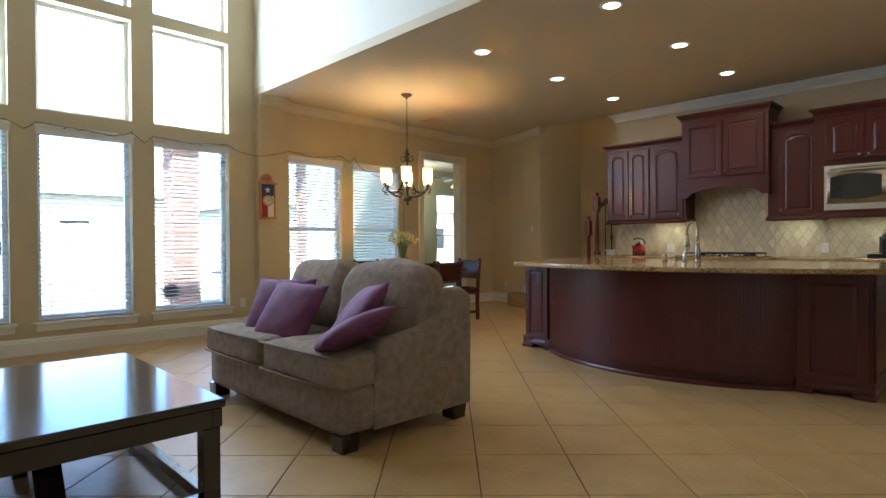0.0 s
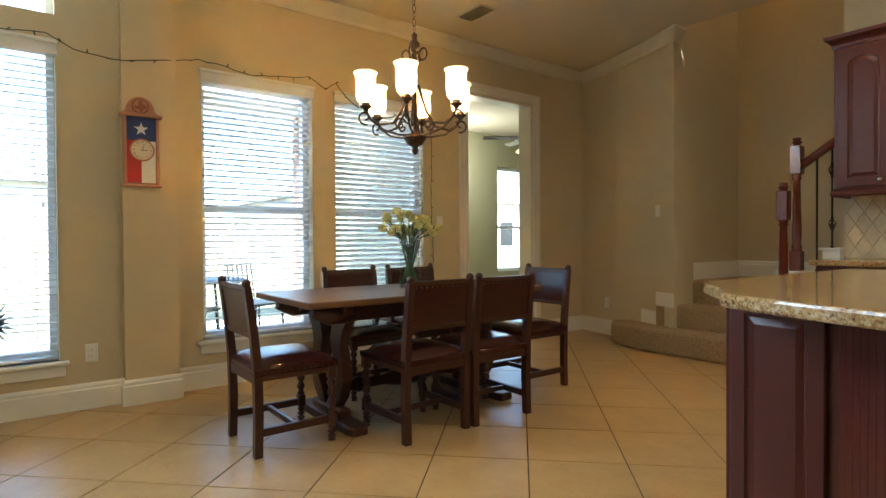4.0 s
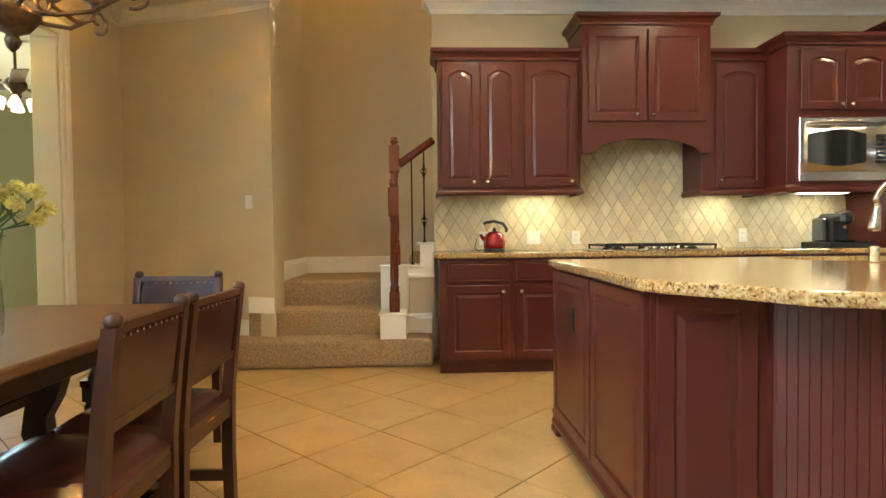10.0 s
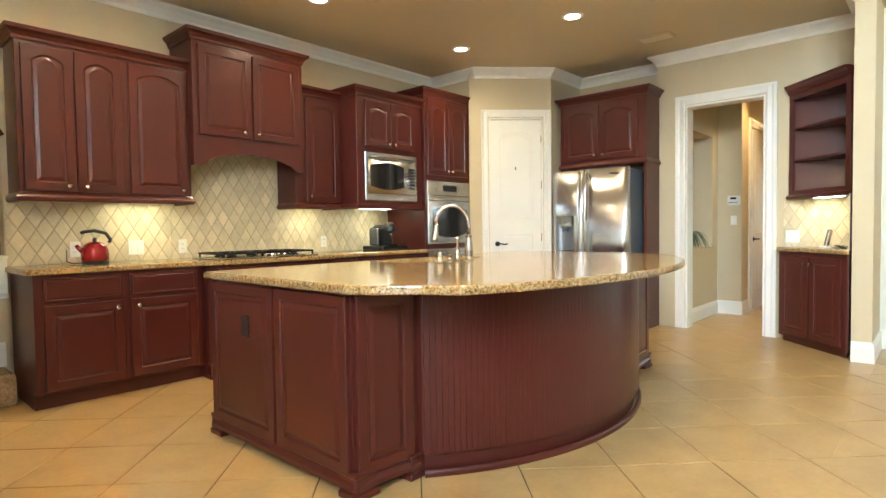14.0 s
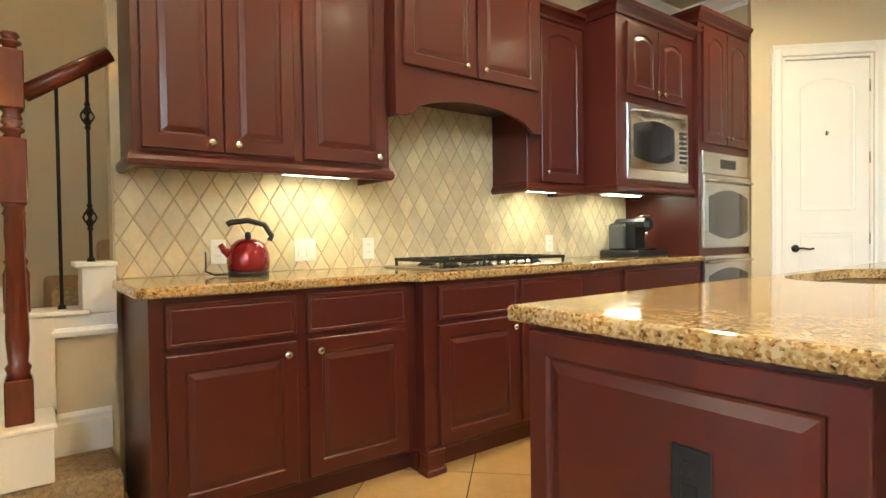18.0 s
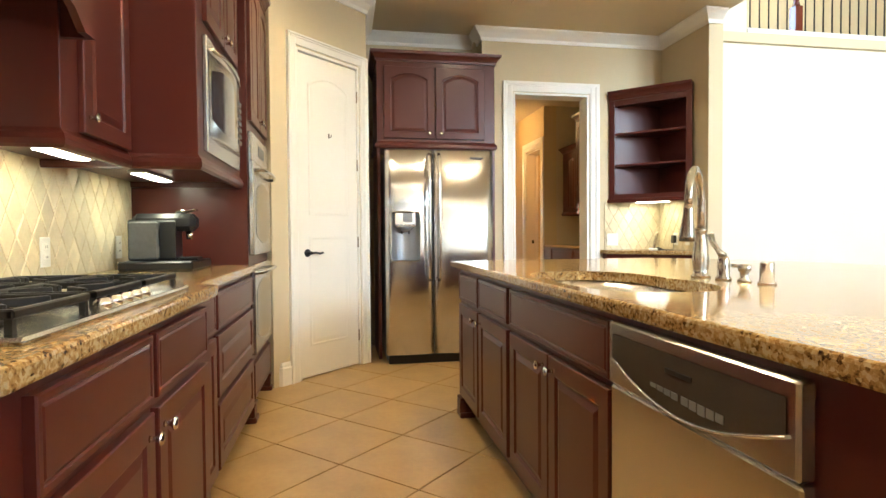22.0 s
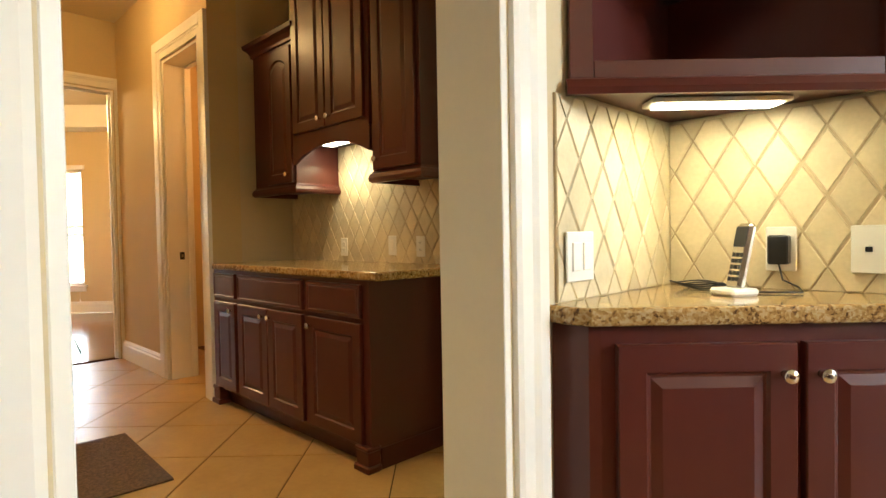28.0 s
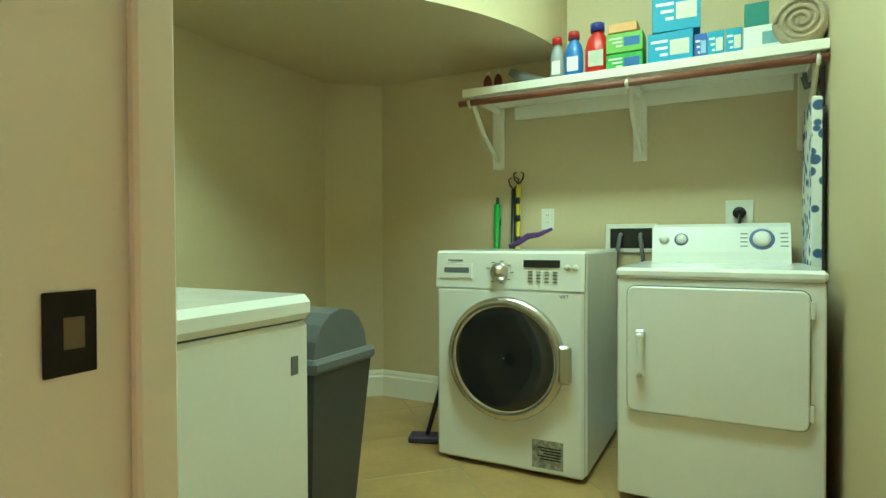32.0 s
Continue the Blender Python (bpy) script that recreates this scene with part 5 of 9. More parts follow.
part("lever", bm, CHROME, cf)
part("water_tank", bbox(0.06, 0.10, 0.12, 0.26, 0.05, 0.24, b=0.01), mat("smoky_tank", (0.12, 0.12, 0.11), 0.1), cf)

sk = thing("sink", "undermount double bowl stainless steel sink", "sink", (-2.25, 5.885, 0.878))
bm = bmesh.new()
def ring_of(s, z):
    return [bm.verts.new(((x + 2.25) * s, (y - 5.885) * s, z)) for x, y in SINK]
rr = [ring_of(1.06, -0.001), ring_of(1.0, -0.004), ring_of(0.97, -0.12), ring_of(0.90, -0.17), ring_of(0.5, -0.185)]
for a, b in zip(rr, rr[1:]):
    for i in range(len(a)):
        bm.faces.new((a[i], a[(i + 1) % len(a)], b[(i + 1) % len(a)], b[i])).smooth = True
bm.faces.new(rr[-1])
part("bowl", bm, STEEL, sk)
part("divider", bbox(0.02 - 0.12, 0.05 - 0.12, -0.20, 0.20, -0.17, -0.035, b=0.012), STEEL, sk)
fa = thing("faucet", "tall brushed nickel pull-down kitchen faucet", "faucet", (-2.245, 5.53, 0.918), 34)
bm = bmesh.new()
lathe(bm, [(0.034, 0), (0.034, 0.008), (0.027, 0.013), (0.026, 0.03), (0.030, 0.06), (0.026, 0.11), (0.019, 0.155), (0.019, 0.165), (0.023, 0.17), (0.023, 0.176), (0.016, 0.182)], 20)
part("column", bm, NICKEL, fa)
bm = bmesh.new()
pts = [(0, 0, 0.18), (0, 0, 0.25)] + [(-0.02 * (1 - math.cos(radians(a))) * 1.2, 0.115 * (1 - math.cos(radians(a))), 0.25 + 0.135 * math.sin(radians(a))) for a in range(15, 166, 15)] + [(-0.045, 0.222, 0.25)]
bar(bm, pts, 0.0135, 12)
part("neck", bm, NICKEL, fa)
bm = bmesh.new()
T = Matrix.Translation((-0.045, 0.222, 0.25)) @ pose(0, 0, 0, 6, 0, 0)
lathe(bm, [(0.014, 0.01), (0.0165, -0.01), (0.017, -0.03), (0.021, -0.055), (0.026, -0.10), (0.025, -0.115), (0.01, -0.116)], 16, m=T)
part("spray_head", bm, NICKEL, fa)
bm = bmesh.new()
lathe(bm, [(0.026, 0), (0.026, 0.008), (0.019, 0.014), (0.021, 0.05), (0.018, 0.075), (0.012, 0.085)], 18)
HB = pose(0, 0, 0, 0, 0, -34) @ Matrix.Translation((-0.125, 0.0, 0))
part("handle_base", bm, NICKEL, fa).matrix_basis = HB
bm = bmesh.new()
tube(bm, [(0, 0, 0.08), (0.012, 0.01, 0.10), (0.03, 0.02, 0.13), (0.038, 0.025, 0.16)], 0.01, 10, radii=[0.016, 0.009, 0.010, 0.013])
part("lever", bm, NICKEL, fa).matrix_basis = HB
sd = thing("soap_dispenser", "small brushed nickel soap dispenser pump", "soap dispenser", (-2.46, 5.52, 0.918))
bm = bmesh.new()
lathe(bm, [(0.022, 0), (0.022, 0.006), (0.014, 0.012), (0.013, 0.03), (0.02, 0.04), (0.02, 0.055), (0.006, 0.06)], 16)
tube(bm, [(0, 0, 0.05), (0.01, 0.04, 0.055)], 0.006, 8)
part("pump", bm, NICKEL, sd)
ag = thing("air_gap", "brushed nickel dishwasher air gap cap", "air gap", (-2.56, 5.52, 0.918))
bm = bmesh.new()
lathe(bm, [(0.027, 0), (0.027, 0.008), (0.021, 0.01), (0.021, 0.065), (0.018, 0.07), (0.003, 0.071)], 18)
part("cap", bm, NICKEL, ag)


# ---- wall plates ----
def plate(m, kind, gang=1, name=None):
    """A wall plate; local x right, z up, facing -y."""
    w = 0.072 if gang == 1 else 0.117
    label = {"outlet": "white electrical outlet on the wall", "switch": "white rocker light switch on the wall", "jack": "white telephone jack plate", "dark": "dark brown outlet plate in the island end"}[kind]
    t = thing(name or ("light_switch" if kind == "switch" else "wall_outlet"), label, "switch" if kind == "switch" else "outlet", m=m, group="wall plates")
    body = BLACK if kind == "dark" else WHITEP
    part("plate", bbox(-w / 2, w / 2, -0.006, 0, -0.058, 0.058, b=0.0025), body, t)
    if kind == "switch":
        for g in range(gang):
            cx = (g - (gang - 1) / 2) * 0.046
            part("rocker", bbox(cx - 0.016, cx + 0.016, -0.010, -0.005, -0.033, 0.033, b=0.002), TRIM, t)
    elif kind in ("outlet", "dark"):
        for s in (-1, 1):
            r_ = part("receptacle", bbox(-0.017, 0.017, -0.0085, -0.005, s * 0.02 - 0.014, s * 0.02 + 0.014, b=0.003), body, t)
            for dx in (-0.006, 0.006):
                part("slot", bbox(dx - 0.001, dx + 0.001, -0.0092, -0.008, s * 0.02 - 0.004, s * 0.02 + 0.006), BLACK, r_)
    else:
        part("jack", bbox(-0.007, 0.007, -0.0085, -0.005, -0.006, 0.006), BLACK, t)
    return t


def on(x, y, z, deg):
    return Matrix.Translation((x, y, z)) @ pose(0, 0, 0, 0, 0, deg)


TS = 0.014
plate(on(-3.55, 7.98 - TS, 1.022, 0), "switch", 2)
plate(on(-3.177, 7.98 - TS, 1.022, 0), "outlet")
plate(on(-3.98, 7.98 - TS, 1.022, 0), "outlet")
plate(on(-1.70, 7.98 - TS, 1.025, 0), "outlet")
plate(on(-0.98, 7.98 - TS, 1.03, 0), "outlet")
plate(on(-3.8205, 5.735, 0.655, -90), "dark")
plate(on(-5.952, 7.935, 1.35, -20.5), "switch")
plate(on(-6.75, 8.20, 0.36, -14), "outlet")
plate(on(0.95 - TS, 4.32, 1.02, -90), "switch", 2)
plate(on(0.645, 3.79 + TS, 1.024, 180), "outlet")
plate(on(0.46, 3.79 + TS, 1.024, 180), "jack")
plate(on(3.21, 3.30 + TS, 1.01, 180), "outlet")
plate(on(2.725, 3.30 + TS, 1.02, 180), "switch")
plate(on(2.48, 3.30 + TS, 1.015, 180), "outlet")
plate(on(2.47, 0.52, 1.13, 180), "outlet")
plate(on(-7.10, 3.27, 0.36, 90), "outlet")
plate(on(-7.17, 6.15, 1.25, 90), "switch")
plate(on(2.27, 5.175, 1.20, -90), "switch")
kp = thing("alarm_keypad", "white alarm keypad with a dark display on the hall wall", "keypad", m=on(2.27, 5.17, 1.45, -90))
part("case", bbox(-0.075, 0.075, -0.028, 0, -0.06, 0.06, b=0.006), WHITEP, kp)
part("display", bbox(-0.04, 0.03, -0.030, -0.027, 0.015, 0.042), BLACK, kp)
bm = bmesh.new()
for i in range(5):
    box(bm, -0.06 + i * 0.022, -0.045 + i * 0.022, -0.0295, -0.027, -0.03, -0.018)
part("label_strip", bm, mat("blue_print", (0.1, 0.15, 0.4), 0.5), kp, "blue printed bars")


# ---- inner doors ----
def slab_door(name, label, m, w, h, lever_x, lever_side=1, arch=0.07, hinges=None):
    d = thing(name, label, "door", m=m)
    part("slab", bbox(0, w, 0.0, 0.035, 0.008, h, b=0.002), DOORW, d)
    mx = 0.095 if w < 0.7 else 0.115
    for z0, z1, ar in ((0.24, h * 0.44, 0.0), (h * 0.44 + 0.16, h - 0.14, arch)):
        for side in (0, 1):
            bm = bmesh.new()
            loops(bm, w - 2 * mx, z1 - z0, [(0, 0.0035, 1), (0.0, -0.002, 1), (0.012, -0.0045, 1), (0.022, -0.001, 1), (0.05, -0.0045, 1)], ar)
            T = Matrix.Translation((mx, 0.0, z0)) if not side else Matrix.Translation((w - mx, 0.035, z0)) @ pose(0, 0, 0, 0, 0, 180)
            bmesh.ops.transform(bm, matrix=T, verts=bm.verts)
            part("raised_panel", bm, DOORW, d)
    for s, y in ((-1, 0.0), (1, 0.035)):
        bm = bmesh.new()
        lathe(bm, [(0.030, 0), (0.030, 0.006), (0.024, 0.010), (0.010, 0.012), (0.010, 0.045), (0.013, 0.048)], 18, m=Matrix.Translation((lever_x, y, 0.95)) @ pose(0, 0, 0, 90 * -s if False else (90 if s < 0 else -90), 0, 0))
        tube(bm, [(lever_x, y + s * 0.045, 0.95), (lever_x + lever_side * 0.04, y + s * 0.05, 0.952), (lever_x + lever_side * 0.08, y + s * 0.05, 0.944), (lever_x + lever_side * 0.115, y + s * 0.047, 0.95)], 0.008, 8)
        part("lever", bm, IRON, d, "dark bronze lever handle")
    if hinges is not None:
        for z in (0.25, h * 0.42, h * 0.68, h - 0.22):
            bm = bmesh.new()
            lathe(bm, [(0.007, -0.045), (0.007, 0.045)], 8, (hinges, -0.006, z))
            part("hinge", bm, NICKEL, d)
    return d


slab_door("pantry_door", "white two-panel arched pantry door, closed", DIAG @ Matrix.Translation((0.257, 0.012, 0)), 0.616, 2.44, 0.075, 1, hinges=0.619)
hkd = thing("door_hook", "tiny brass coat hook on the pantry door", "hook", m=DIAG @ Matrix.Translation((0.56, 0.0075, 1.86)))
part("plate", bbox(-0.006, 0.006, -0.004, 0.0, -0.018, 0.018, b=0.001), BRONZE, hkd)
bm = bmesh.new()
tube(bm, [(0, -0.003, -0.006), (0, -0.02, -0.014), (0, -0.03, -0.004), (0, -0.031, 0.008)], 0.003, 6)
part("prong", bm, BRONZE, hkd)
slab_door("closet_door", "closed cream arched panel door in the hall", face(3.418, 5.097, 180), 0.706, 2.39, 0.66, -1)
ld = slab_door("laundry_door", "cream laundry door standing open against the hall wall", face(1.135, 3.455, 90), 0.76, 2.40, 0.695, -1)
part("latch_plate", bbox(0.7595, 0.7615, 0.005, 0.030, 0.91, 0.98, b=0.0005), IRON, ld)
for x, y, z, a in ((1.968, 3.352, 0.95, 90), (4.699, 3.80, 0.95, 90)):
    st = thing("strike_plate", "dark bronze strike plate on the door jamb", "strike plate", m=Matrix.Translation((x - 0.0185, y, z)) @ pose(0, 0, 0, 0, 0, 0))
    part("plate", bbox(-0.002, 0.0, -0.018, 0.018, -0.029, 0.029, b=0.0008), IRON, st)
    part("latch_hole", bbox(-0.0025, 0.0, -0.009, 0.005, -0.011, 0.011), mat("latch_hole_wood", (0.22, 0.17, 0.11), 0.8), st, "pale latch hole")

# ---- desk corner ----
DX = Matrix.Translation((0.835, 4.405, 0)) @ pose(0, 0, 0, 0, 0, -135)


def corner_base(bm):
    inv = DX.inverted()
    pts = [(0.945, 4.42), (0.855, 4.42), (0.835, 4.405), (0.25, 3.82), (0.245, 3.812), (0.245, 3.795), (0.945, 3.795)]
    loc = [inv @ Vector((x, y, 0)) for x, y in pts]
    prism(bm, [(p.x, p.y) for p in loc], 0.06, 0.878)
    pts = [(0.945, 4.40), (0.86, 4.38), (0.29, 3.81), (0.945, 3.80)]
    loc = [inv @ Vector((x, y, 0)) for x, y in pts]
    prism(bm, [(p.x, p.y) for p in loc], 0.0, 0.06)


cabinet("dark cherry corner desk cabinet with two raised panel doors", DX, 0.827, 0.5, 0.878,
        [("door", 0.03, 0.09, 0.375, 0.75, 0.375, 0.775, 0.0), ("door", 0.422, 0.09, 0.375, 0.75, 0.452, 0.775, 0.0)], name="corner_cabinet", carcass=corner_base)
bm = bmesh.new()
prism(bm, [(0.946, 3.794), (0.946, 4.443), (0.875, 4.45), (0.835, 4.44), (0.218, 3.835), (0.207, 3.815), (0.207, 3.794)], 0.879, 0.918, 0.009)
solid("desk_countertop", bm, GRANITE, "small polished granite top on the corner cabinet", "countertop", "thing")
SX = Matrix.Translation((0.945, 4.344, 0)) @ pose(0, 0, 0, 0, 0, -135)
os_ = thing("corner_shelf", "open dark cherry corner wall shelf, empty", "wall shelf", m=SX)
inv = SX.inverted()


def corner_plate(z0, z1, back=0.0):
    bm = bmesh.new()
    pts = [inv @ Vector((x, y, 0)) for x, y in ((0.944, 4.341 - back), (0.399 + back, 3.796), (0.944, 3.796))]
    prism(bm, [(p.x, p.y) for p in pts], z0, z1)
    return bm


part("top", corner_plate(2.36, 2.40), CHERRY, os_)
part("bottom", corner_plate(1.40, 1.425), CHERRY, os_)
for z in (1.745, 2.055):
    part("shelf", corner_plate(z, z + 0.02, 0.012), CHERRY, os_)
for a in ((0.0, 0.055), (0.717, 0.772)):
    part("stile", bbox(a[0], a[1], -0.018, 0.002, 1.40, 2.40, b=0.002), CHERRY, os_)
part("rail", bbox(0.055, 0.717, -0.018, 0.002, 1.40, 1.465, b=0.002), CHERRY, os_)
part("rail", bbox(0.055, 0.717, -0.018, 0.002, 2.34, 2.40, b=0.002), CHERRY, os_)
bm = bmesh.new()
p0, p1, p2 = [inv @ Vector(p) for p in ((0.942, 4.33, 0), (0.942, 3.798, 0), (0.41, 3.798, 0))]
for a, b in ((p0, p1), (p1, p2)):
    quad(bm, (a.x, a.y, 1.41), (b.x, b.y, 1.41), (b.x, b.y, 2.38), (a.x, a.y, 2.38))
part("back_panel", bm, CHERRY, os_)
bm = bmesh.new()
sweep(bm, [(0.0, 2.395), (0.012, 2.395), (0.014, 2.415), (0.03, 2.44), (0.05, 2.455), (0.055, 2.48), (0.0, 2.48)], [(0.0, -0.018), (0.772, -0.018)])
box(bm, 0, 0.772, -0.018, 0.08, 2.398, 2.475)
part("crown", bm, CHERRY, os_)
bm = bmesh.new()
sweep(bm, [(0.0, 1.385), (0.018, 1.385), (0.024, 1.40), (0.012, 1.42), (0.0, 1.425)], [(-0.01, -0.018), (0.782, -0.018)])
part("light_rail", bm, CHERRY, os_)
ph = thing("cordless_phone", "silver and black cordless phone in its cradle", "telephone", (0.70, 4.025, 0.918), 150)
part("cradle", bbox(-0.04, 0.04, -0.03, 0.05, 0, 0.018, b=0.006), WHITEP, ph)
bm = bmesh.new()
box(bm, -0.024, 0.024, -0.012, 0.012, 0.0, 0.165, 0.008)
bmesh.ops.transform(bm, matrix=Matrix.Translation((0, 0.012, 0.012)) @ pose(0, 0, 0, -14, 0, 0), verts=bm.verts)
hs = part("handset", bm, NICKEL, ph)
bm = bmesh.new()
box(bm, -0.0185, 0.0185, -0.0135, -0.0115, 0.105, 0.155, 0.0005)
for r_ in range(5):
    for c_ in range(3):
        box(bm, -0.015 + c_ * 0.012, -0.007 + c_ * 0.012, -0.0135, -0.0118, 0.02 + r_ * 0.015, 0.03 + r_ * 0.015)
bmesh.ops.transform(bm, matrix=Matrix.Translation((0, 0.012, 0.012)) @ pose(0, 0, 0, -14, 0, 0), verts=bm.verts)
part("screen_and_keys", bm, BLACK, hs)
ch = thing("phone_charger", "black plug-in power adapter with a trailing cord", "charger", (0.645, 3.805, 1.005))
part("adapter", bbox(-0.024, 0.024, 0.008, 0.04, -0.02, 0.055, b=0.004), BLACK, ch)
bm = bmesh.new()
random.seed(5)
pts = [(0.0, 0.025, -0.02), (-0.01, 0.03, -0.06), (-0.05, 0.05, -0.075), (-0.07, 0.10, -0.083), (0.0, 0.14, -0.083), (0.05, 0.17, -0.083)]
tube(bm, pts, 0.0025, 6)
for j in range(4):
    loop = [(0.14 + 0.07 * math.cos(a) + 0.01 * j, 0.10 + 0.04 * math.sin(a) + 0.008 * j, -0.083 + 0.005 * j + 0.003 * math.sin(3 * a)) for a in np.linspace(0, 6.0, 22)]
    tube(bm, loop, 0.0022, 5)
part("cord", bm, BLACK, ch)

# ---- serving counter in the hall ----
sv = cabinet("dark cherry serving cabinet with drawers over doors", face(3.86, 3.90, 180), 1.66, 0.595, 0.878,
             [("drawer", 0.03, 0.70, 0.30, 0.155, None, 0, 0), ("drawer", 0.37, 0.70, 0.74, 0.155, None, 0, 0), ("drawer", 1.16, 0.70, 0.45, 0.155, None, 0, 0),
              ("door", 0.03, 0.12, 0.30, 0.555, 0.295, 0.63, 0.0), ("door", 0.37, 0.12, 0.365, 0.555, 0.70, 0.63, 0.0), ("door", 0.745, 0.12, 0.365, 0.555, 0.785, 0.63, 0.0), ("door", 1.16, 0.12, 0.45, 0.555, 1.20, 0.63, 0.0)], name="serving_cabinet")
for x in (0.0, 1.57):
    bm = bmesh.new()
    foot(bm, x, x + 0.09, -0.02, 0.05)
    part("bracket_foot", bm, CHERRY, sv)
bm = bmesh.new()
prism(bm, [(3.866, 3.304), (3.866, 3.935), (2.17, 3.935), (2.155, 3.92), (2.155, 3.304)], 0.879, 0.918, 0.009)
solid("serving_countertop", bm, GRANITE, "polished granite top of the serving cabinet", "countertop", "thing")
cabinet("narrow dark cherry wall cabinet beside the arch", face(3.86, 3.62, 180), 0.53, 0.315, 2.30,
        [("door", 0.19, 1.42, 0.32, 0.84, 0.47, 1.47, 0.04)], z0=1.385, toe=0, crown=1, name="wall_cabinet")


def arch_body(bm):
    w, d = 0.76, 0.335
    box(bm, 0, w, 0, d, 1.66, 2.70, 0.002)
    n = 12
    for i in range(n):
        xa, xb = w * i / n, w * (i + 1) / n
        za, zb = [1.50 + 0.11 * math.sin(math.pi * min(max(q, 0.02), 0.98)) ** 0.6 for q in (i / n, (i + 1) / n)]
        v = [bm.verts.new(p) for p in ((xa, 0, za), (xb, 0, zb), (xb, 0, 1.662), (xa, 0, 1.662), (xa, 0.02, za), (xb, 0.02, zb), (xb, 0.02, 1.662), (xa, 0.02, 1.662))]
        for f in ((0, 1, 2, 3), (7, 6, 5, 4), (0, 4, 5, 1)):
            bm.faces.new([v[q] for q in f])


cabinet("dark cherry wall cabinet with an arched valance and lit underside", face(3.328, 3.64, 180), 0.76, 0.335, 2.70,
        [("door", 0.03, 1.70, 0.345, 0.96, 0.335, 1.75, 0.045), ("door", 0.385, 1.70, 0.345, 0.96, 0.425, 1.75, 0.045)], z0=0.4, toe=0, crown=1, name="wall_cabinet", carcass=arch_body)
cabinet("dark cherry wall cabinet with one arched door near the laundry", face(2.566, 3.62, 180), 0.366, 0.315, 2.50,
        [("door", 0.02, 1.42, 0.325, 1.03, 0.06, 1.47, 0.045)], z0=1.385, toe=0, crown=1, name="wall_cabinet")
BL = glow("lit_tube", (1.0, 0.9, 0.62), 1.2)
for (x, y, w, z, rz) in ((-3.55, 7.78, 0.34, 1.40, 0), (-1.95, 7.78, 0.28, 1.385, 0), (-1.15, 7.74, 0.4, 1.385, 0), (3.0, 3.46, 0.34, 1.66, 0), (0.74, 4.0, 0.3, 1.40, 45)):
    u = thing("under_cabinet_light", "slim lit under-cabinet light", "light fixture", m=Matrix.Translation((x, y, z)) @ pose(0, 0, 0, 0, 0, rz), group="under cabinet lights")
    part("housing", bbox(-w / 2 - 0.02, w / 2 + 0.02, -0.04, 0.04, -0.014, -0.001, b=0.003), WHITEP, u)
    part("lens", bbox(-w / 2, w / 2, -0.03, 0.03, -0.018, -0.014, b=0.001), BL, u, "glowing lens")

# ---- laundry ----
wa = thing("washing_machine", "white front-loading washer with a dark round door", "washing machine", (2.08, 0.58, 0))
part("cabinet_body", bbox(0, 0.69, 0.0, 0.68, 0.02, 0.965, b=0.012), ENAMEL, wa)
part("front_panel", bbox(0.005, 0.685, 0.68, 0.715, 0.02, 0.80, b=0.012), ENAMEL, wa)
bm = bmesh.new()
v = [[bm.verts.new((x, y, z)) for y, z in ((0.68, 0.80), (0.715, 0.80), (0.70, 0.955), (0.68, 0.965))] for x in (0.002, 0.688)]
for i in range(4):
    bm.faces.new((v[0][i], v[0][(i + 1) % 4], v[1][(i + 1) % 4], v[1][i]))
bm.faces.new(v[0]), bm.faces.new(v[1][::-1])
cp = part("control_panel", bm, ENAMEL, wa)
TW = Matrix.Translation((0.345, 0.715, 0.50)) @ pose(0, 0, 0, -90, 0, 0)
bm = bmesh.new()
lathe(bm, [(0.268, 0.0), (0.268, 0.02), (0.262, 0.035), (0.235, 0.042), (0.225, 0.032)], 44, m=TW, caps=False)
dd = part("door_ring", bm, STEEL, wa, "silver door ring")
bm = bmesh.new()
lathe(bm, [(0.232, 0.032), (0.20, 0.036), (0.12, 0.028), (0.003, 0.022)], 40, m=TW, caps=False)
part("door_glass", bm, DARKGLASS, dd, "dark round glass")
bm = bmesh.new()
box(bm, 0.045, 0.10, 0.735, 0.765, 0.42, 0.58, 0.012)
part("door_handle", bm, STEEL, dd)
PM = Matrix.Translation((0, 0.7085, 0.878)) @ pose(0, 0, 0, 5.5, 0, 0)
def on_panel(x0, x1, z0, z1, th=0.004):
    return bbox(x0, x1, -0.002, th, z0, z1, b=0.001, m=PM)
part("detergent_drawer", on_panel(0.505, 0.665, -0.035, 0.03, 0.006), ENAMEL, cp)
part("drawer_grip", on_panel(0.52, 0.645, -0.012, 0.012, 0.0075), GREYP, cp)
part("display", on_panel(0.105, 0.265, 0.018, 0.05), BLACK, cp, "black display")
bm = bmesh.new()
lathe(bm, [(0.042, 0.0), (0.04, 0.012), (0.03, 0.018), (0.028, 0.03), (0.002, 0.032)], 24, m=PM @ Matrix.Translation((0.375, 0.002, -0.005)) @ pose(0, 0, 0, -90, 0, 0))
part("dial", bm, STEEL, cp)
bm = bmesh.new()
for r_ in range(4):
    for c_ in range(4):
        box(bm, 0.115 + c_ * 0.036, 0.135 + c_ * 0.036, 0.0, 0.004, -0.045 + r_ * 0.014, -0.041 + r_ * 0.014, m=PM)
for i in range(5):
    box(bm, 0.555 + i * 0.015, 0.567 + i * 0.015, 0.0, 0.004, 0.04, 0.048, m=PM)
for i in range(8):
    a = radians(20 + i * 40)
    box(bm, 0.375 + 0.058 * math.cos(a) - 0.008, 0.375 + 0.058 * math.cos(a) + 0.008, 0.0, 0.004, -0.005 + 0.048 * math.sin(a) - 0.002, -0.005 + 0.048 * math.sin(a) + 0.002, m=PM)
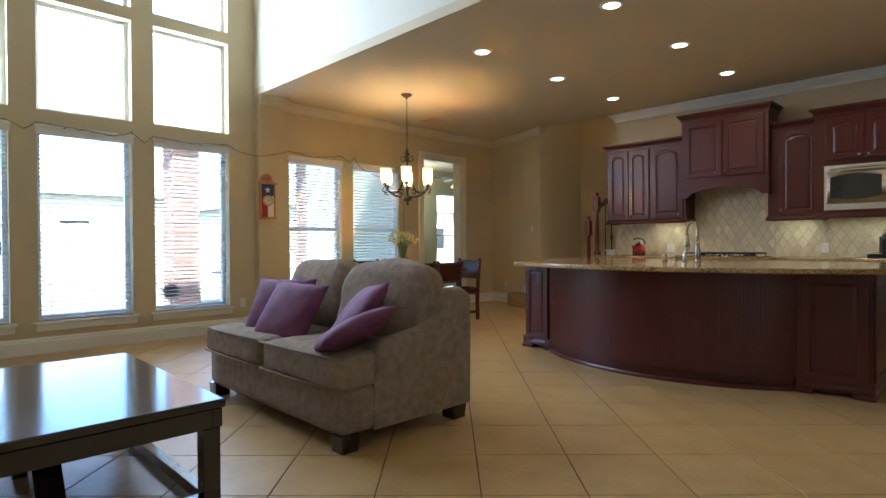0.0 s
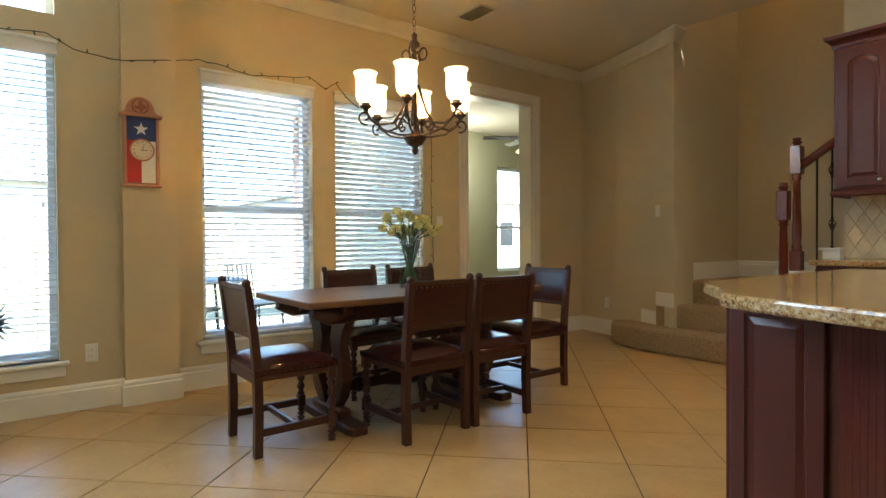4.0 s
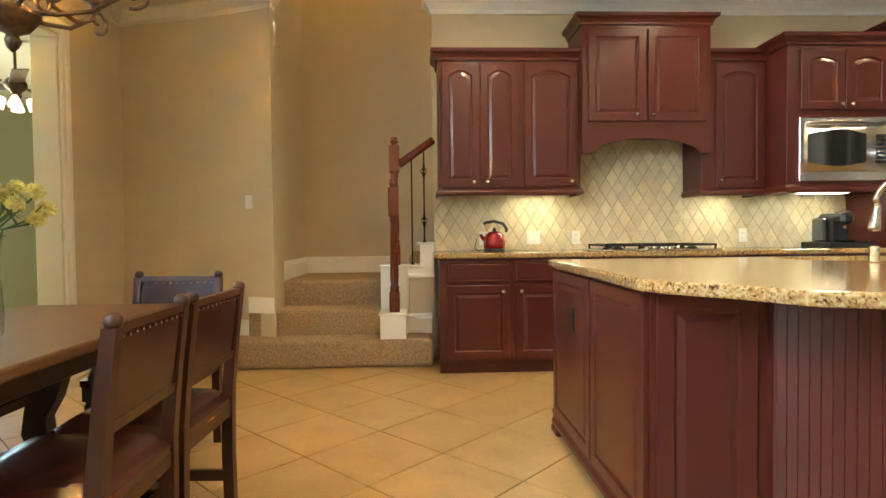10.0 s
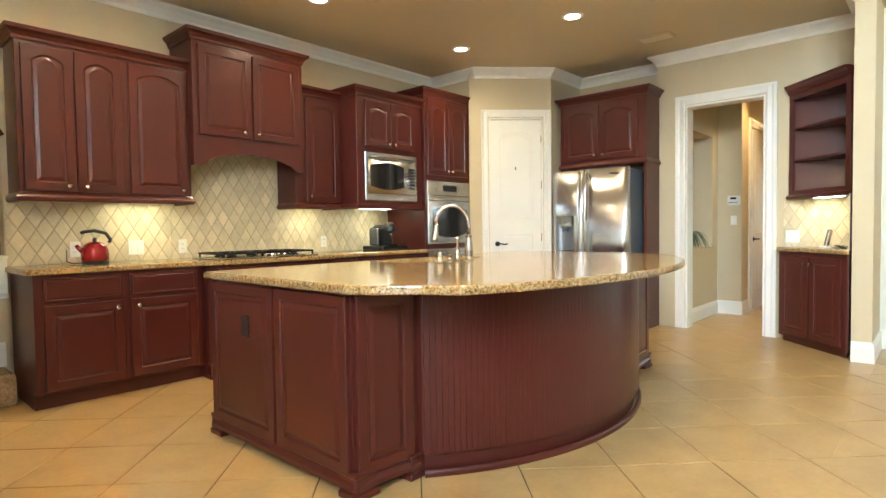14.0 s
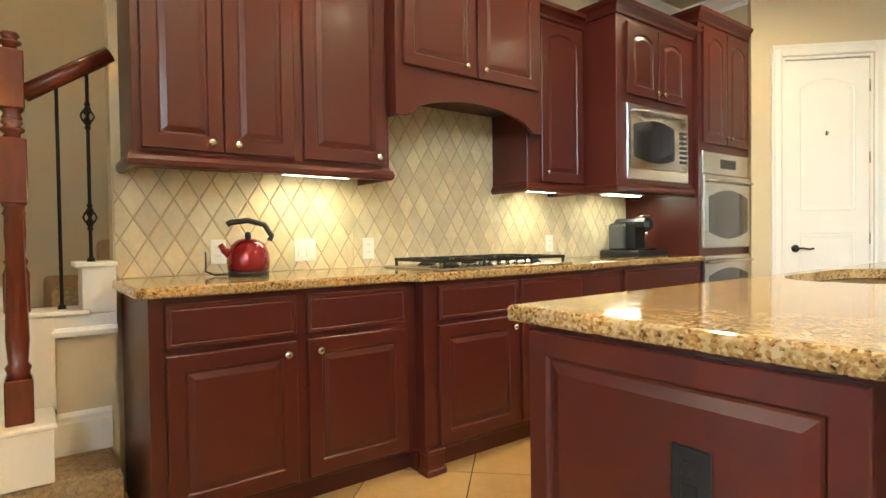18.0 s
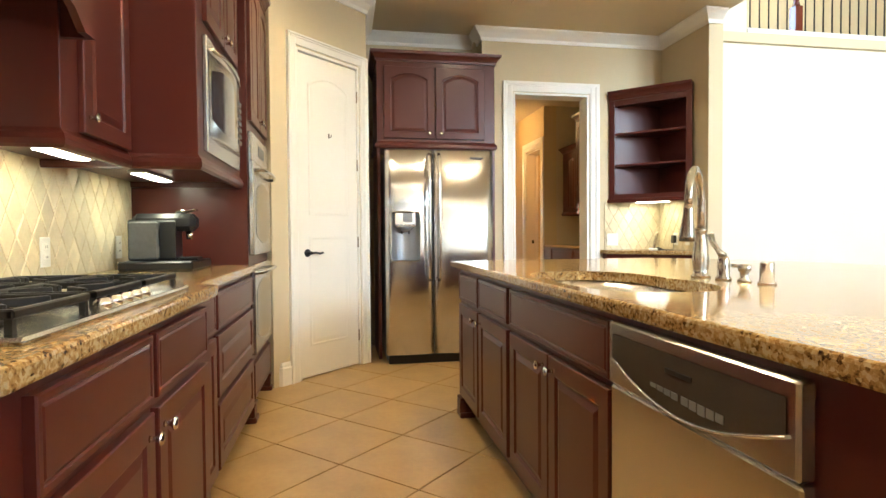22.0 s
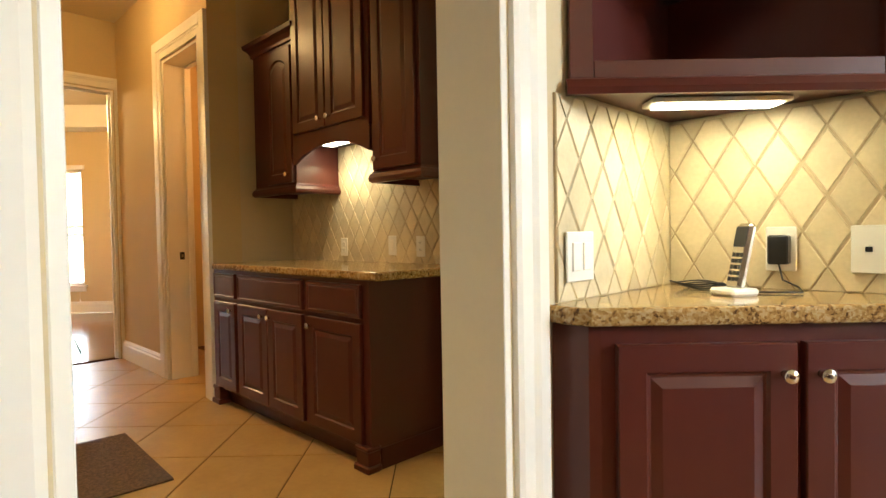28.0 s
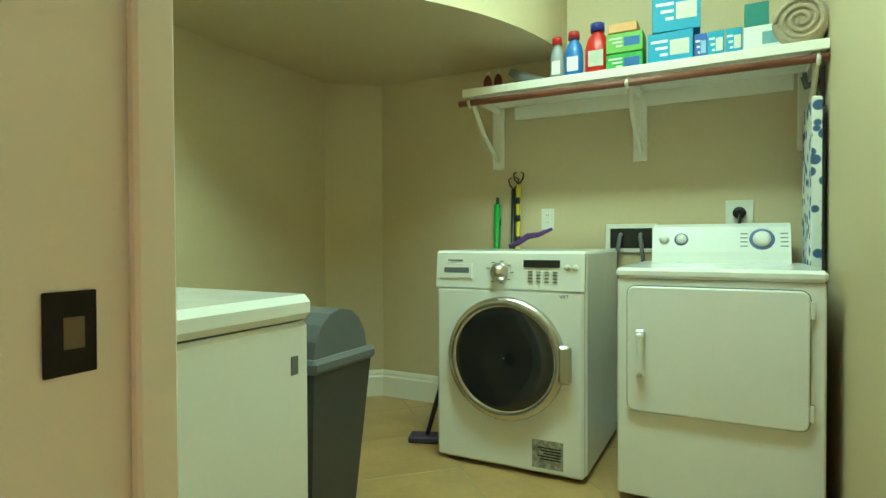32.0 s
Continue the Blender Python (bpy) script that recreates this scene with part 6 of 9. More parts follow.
part("printed_marks", bm, GREYP, cp, "grey printed marks")
for x in (0.04, 0.075):
    bm = bmesh.new()
    lathe(bm, [(0.013, 0), (0.012, 0.005), (0.002, 0.006)], 16, m=PM @ Matrix.Translation((x, 0.002, 0.02)) @ pose(0, 0, 0, -90, 0, 0))
    part("button", bm, WHITEP, cp)


def text(body, size, m, material, parent, name="lettering"):
    c = bpy.data.curves.new("text", "FONT")
    c.body, c.size, c.align_x, c.align_y, c.extrude = body, size, "CENTER", "CENTER", 0.0004
    ob = bpy.data.objects.new("text_tmp", c)
    scene.collection.objects.link(ob)
    dg = bpy.context.evaluated_depsgraph_get()
    me = bpy.data.meshes.new_from_object(ob.evaluated_get(dg))
    bpy.data.objects.remove(ob)
    me.materials.clear()
    me.materials.append(material)
    t = new(name, me)
    t.parent = parent
    t.matrix_basis = m
    return t


text("VRT", 0.022, Matrix.Translation((0.085, 0.7165, 0.775)) @ pose(0, 0, 0, 90, 0, 180), GREYP, wa)
part("notice_label", bbox(0.09, 0.225, 0.714, 0.7165, 0.045, 0.165), mat("grey_label", (0.42, 0.42, 0.36), 0.5, vary=0.3, scale=60), wa, "grey printed sticker")
bm = bmesh.new()
for i in range(5):
    box(bm, 0.10 + 0.0, 0.20 - 0.012 * (i % 3), 0.7165, 0.7172, 0.13 - i * 0.012, 0.136 - i * 0.012)
part("label_text", bm, BLACK, wa, "dark printed bars")
dy = thing("dryer", "white electric dryer with a square door and dials", "dryer", (1.262, 0.60, 0))
part("cabinet_body", bbox(0, 0.686, 0.0, 0.70, 0.02, 0.865, b=0.008), ENAMEL, dy)
part("top", bbox(-0.003, 0.689, 0.0, 0.735, 0.865, 0.905, b=0.012), ENAMEL, dy)
part("front_panel", bbox(0.002, 0.684, 0.70, 0.725, 0.02, 0.862, b=0.006), ENAMEL, dy)
def rounded_slab(bm, x0, x1, z0, z1, y0, y1, rad, soft):
    """An upright slab with rounded corners, its front edge softened."""
    ring = lambda q, y: [bm.verts.new((cx + (rad - q) * math.cos(radians(a)), y, cz + (rad - q) * math.sin(radians(a))))
                         for cx, cz, a0 in ((x1 - rad, z1 - rad, 0), (x0 + rad, z1 - rad, 90), (x0 + rad, z0 + rad, 180), (x1 - rad, z0 + rad, 270)) for a in range(a0, a0 + 91, 15)]
    R_ = [ring(0, y0), ring(0, y1 - soft), ring(soft * 0.3, y1 - soft * 0.3), ring(soft, y1)]
    for p_, q_ in zip(R_, R_[1:]):
        for i in range(len(p_)):
            bm.faces.new((p_[i], p_[(i + 1) % len(p_)], q_[(i + 1) % len(p_)], q_[i])).smooth = True
    bm.faces.new(R_[0][::-1]), bm.faces.new(R_[-1])


part("door_seam", one(rounded_slab, 0.046, 0.649, 0.351, 0.839, 0.722, 0.7265, 0.034, 0.001), GREYP, dy, "dark seam round the door")
d2 = part("door", one(rounded_slab, 0.05, 0.645, 0.355, 0.835, 0.7265, 0.743, 0.03, 0.006), ENAMEL, dy)
bm = bmesh.new()
box(bm, 0.585, 0.607, 0.755, 0.775, 0.50, 0.66, 0.008)
box(bm, 0.58, 0.612, 0.742, 0.765, 0.49, 0.52, 0.005), box(bm, 0.58, 0.612, 0.742, 0.765, 0.64, 0.67, 0.005)
part("door_handle", bm, ENAMEL, d2)
for z in (0.42, 0.77):
    part("hinge", bbox(0.036, 0.05, 0.725, 0.74, z - 0.03, z + 0.03, b=0.003), ENAMEL, dy)
bm = bmesh.new()
v = [[bm.verts.new((x, y, z)) for y, z in ((0.0, 0.90), (0.17, 0.90), (0.15, 0.955), (0.10, 1.07), (0.06, 1.085), (0.0, 1.085))] for x in (0.06, 0.626)]
for i in range(6):
    bm.faces.new((v[0][i], v[0][(i + 1) % 6], v[1][(i + 1) % 6], v[1][i]))
bm.faces.new(v[0]), bm.faces.new(v[1][::-1])
con = part("control_console", bm, ENAMEL, dy)
CM = Matrix.Translation((0, 0.125, 1.012)) @ pose(0, 0, 0, 23, 0, 0)
for x, r in ((0.17, 0.036), (0.50, 0.023), (0.575, 0.023)):
    bm = bmesh.new()
    lathe(bm, [(r, 0.0), (r * 0.95, 0.012), (r * 0.6, 0.02), (0.002, 0.021)], 20, m=CM @ Matrix.Translation((x, 0.002, 0.0)) @ pose(0, 0, 0, -90, 0, 0))
    part("dial", bm, WHITEP, con)
bm = bmesh.new()
lathe(bm, [(0.05, 0.0), (0.05, 0.0015), (0.034, 0.0018)], 28, m=CM @ Matrix.Translation((0.17, 0.001, 0.0)) @ pose(0, 0, 0, -90, 0, 0), caps=False)
lathe(bm, [(0.031, 0.0), (0.031, 0.0015), (0.02, 0.0018)], 24, m=CM @ Matrix.Translation((0.50, 0.001, 0.0)) @ pose(0, 0, 0, -90, 0, 0), caps=False)
part("dial_print", bm, mat("blue_dial_print", (0.16, 0.22, 0.45), 0.4), con, "blue printed dial ring")
bm = bmesh.new()
for i in range(8):
    box(bm, 0.07 + (i % 2) * 0.155, 0.10 + (i % 2) * 0.155, 0.0, 0.0025, -0.035 + (i // 2) * 0.02, -0.031 + (i // 2) * 0.02, m=CM)
part("printed_marks", bm, GREYP, con)
fz = thing("chest_freezer", "white chest freezer with a lid", "freezer", (2.60, 2.36, 0))
part("cabinet_body", bbox(0.0, 0.56, 0, 0.78, 0.02, 0.79, b=0.012), ENAMEL, fz)
part("lid", bbox(-0.012, 0.57, -0.01, 0.79, 0.795, 0.865, b=0.02), ENAMEL, fz)
part("badge", bbox(-0.003, 0.0, 0.05, 0.075, 0.65, 0.70), GREYP, fz, "small grey square badge")
tr = thing("trash_can", "grey plastic trash can with a domed swing lid", "trash can", (2.86, 2.10, 0))
bm = bmesh.new()
prism(bm, [(-0.13, -0.10), (0.13, -0.10), (0.13, 0.10), (-0.13, 0.10)], 0.0, 0.02)
L0 = [bm.verts.new((sx * 0.13, sy * 0.11, 0.02)) for sx, sy in ((-1, -1), (1, -1), (1, 1), (-1, 1))]
L1 = [bm.verts.new((sx * 0.18, sy * 0.15, 0.60)) for sx, sy in ((-1, -1), (1, -1), (1, 1), (-1, 1))]
for i in range(4):
    bm.faces.new((L0[i], L0[(i + 1) % 4], L1[(i + 1) % 4], L1[i]))
bm.faces.new(L0[::-1]), bm.faces.new(L1)
part("bin", bm, mat("dark_grey_bin", (0.07, 0.075, 0.08), 0.5), tr)
bm = bmesh.new()
box(bm, -0.195, 0.195, -0.165, 0.165, 0.60, 0.645, 0.012)
N = 8
for i in range(N):
    a, b = math.pi * i / N, math.pi * (i + 1) / N
    f = [(sx * 0.17, -0.14 * math.cos(q), 0.64 + 0.15 * math.sin(q)) for sx, q in ((-1, a), (1, a), (1, b), (-1, b))]
    quad(bm, *f)
bm.faces.new([bm.verts.new((-0.17, -0.14 * math.cos(math.pi * i / N), 0.64 + 0.15 * math.sin(math.pi * i / N))) for i in range(N + 1)])
bm.faces.new([bm.verts.new((0.17, -0.14 * math.cos(math.pi * i / N), 0.64 + 0.15 * math.sin(math.pi * i / N))) for i in range(N + 1)])
part("swing_lid", bm, GREYP, tr)
sh = thing("laundry_shelf", "long white wall shelf with a wooden hanging rod", "shelf", (0, 0, 0))
part("board", bbox(1.212, 2.80, 0.525, 0.94, 1.775, 1.795, b=0.003), TRIM, sh)
part("front_edge", bbox(1.212, 2.80, 0.92, 0.942, 1.755, 1.797, b=0.003), TRIM, sh)
bm = bmesh.new()
bar(bm, [(1.212, 0.93, 1.725), (2.82, 0.93, 1.725)], 0.017, 12)
part("rod", bm, mat("brown_rod", (0.23, 0.08, 0.05), 0.4), sh, "brown wooden rod")
for x in (2.76, 1.975, 1.25):
    bm = bmesh.new()
    box(bm, x - 0.035, x + 0.035, 0.522, 0.54, 1.42, 1.775, 0.004)
    box(bm, x - 0.012, x + 0.012, 0.54, 0.90, 1.745, 1.775, 0.003)
    v = [Vector((x, 0.54, 1.47)), Vector((x, 0.90, 1.74))]
    tube(bm, [v[0], (v[0] + v[1]) / 2 + Vector((0, 0.02, -0.02)), v[1]], 0.012, 8)
    tube(bm, [(x, 0.90, 1.75), (x, 0.955, 1.725), (x, 0.93, 1.70)], 0.008, 6)
    part("bracket", bm, TRIM, sh, "white shelf bracket")
bm = bmesh.new()
box(bm, 1.30, 2.66, 0.521, 0.538, 1.70, 1.775, 0.003)
part("cleat", bm, TRIM, sh)


def bottle(x, y, z, r, h, color, cap, label, neck=0.4, name="detergent_bottle"):
    t = thing(name, label, "bottle", (x, y, z), group="laundry supplies")
    bm = bmesh.new()
    lathe(bm, [(r * 0.9, 0), (r, 0.01), (r, h * 0.55), (r * 0.8, h * 0.72), (r * neck, h * 0.82), (r * neck, h * 0.86)], 16)
    for v in bm.verts:
        v.co.y *= 0.72
    part("body", bm, mat("plastic_" + name + "_" + str(abs(hash((color, 1))) % 9973 if False else int(color[0] * 997 + color[2] * 499)), color, 0.3, vary=0.05), t)
    bm = bmesh.new()
    lathe(bm, [(r * neck * 1.35, h * 0.85), (r * neck * 1.35, h * 0.99), (r * neck * 1.1, h)], 14)
    part("cap", bm, mat("cap_" + str(int(cap[0] * 997 + cap[2] * 499)), cap, 0.35, vary=0.05), t)
    if r > 0.03:
        part("label_patch", bbox(-r * 0.6, r * 0.6, r * 0.70, r * 0.735, h * 0.2, h * 0.48), WHITEP if color[2] > 0.3 else mat("label_cream", (0.6, 0.6, 0.5), 0.5), t)
    return t


def carton(x, y, z, w, d, h, color, label, rz=0, stripe=None, name="carton"):
    t = thing(name, label, "box", (x, y, z), rz, group="laundry supplies")
    part("box", bbox(-w / 2, w / 2, -d / 2, d / 2, 0, h, b=0.002), mat("card_%d" % int(color[0] * 9973 + color[1] * 499 + color[2] * 97), color, 0.5, vary=0.06), t)
    if stripe:
        part("printed_patch", bbox(-w * 0.42, w * 0.0, d / 2, d / 2 + 0.0006, h * 0.3, h * 0.75), mat("print_%d" % int(stripe[0] * 9973 + stripe[2] * 97), stripe, 0.5), t)
        bm = bmesh.new()
        for i in range(3):
            box(bm, w * 0.05, w * (0.42 - 0.1 * i), d / 2, d / 2 + 0.0006, h * (0.7 - 0.2 * i), h * (0.78 - 0.2 * i))
        part("printed_text", bm, WHITEP, t)
    return t


Z = 1.795
for x in (2.715, 2.655):
    bottle(x, 0.80, Z, 0.024, 0.115, (0.10, 0.012, 0.012), (0.6, 0.5, 0.4), "small dark red dye bottle", name="dye_bottle")
ir = thing("hand_tool", "dark grey hand vacuum lying on the shelf", "hand vacuum", (2.50, 0.78, Z), 20)
bm = bmesh.new()
tube(bm, [(-0.13, 0, 0.025), (-0.05, 0, 0.04), (0.03, 0, 0.06), (0.09, 0, 0.10)], 0.03, 10, radii=[0.02, 0.03, 0.035, 0.018])
part("body", bm, GREYP, ir)
bottle(2.335, 0.80, Z, 0.036, 0.235, (0.30, 0.31, 0.33), (0.5, 0.01, 0.01), "grey bottle with a red cap", 0.5)
bottle(2.25, 0.80, Z, 0.046, 0.25, (0.03, 0.17, 0.55), (0.45, 0.02, 0.03), "blue fabric softener bottle with a red cap", 0.45)
bottle(2.135, 0.80, Z, 0.06, 0.27, (0.62, 0.02, 0.012), (0.02, 0.03, 0.30), "red detergent bottle with a blue cap", 0.42)
for i, c in enumerate(((0.05, 0.36, 0.05), (0.16, 0.42, 0.06))):
    carton(2.00, 0.80, Z + i * 0.095, 0.165, 0.12, 0.09, c, "green and blue plastic wipes tub", 0, (0.02, 0.12, 0.4), name="wipes_tub")
carton(2.01, 0.80, Z + 0.192, 0.13, 0.10, 0.045, (0.66, 0.33, 0.12), "small orange dryer sheet box")
carton(1.80, 0.79, Z, 0.19, 0.16, 0.15, (0.02, 0.30, 0.52), "blue light bulb carton", 0, (0.7, 0.68, 0.6))
carton(1.78, 0.79, Z + 0.152, 0.20, 0.16, 0.165, (0.02, 0.30, 0.52), "blue light bulb carton on top of another", 4, (0.7, 0.68, 0.6))
carton(1.675, 0.80, Z, 0.05, 0.11, 0.125, (0.02, 0.10, 0.45), "narrow dark blue bulb box", 0, (0.3, 0.5, 0.75))
for x in (1.615, 1.545):
    carton(x, 0.80, Z, 0.064, 0.12, 0.125, (0.02, 0.30, 0.50), "small blue bulb box", 0, (0.7, 0.68, 0.6))
carton(1.44, 0.80, Z, 0.135, 0.14, 0.115, (0.72, 0.74, 0.73), "white printed supply box", 0, (0.2, 0.4, 0.45))
carton(1.46, 0.80, Z + 0.117, 0.09, 0.12, 0.10, (0.015, 0.20, 0.17), "dark green liners box")
tw = thing("rolled_towel", "rolled beige towel on the shelf", "towel", (1.305, 0.74, Z))
bm = bmesh.new()
lathe(bm, [(0.098, -0.15), (0.1, -0.13), (0.1, 0.145), (0.094, 0.158), (0.08, 0.162), (0.004, 0.158)], 28, m=Matrix.Translation((0, 0, 0.1)) @ pose(0, 0, 0, -90, 0, 0))
tube(bm, [(0.09 * (1 - q / 62) * math.cos(q * 0.34), 0.163, 0.1 + 0.09 * (1 - q / 62) * math.sin(q * 0.34)) for q in range(58)], 0.0085, 6)
part("roll", bm, mat("beige_terry", (0.56, 0.46, 0.32), 0.95, vary=0.2, bump=0.9, bump_scale=300), tw)
pr = thing("paper_roll", "white paper towel roll standing on the shelf", "paper towel", (1.255, 0.62, Z))
bm = bmesh.new()
lathe(bm, [(0.02, 0), (0.055, 0.0), (0.055, 0.27), (0.02, 0.27)], 24)
part("roll", bm, WHITEP, pr)
# washer hookups, outlet, ironing board, poles
hb = thing("washer_hookup_box", "recessed white washer valve box with hoses", "valve box", (2.02, 0.522, 1.02))
part("frame", bbox(-0.13, 0.13, 0, 0.012, -0.075, 0.075, b=0.004), WHITEP, hb)
part("recess", bbox(-0.105, 0.105, 0.0125, 0.0135, -0.052, 0.052), BLACK, hb)
bm = bmesh.new()
for s in (-1, 1):
    tube(bm, [(s * 0.05, 0.014, 0.02), (s * 0.05, 0.04, 0.01), (s * 0.06, 0.05, -0.06), (s * 0.07, 0.05, -0.14)], 0.011, 8)
part("hose", bm, GREYP, hb)
dp = thing("dryer_outlet", "white square dryer outlet with a black plug", "outlet", (1.52, 0.522, 1.14))
part("plate", bbox(-0.06, 0.06, 0, 0.006, -0.06, 0.06, b=0.002), WHITEP, dp)
bm = bmesh.new()
lathe(bm, [(0.03, 0), (0.028, 0.025), (0.015, 0.03)], 16, m=Matrix.Translation((0, 0.006, 0)) @ pose(0, 0, 0, -90, 0, 0))
tube(bm, [(0, 0.03, -0.005), (0, 0.035, -0.06), (0.0, 0.03, -0.12)], 0.008, 6)
part("plug", bm, BLACK, dp)
ib = thing("ironing_board", "folded ironing board with a blue flowered cover", "ironing board", (1.235, 0.0, 0))
bm = bmesh.new()
prism(bm, [(0, 0.60), (0.035, 0.60), (0.035, 0.93), (0, 0.93)], 0.25, 1.58, 0.01)
bm2m = bpy.data.materials.new("flowered_cotton")
bm2m.use_nodes = True
_n = bm2m.node_tree
_v = _n.nodes.new("ShaderNodeTexVoronoi")
_v.inputs["Scale"].default_value = 20
_g = _n.nodes.new("ShaderNodeNewGeometry")
_n.links.new(_g.outputs["Position"], _v.inputs["Vector"])
_r = _n.nodes.new("ShaderNodeValToRGB")
_r.color_ramp.elements[0].position, _r.color_ramp.elements[0].color = 0.38, (0.05, 0.10, 0.22, 1)
_r.color_ramp.elements[1].position, _r.color_ramp.elements[1].color = 0.46, (0.66, 0.68, 0.66, 1)
_n.links.new(_v.outputs["Distance"], _r.inputs[0])
_n.links.new(_r.outputs[0], _n.nodes["Principled BSDF"].inputs["Base Color"])
_n.nodes["Principled BSDF"].inputs["Roughness"].default_value = 0.9
part("cover", bm, bm2m, ib, "white cotton with blue flowers")
bm = bmesh.new()
bar(bm, [(-0.012, 0.66, 0.05), (-0.012, 0.68, 1.62), (-0.005, 0.74, 1.68), (-0.005, 0.80, 1.60)], 0.011)
bar(bm, [(-0.012, 0.88, 0.0), (-0.012, 0.86, 1.55)], 0.011)
part("leg_frame", bm, GREYP, ib, "grey folded tube legs")
hk = thing("board_hook", "grey plastic over-door ironing board hook", "hook", (1.212, 0.75, 1.60))
bm = bmesh.new()
box(bm, 0, 0.012, -0.05, 0.05, -0.1, 0.13, 0.003)
tube(bm, [(0.01, -0.03, 0.08), (0.06, -0.03, 0.06), (0.07, -0.03, 0.11)], 0.009, 8)
tube(bm, [(0.01, 0.03, 0.08), (0.06, 0.03, 0.06), (0.07, 0.03, 0.11)], 0.009, 8)
part("hook", bm, GREYP, hk)
for x, c, h, nm, lab in ((2.66, (0.012, 0.012, 0.014), 1.30, "grabber_pole", "black grabber pole leaning behind the washer"), (2.63, (0.75, 0.62, 0.02), 1.33, "mop_pole", "yellow and black extension pole leaning on the wall"), (2.76, (0.03, 0.40, 0.05), 1.22, "duster", "green duster handle leaning on the wall")):
    p = thing(nm, lab, "pole", (x, 0.55, 0))
    bm = bmesh.new()
    bar(bm, [(0.02, 0.015, 0.0), (0, 0.005, h)], 0.013 if nm != "duster" else 0.018)
    part("pole", bm, mat("pole_" + nm, c, 0.4), p)
    if nm == "mop_pole":
        for q in (1.0, 1.12, 1.22):
            bm = bmesh.new()
            lathe(bm, [(0.0145, q), (0.0145, q + 0.035)], 12, (0.004, 0.007, 0))
            part("band", bm, BLACK, p)
    bm = bmesh.new()
    if nm != "duster":
        for s in (-1, 1):
            tube(bm, [(0, 0.005, h), (s * 0.025, 0.005, h + 0.03), (s * 0.03, 0.005, h + 0.06), (s * 0.012, 0.005, h + 0.07)], 0.004, 6)
    else:
        lathe(bm, [(0.006, h), (0.02, h - 0.12), (0.008, h + 0.04)], 10)
    part("tip", bm, IRON if nm != "duster" else LEAF, p)
pw = thing("purple_scrubber", "purple curved scrub brush resting on the washer", "brush", (2.52, 0.72, 0.968), 15)
bm = bmesh.new()
tube(bm, [(0.10, 0, 0.01), (0.05, 0, 0.03), (0, 0, 0.065), (-0.06, 0, 0.075), (-0.13, 0, 0.105)], 0.014, 8, radii=[0.012, 0.014, 0.017, 0.014, 0.008])
part("handle", bm, mat("purple_plastic", (0.10, 0.03, 0.20), 0.35), pw)
mp_ = thing("floor_mop", "dark purple flat mop beside the washer", "mop", (2.86, 1.10, 0), 20)
part("head", bbox(-0.02, 0.15, -0.05, 0.05, 0.0, 0.03, b=0.006), mat("mop_purple", (0.05, 0.03, 0.09), 0.5), mp_)
bm = bmesh.new()
bar(bm, [(0.06, 0, 0.03), (0.0, -0.03, 0.25), (-0.05, -0.5, 0.9)], 0.012)
part("handle", bm, BLACK, mp_)

# ---- stairs ----
st = tagged(new("staircase"), "tan carpeted stairs with a wooden rail", "stairs", "", "structure")


def carpet_step(pts, z0, z1, name="tread"):
    bm = bmesh.new()
    prism(bm, pts, z0, z1, 0.03)
    return part(name, bm, CARPET, st)


carpet_step([(-4.43, 7.64), (-4.43, 7.95), (-5.72, 7.95), (-6.30, 8.05), (-6.42, 8.02), (-6.47, 7.93), (-6.42, 7.82), (-6.22, 7.70), (-5.95, 7.65)], 0.0, 0.225)
carpet_step([(-4.86, 7.90), (-4.86, 8.25), (-5.74, 8.25), (-5.86, 7.98), (-5.97, 7.93), (-5.90, 7.90)], 0.20, 0.44)
carpet_step([(-4.80, 8.19), (-4.80, 9.128), (-5.733, 9.128), (-5.733, 8.19)], 0.40, 0.67)
for i in range(7):
    x = -4.62 + i * 0.26
    carpet_step([(x, 8.105), (x + 0.30, 8.105), (x + 0.30, 9.128), (x, 9.128)], 0.62 + i * 0.2, 0.89 + i * 0.2)
solid("wall_knee", bbox(-4.62, -4.405, 7.93, 8.10, 0, 0.70), WALL, "beige wall below the stair rail", "wall")
bm = bmesh.new()
box(bm, -4.85, -4.64, 7.64, 7.93, 0.225, 0.415, 0.003)
box(bm, -4.862, -4.628, 7.628, 7.93, 0.415, 0.435, 0.005)
part("newel_plinth", bm, TRIM, st)
bm = bmesh.new()
box(bm, -4.86, -4.62, 7.90, 8.10, 0.42, 0.785, 0.002)
box(bm, -4.87, -4.50, 7.89, 8.11, 0.785, 0.805, 0.004)
box(bm, -4.63, -4.405, 7.915, 8.10, 0.70, 0.785, 0.002)
box(bm, -4.525, -4.405, 7.905, 8.10, 0.785, 0.975, 0.002)
box(bm, -4.55, -4.40, 7.89, 8.11, 0.975, 0.995, 0.004)
sweep(bm, [(0, 0.70), (0.02, 0.70), (0.02, 0.72), (0.012, 0.735), (0, 0.735)], [(-4.63, 7.915), (-4.405, 7.915)])
part("stringer", bm, TRIM, st, "white stepped stringer")
trim_run("baseboard_knee", BASE, [(-4.64, 7.93), (-4.43, 7.93)], 0.225, "white baseboard beside the stairs")
trim_run("baseboard_stairs", BASE, [(-5.735, 8.20), (-5.735, 9.13), (-4.80, 9.13)], 0.67, "white baseboard on the landing")
